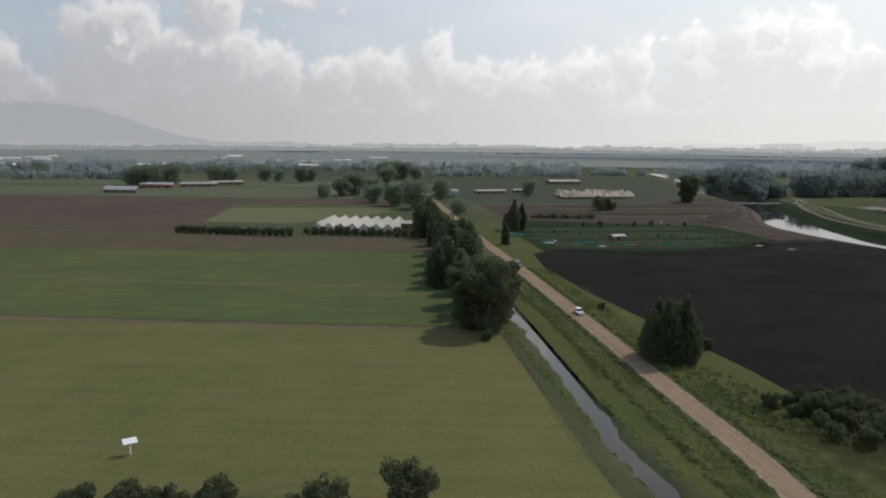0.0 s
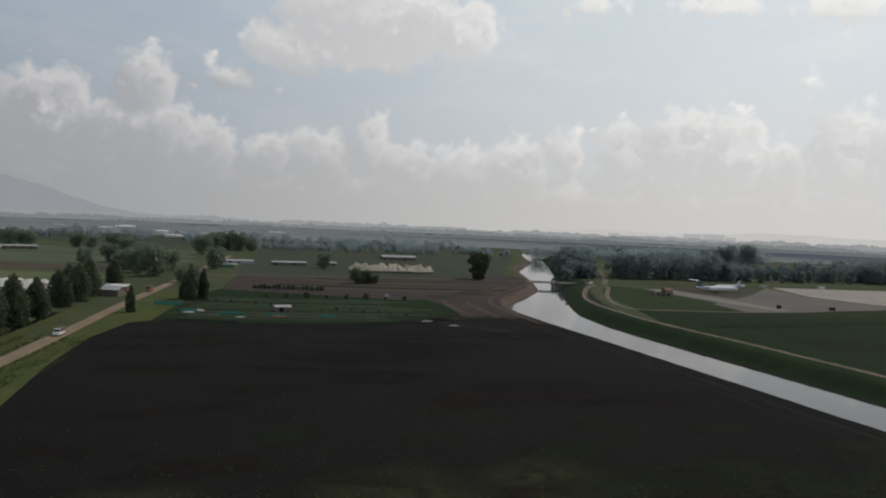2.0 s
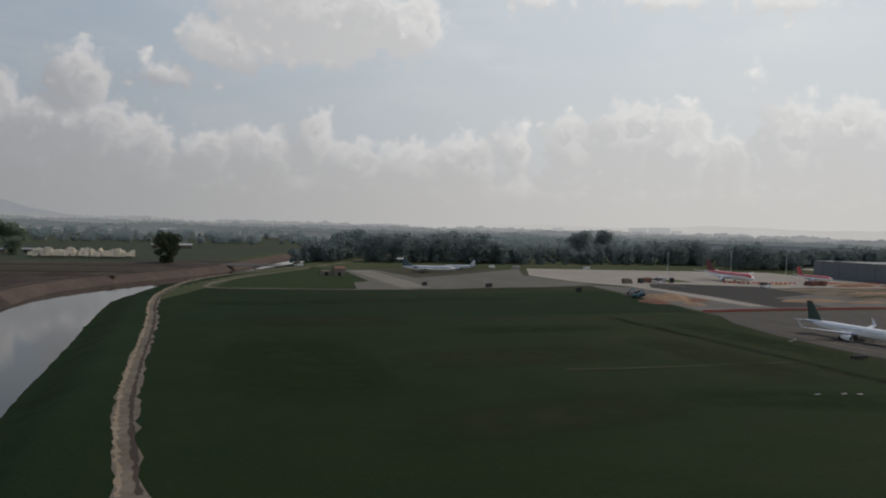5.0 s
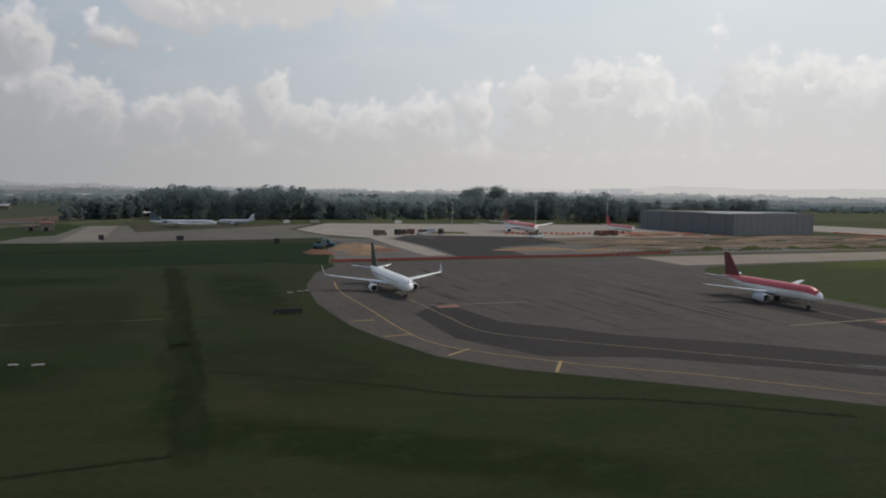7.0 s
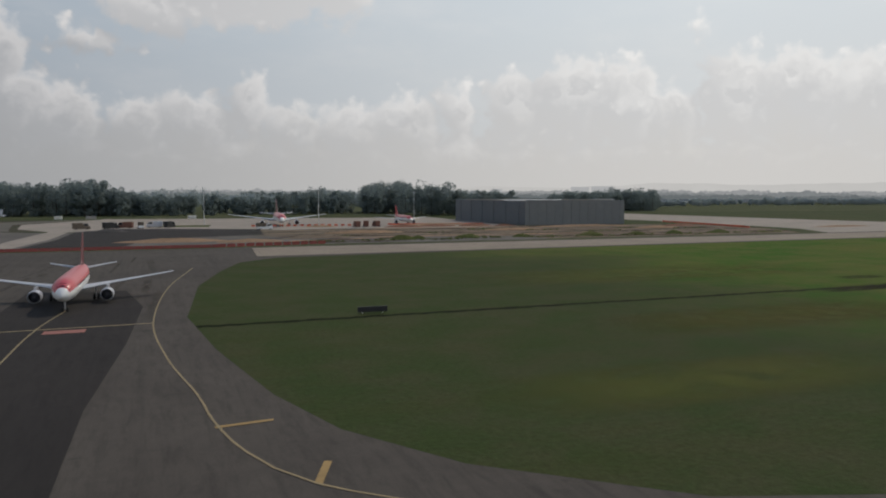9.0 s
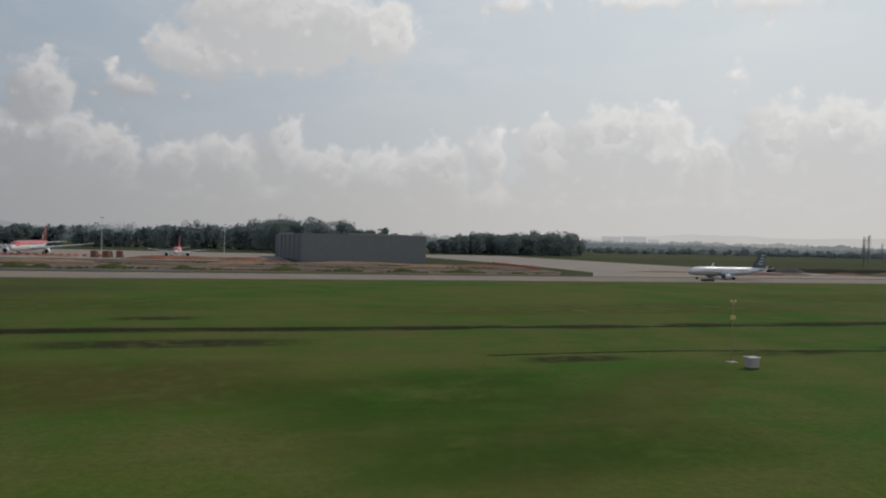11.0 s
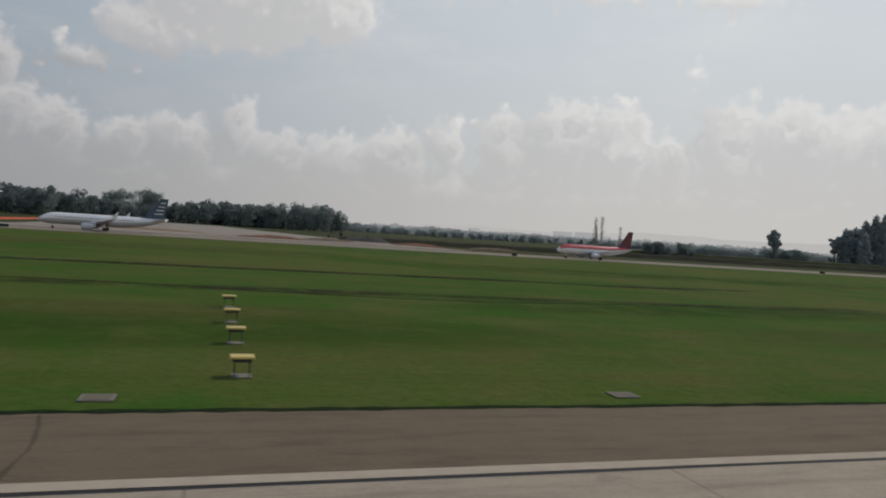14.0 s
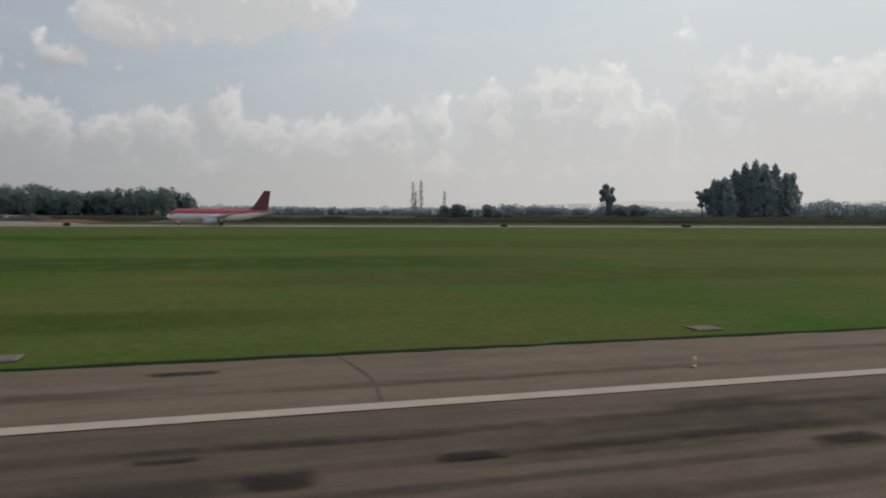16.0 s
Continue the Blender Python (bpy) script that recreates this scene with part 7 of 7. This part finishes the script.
for k in range(26):
    soft_patch("ditch_edge_%d" % (k + 1), 580 + rd.uniform(-1.6, 1.6), 76 + 7 * k, rd.uniform(2.0, 3.4), rd.uniform(6, 13), 0.046 + 0.0004 * k, TURFMOSS if k % 2 else TURFTRACE, "ragged edge of the turf ditch", "patch", rd.uniform(-8, 8))
for k, (x, y, rx, ry, turn, m) in enumerate(((905, 97, 22, 5, 0, TURFDARK), (901, 126, 9, 3.5, 0, TURFDARK), (946, 55, 34, 7, 41, TURFOLIVE), (896, 72, 30, 16, 0, TURFBROWN), (930, 62, 22, 16, 10, TURFGREEN), (935, 44, 22, 8, 0, TURFGREEN), (1066, 42, 26, 4.5, 2, TURFBROWN), (1010, 47, 26, 6, 0, TURFBROWN),
                                               (1098, 38, 20, 4, 0, TURFBROWN), (1040, 58, 30, 7, 0, TURFGREEN), (1150, 50, 40, 10, 0, TURFGREEN), (1148, 60, 26, 5, 0, TURFOLIVE), (1230, 52, 40, 8, 0, TURFOLIVE), (1215, 72, 50, 8, 3, TURFGREEN), (1290, 40, 30, 5, 0, TURFGREEN), (1262, 42, 18, 5, 0, TURFOLIVE), (1300, 80, 60, 14, 0, TURFGREEN), (1340, 60, 40, 9, 0, TURFOLIVE),
                                               (1000, 140, 80, 14, 2, TURFOLIVE), (1120, 170, 90, 18, 0, TURFOLIVE), (840, 90, 40, 12, 0, TURFBROWN), (860, 150, 60, 18, 0, TURFOLIVE), (800, 60, 30, 10, 0, TURFOLIVE), (1260, 150, 90, 18, 0, TURFGREEN), (1400, 120, 90, 18, 0, TURFOLIVE), (1420, 60, 50, 9, 0, TURFGREEN))):
    soft_patch("turf_patch_%d" % (k + 1), x, y, rx, ry, 0.0235 + 0.0005 * k, m, "worn patch of different colour in the airfield grass", "patch", turn)
for k, (x, y, rx, ry, turn) in enumerate(((500, 180, 50, 18, 5), (540, 120, 34, 12, -20), (460, 260, 40, 20, 0), (530, 230, 40, 12, 0), (480, 120, 40, 16, 10), (598, 200, 12, 50, 0), (596, 110, 14, 26, 20), (440, 180, 26, 50, 0), (560, 170, 14, 44, 0), (600, 70, 40, 8, -35), (520, 330, 70, 9, 3), (450, 320, 40, 10, 0))):
    soft_patch("turf_trace_%d" % (k + 1), x, y, rx, ry, 0.034 + 0.0006 * k, TURFTRACE if k % 2 == 0 else TURFMOSS, "patch of thinner turf in the dark grass", "patch", turn)
# weeds and damp soil breaking up the edges of the dark field
FIELDWEED = patch_paint("thin_weeds", (0.019, 0.024, 0.011), (0.025, 0.030, 0.013), 0.75, 0.16)
NEARWEED = patch_paint("green_low_weeds", (0.036, 0.041, 0.019), (0.048, 0.052, 0.024), 0.75, 0.2)
FIELDDARK = patch_paint("wet_black_soil", (0.0115, 0.0110, 0.0108), (0.0145, 0.0145, 0.0125), 0.9, 0.13)
FIELDRUST = patch_paint("reddish_dead_weeds", (0.026, 0.017, 0.013), (0.020, 0.016, 0.012), 0.55, 0.16)
rp = random.Random(21)
for k in range(16):
    soft_patch("weed_bed_%d" % (k + 1), 108 + 15 * k, 92 + 26 * ((k * 0.618) % 1) - 6 * (k > 9), rp.uniform(15, 21), rp.uniform(16, 28), 0.0400 + 0.0007 * k, NEARWEED if k < 9 else FIELDWEED, "low weeds spread over dark earth", "weeds", rp.uniform(-20, 20))
for k in range(18):
    x, y = 128 + 200 * ((k * 0.618) % 1), 96 + 4 * k + rp.uniform(-3, 3)
    soft_patch("weed_patch_%d" % (k + 1), x, y, rp.uniform(6, 18), rp.uniform(3, 8), 0.0520 + 0.0003 * k, (FIELDWEED, FIELDRUST, FIELDWEED)[k % 3], "ragged patch of low weeds on dark earth", "patch", rp.uniform(-25, 25))
for k in range(22):
    x, y = rp.uniform(140, 320), rp.uniform(175, 320)
    soft_patch("soil_patch_%d" % (k + 1), x, y, rp.uniform(14, 40), rp.uniform(5, 13), 0.034 + 0.0007 * k, (FIELDRUST, FIELDDARK)[k % 3 == 0], "faint patch of dead weeds on dark earth", "patch", rp.uniform(-20, 20))
CLAYPALE = patch_paint("dry_pale_clay", (0.165, 0.122, 0.096), (0.130, 0.098, 0.078), 0.75, 0.12)
RIMBROWN = patch_paint("wet_brown_clay", (0.038, 0.030, 0.025), (0.030, 0.025, 0.021), 0.85, 0.12)


def patch_chain(name, pts, half, z, material, label, category, step=9.0, seed=1):
    """Ragged patches strung along a line, each turned along it."""
    rng = random.Random(seed)
    line = smooth_line(pts, step)
    for k, (a, b) in enumerate(zip(line, line[1:])):
        c = (a + b) / 2
        soft_patch("%s_%d" % (name, k + 1), c.x + rng.uniform(-0.4, 0.4), c.y, step * 0.95, half * rng.uniform(0.75, 1.3), z + 0.0004 * k, material, label, category, math.degrees(math.atan2(b.y - a.y, b.x - a.x)))


patch_chain("clay_edge", [(300, 300), (284, 322), (272, 340), (290, 352), (316, 352)], 9, 0.060, RIMBROWN, "brown clay spread over the edge of the dark field", "patch", 12, 1)
patch_chain("clay_rim", [(324, 60), (323, 160), (322, 240), (319, 300), (314, 350)], 1.9, 0.066, RIMBROWN, "brown clay along the top of the river bank", "patch", 16, 2)
patch_chain("terrace_low", [(326, 330), (328, 378), (333, 415), (343, 446), (359, 476), (382, 508), (404, 538), (424, 574)], 3.2, 0.078, CLAYPALE, "pale dried clay terrace round the river bend", "river bank", 9, 3)
patch_chain("terrace_mid", [(312, 352), (314, 392), (319, 426), (331, 459), (350, 489), (376, 519), (402, 550)], 3.6, 0.088, CLAYPALE, "pale dried clay terrace round the river bend", "river bank", 9, 4)
patch_chain("terrace_high", [(298, 372), (301, 410), (309, 444), (324, 474), (346, 503)], 3.0, 0.096, CLAYPALE, "pale dried clay terrace round the river bend", "river bank", 9, 5)
patch_chain("field_track", [(314, 80), (315.3, 135), (316, 170), (317, 257), (314, 310), (306, 352)], 0.8, 0.074, RIMBROWN, "faint brown wheel track across the dark field", "track", 12, 6)
patch_chain("plot_edge", [(146, 340), (170, 333), (200, 323), (230, 326), (256, 331), (280, 346)], 8, 0.058, FIELDDARK, "dark wet soil at the edge of the plots", "patch", 12, 7)
VERGEDARK = patch_paint("deeper_green_verge", (0.040, 0.058, 0.018), (0.052, 0.070, 0.022), 0.75, 0.3)
for k in range(40):
    y = rp.uniform(80, 300)
    rx_ = float(np.interp(y, [98, 122, 153, 202, 295], [85, 88, 92, 98.5, 110]))
    soft_patch("verge_patch_%d" % (k + 1), rx_ + rp.choice((-9, -6, -12, 8, 11, 16)), y, rp.uniform(1.2, 3.5), rp.uniform(4, 12), 0.026 + 0.0004 * k, VERGEDARK, "darker tuft of grass on the verge", "patch", -8 + rp.uniform(-6, 6))
# broken bands of weeds, dark soil and pale dust before the hangar
WORKWEED = patch_paint("olive_weeds_on_soil", (0.070, 0.076, 0.030), (0.052, 0.060, 0.024), 0.85, 0.15)
rb = random.Random(61)
for k in range(46):
    x, y = 790 + 270 * ((k * 0.618) % 1), 290 + 2.2 * k + rb.uniform(-3, 3)
    soft_patch("works_band_%d" % (k + 1), x, y, rb.uniform(10, 30), rb.uniform(2.0, 5.0), 0.078 + 0.0005 * k, (WORKWEED, WORKEARTH, WORKWEED, WORKDUST)[k % 4], "broken band of weeds and dust in the works area", "patch", rb.uniform(-5, 5))
scrub("works_scrub", [(800 + 26 * k, 291 + 5 * ((k * 0.618) % 1), 11, 3.5, 26, 0.8) for k in range(10)] + [(810 + 31 * k, 330 + 40 * ((k * 0.618) % 1), 12, 3, 22, 0.7) for k in range(8)], LEAF_O, "patches of low olive scrub in the works area", 58)
# faint stains and worn bands on the runway
RUNSTAIN = patch_paint("old_runway_stain", (0.052, 0.044, 0.038), (0.066, 0.055, 0.045), 0.55, 0.9, 0.25, 0.6)
RUNPALE = patch_paint("pale_worn_runway", (0.135, 0.108, 0.082), (0.115, 0.094, 0.072), 0.5, 0.9, 0.25, 0.6)
for k in range(44):
    soft_patch("runway_stain_%d" % (k + 1), 1222 + 135 * ((k * 0.618) % 1), 12.5 + 7.6 * ((k * 0.414) % 1), rb.uniform(1.5, 6), rb.uniform(0.25, 0.8), 0.078 + 0.0004 * k, RUNSTAIN if k % 3 else RUNPALE, "weathered stain along the runway", "stain", rb.uniform(-3, 3))
# puddles on the apron, their sky reflection painted as pale streaks
PUDDLE = patch_paint("puddle_sheen_asphalt", (0.135, 0.128, 0.118), (0.105, 0.10, 0.092), 0.9, 0.5, 0.2, 0.5, 0.5)
soft_patch("pavement_streak_1", 708.3, 62.0, 11.5, 2.3, 0.076, PUDDLE, "pale puddle streak with painted sky reflection on the asphalt", "patch", -38)
soft_patch("pavement_streak_2", 688.3, 80.4, 7.5, 1.5, 0.076, PUDDLE, "pale puddle streak with painted sky reflection on the asphalt", "patch", -42)
# repair patches on the runway
for k, (x0, x1, y0, y1) in enumerate(((1308.8, 1310.2, 15.7, 16.7), (1306.5, 1308, 17.9, 18.2), (1313, 1314.3, 16.4, 17.0), (1280, 1282, 22.2, 23.2), (1275, 1276.3, 17.2, 18.0), (1280, 1281, 16, 17), (1287, 1288.2, 16, 17), (1289, 1290.3, 17.8, 18.2), (1270, 1271.3, 16.8, 17.4), (1306, 1308.2, 26.6, 27.2), (1331, 1333, 14.6, 15.3), (1322, 1324, 15.2, 15.9))):
    soft_patch("runway_patch_%d" % (k + 1), (x0 + x1) / 2, (y0 + y1) / 2, (x1 - x0) * 0.66, (y1 - y0) * 0.62, 0.075 if y0 < 21 else 0.045, TARPATCH, "black repair patch on the runway surface", "patch")

# containers and lamp masts along the old apron
for k, (x, y, w, p) in enumerate(((546, 408, 2.4, BLACKBOX), (584, 399, 3.6, BLACKBOX), (630, 372, 2.6, BLACKBOX), (690, 588, 7, CONC), (760, 585, 6, PLASTIC), (668, 592, 5, PLASTIC))):
    bm = bmesh.new()
    box(bm, -w / 2, w / 2, -1.2, 1.2, 0, 2.4, 0.08)
    ob = part("container", bm, p)
    ob.location = (x, y, 0.06)
    tagged(ob, "small dark equipment container on the apron edge" if p is BLACKBOX else "pale site cabin beyond the apron", "container")


def lamp_mast(x, y, h):
    root = empty("lamp_mast", pose(x, y, 0.05))
    bm = bmesh.new()
    rod(bm, (0, 0, 0), (0, 0, h), 0.22, 0.12, 8)
    part("pole", bm, ALU, root)
    for a in range(4):
        bm = bmesh.new()
        c, s = math.cos(a * 1.57), math.sin(a * 1.57)
        box(bm, c * 0.8 - 0.35, c * 0.8 + 0.35, s * 0.8 - 0.35, s * 0.8 + 0.35, h - 0.3, h + 0.2, 0.05)
        part("floodlight", bm, GREYPAINT, root)
    tagged(root, "tall apron floodlight mast", "lamp mast", "apron floodlight masts")


for x, y, h in ((764, 470, 20), (838, 486, 22), (910, 500, 20)):
    lamp_mast(x, y, h)

# beds, shrubs, green netting and clutter in the vegetable plot
BED = soil("tilled_bed", (0.078, 0.062, 0.048), (0.062, 0.056, 0.036), (0.046, 0.038, 0.028), 0.05, 0.3, 1.2)
BEDGREEN = soil("leafy_bed", (0.044, 0.074, 0.034), (0.054, 0.084, 0.042), (0.030, 0.046, 0.022), 0.05, 0.3, 1.2)
for k in range(13):
    y = 346 + 7.2 * k
    x0, x1 = float(np.interp(y, [346, 430, 470], [148, 158, 172])) + 6 * math.sin(k * 2.1), float(np.interp(y, [346, 380, 430], [250, 292, 280])) - 25 * ((k * 0.37) % 1)
    ribbon("garden_bed_%d" % (k + 1), [(x0, y + 3), ((x0 + x1) / 2, y - 3 + 2 * math.sin(k)), (x1, y - 7)], 2.6 + 1.6 * ((k * 0.61) % 1), 0.10, (BED, BEDGREEN, BEDGREEN, BED, DARKGRASS)[k % 5], "long bed of vegetables in dark soil", "garden bed", 0.7, 4.0, 300 + k)
for k in range(7):
    ribbon("field_strip_%d" % (k + 1), [(190 + 9 * k, 500 + 15 * k), (280, 482 + 15 * k), (372 + 6 * k, 474 + 16 * k)], 4.0 + 2 * (k % 3), 0.11, (BED, STUBBLE, DARKGRASS, BED)[k % 4], "dark tilled strip across the brown field", "field strip", 0.8, 5.0, 330 + k)
stand(copy_thing(hedge, pose(0, 0, 0)), [(150 + 140 * ((k * 0.618) % 1), 345 + 85 * ((k * 0.377) % 1), 0.15 + 0.2 * ((k * 0.77) % 1)) for k in range(20)] + [(196 + 12 * k, 441 - 1.2 * k, 0.4 + 0.2 * (k % 3)) for k in range(8)], "shrubs in the vegetable plots", 16)
for k, (x, y, w, d, h) in enumerate(((136, 396, 14, 0.3, 2.0), (150, 368, 8, 0.3, 1.6), (168, 360, 12, 0.3, 1.3), (190, 356, 10, 0.3, 1.2), (216, 352, 8, 0.3, 1.2), (160, 690, 24, 0.4, 2.4))):
    bm = bmesh.new()
    for j in range(int(w / 2) + 1):
        rod(bm, (j * 2, d / 2, 0), (j * 2, d / 2, h), 0.06, 0.06, 5)
    root = empty("net_screen", pose(x, y, 0, 0, 0, 8 * math.sin(k)))
    part("posts", bm, TIMBER, root)
    bm = bmesh.new()
    box(bm, 0, w, d / 2 - 0.04, d / 2 + 0.04, 0.1, h - 0.05)
    part("net", bm, GREENNET, root)
    tagged(root, "green shade-net screen beside the plots", "screen", "green net screens")


TARP = plain("pale_tarpaulin", (0.27, 0.26, 0.24), 0.8, vary=0.25)
for k, (x, y, rx, ry, h, m, lab) in enumerate(((273, 452, 1.6, 1.2, 2.6, TARP, "pale tarpaulin over a small stack"), (154, 366, 3.5, 1.6, 1.2, TARP, "pale tarpaulin spread over farm gear"), (159, 373, 3.0, 1.4, 1.3, CORRUGATED, "pile of grey roofing sheets"), (166, 356, 4.0, 1.4, 0.9, RUBBLE, "dark heap of garden waste"), (178, 349, 3.0, 1.2, 0.9, TARP, "pale tarpaulin spread over farm gear"), (196, 352, 4.5, 1.5, 1.0, REDEARTH, "reddish heap of soil in the plot"), (208, 349, 2.5, 1.2, 1.1, RUBBLE, "dark heap of garden waste"),
                                               (267, 337, 3.4, 1.2, 0.7, TARP, "crumpled pale sheet on the dark field"), (276, 322, 3.0, 1.0, 0.6, TARP, "crumpled pale sheet on the dark field"), (237, 512, 4.0, 1.6, 1.4, DRYSTRIP, "low stack of straw in the brown field"), (182, 737, 7, 3, 2.6, TARP, "white plastic covering a stack"), (199, 762, 6, 3, 2.2, GREENNET, "green netting over low frames"), (246, 770, 7, 3, 2.4, TARP, "white plastic covering a stack"))):
    heap("covered_heap", x, y, rx, ry, h * 0.7, m, lab, 120 + k, "heap")


def board():
    root = empty("field_board", pose(-24, 121, 0, 0, 0, 20))
    bm = bmesh.new()
    rod(bm, (0, 0, 0), (0, 0, 2.4), 0.16, 0.14, 6)
    part("post", bm, WHITE, root)
    bm = bmesh.new()
    vs = box(bm, -1.2, 1.2, -0.8, 0.8, 2.4, 2.55, 0.03)
    bmesh.ops.rotate(bm, verts=list(bm.verts), cent=(0, 0, 2.45), matrix=Matrix.Rotation(0.35, 3, "X"))
    part("panel", bm, WHITE, root)
    tagged(root, "tilted white panel on a post in the pasture", "panel")


board()

# pale roofs far out on the plain
rr = random.Random(77)
for k in range(34):
    x, y = rr.uniform(-1500, 350), rr.uniform(1450, 2350)
    bm = bmesh.new()
    w, d, h = rr.uniform(15, 70), rr.uniform(10, 24), rr.uniform(3, 6)
    loft(bm, [[Vector(p) for p in ((xx, 0, 0), (xx, d, 0), (xx, d, h * 0.7), (xx, d / 2, h), (xx, 0, h * 0.7))] for xx in (0, w)])
    ob = part("far_greenhouse", bm, PLASTIC if k % 3 else CORRUGATED)
    ob.location = (x, y, -0.1)
    tagged(ob, "distant pale-roofed greenhouse shed on the plain", "greenhouse", "distant sheds")


# ---- set the finished place down at its size ----
for ob in list(scene.objects):
    if ob.parent is None and ob.type in {"MESH", "EMPTY"}:
        ob.matrix_basis = Matrix.Scale(S, 4) @ ob.matrix_basis
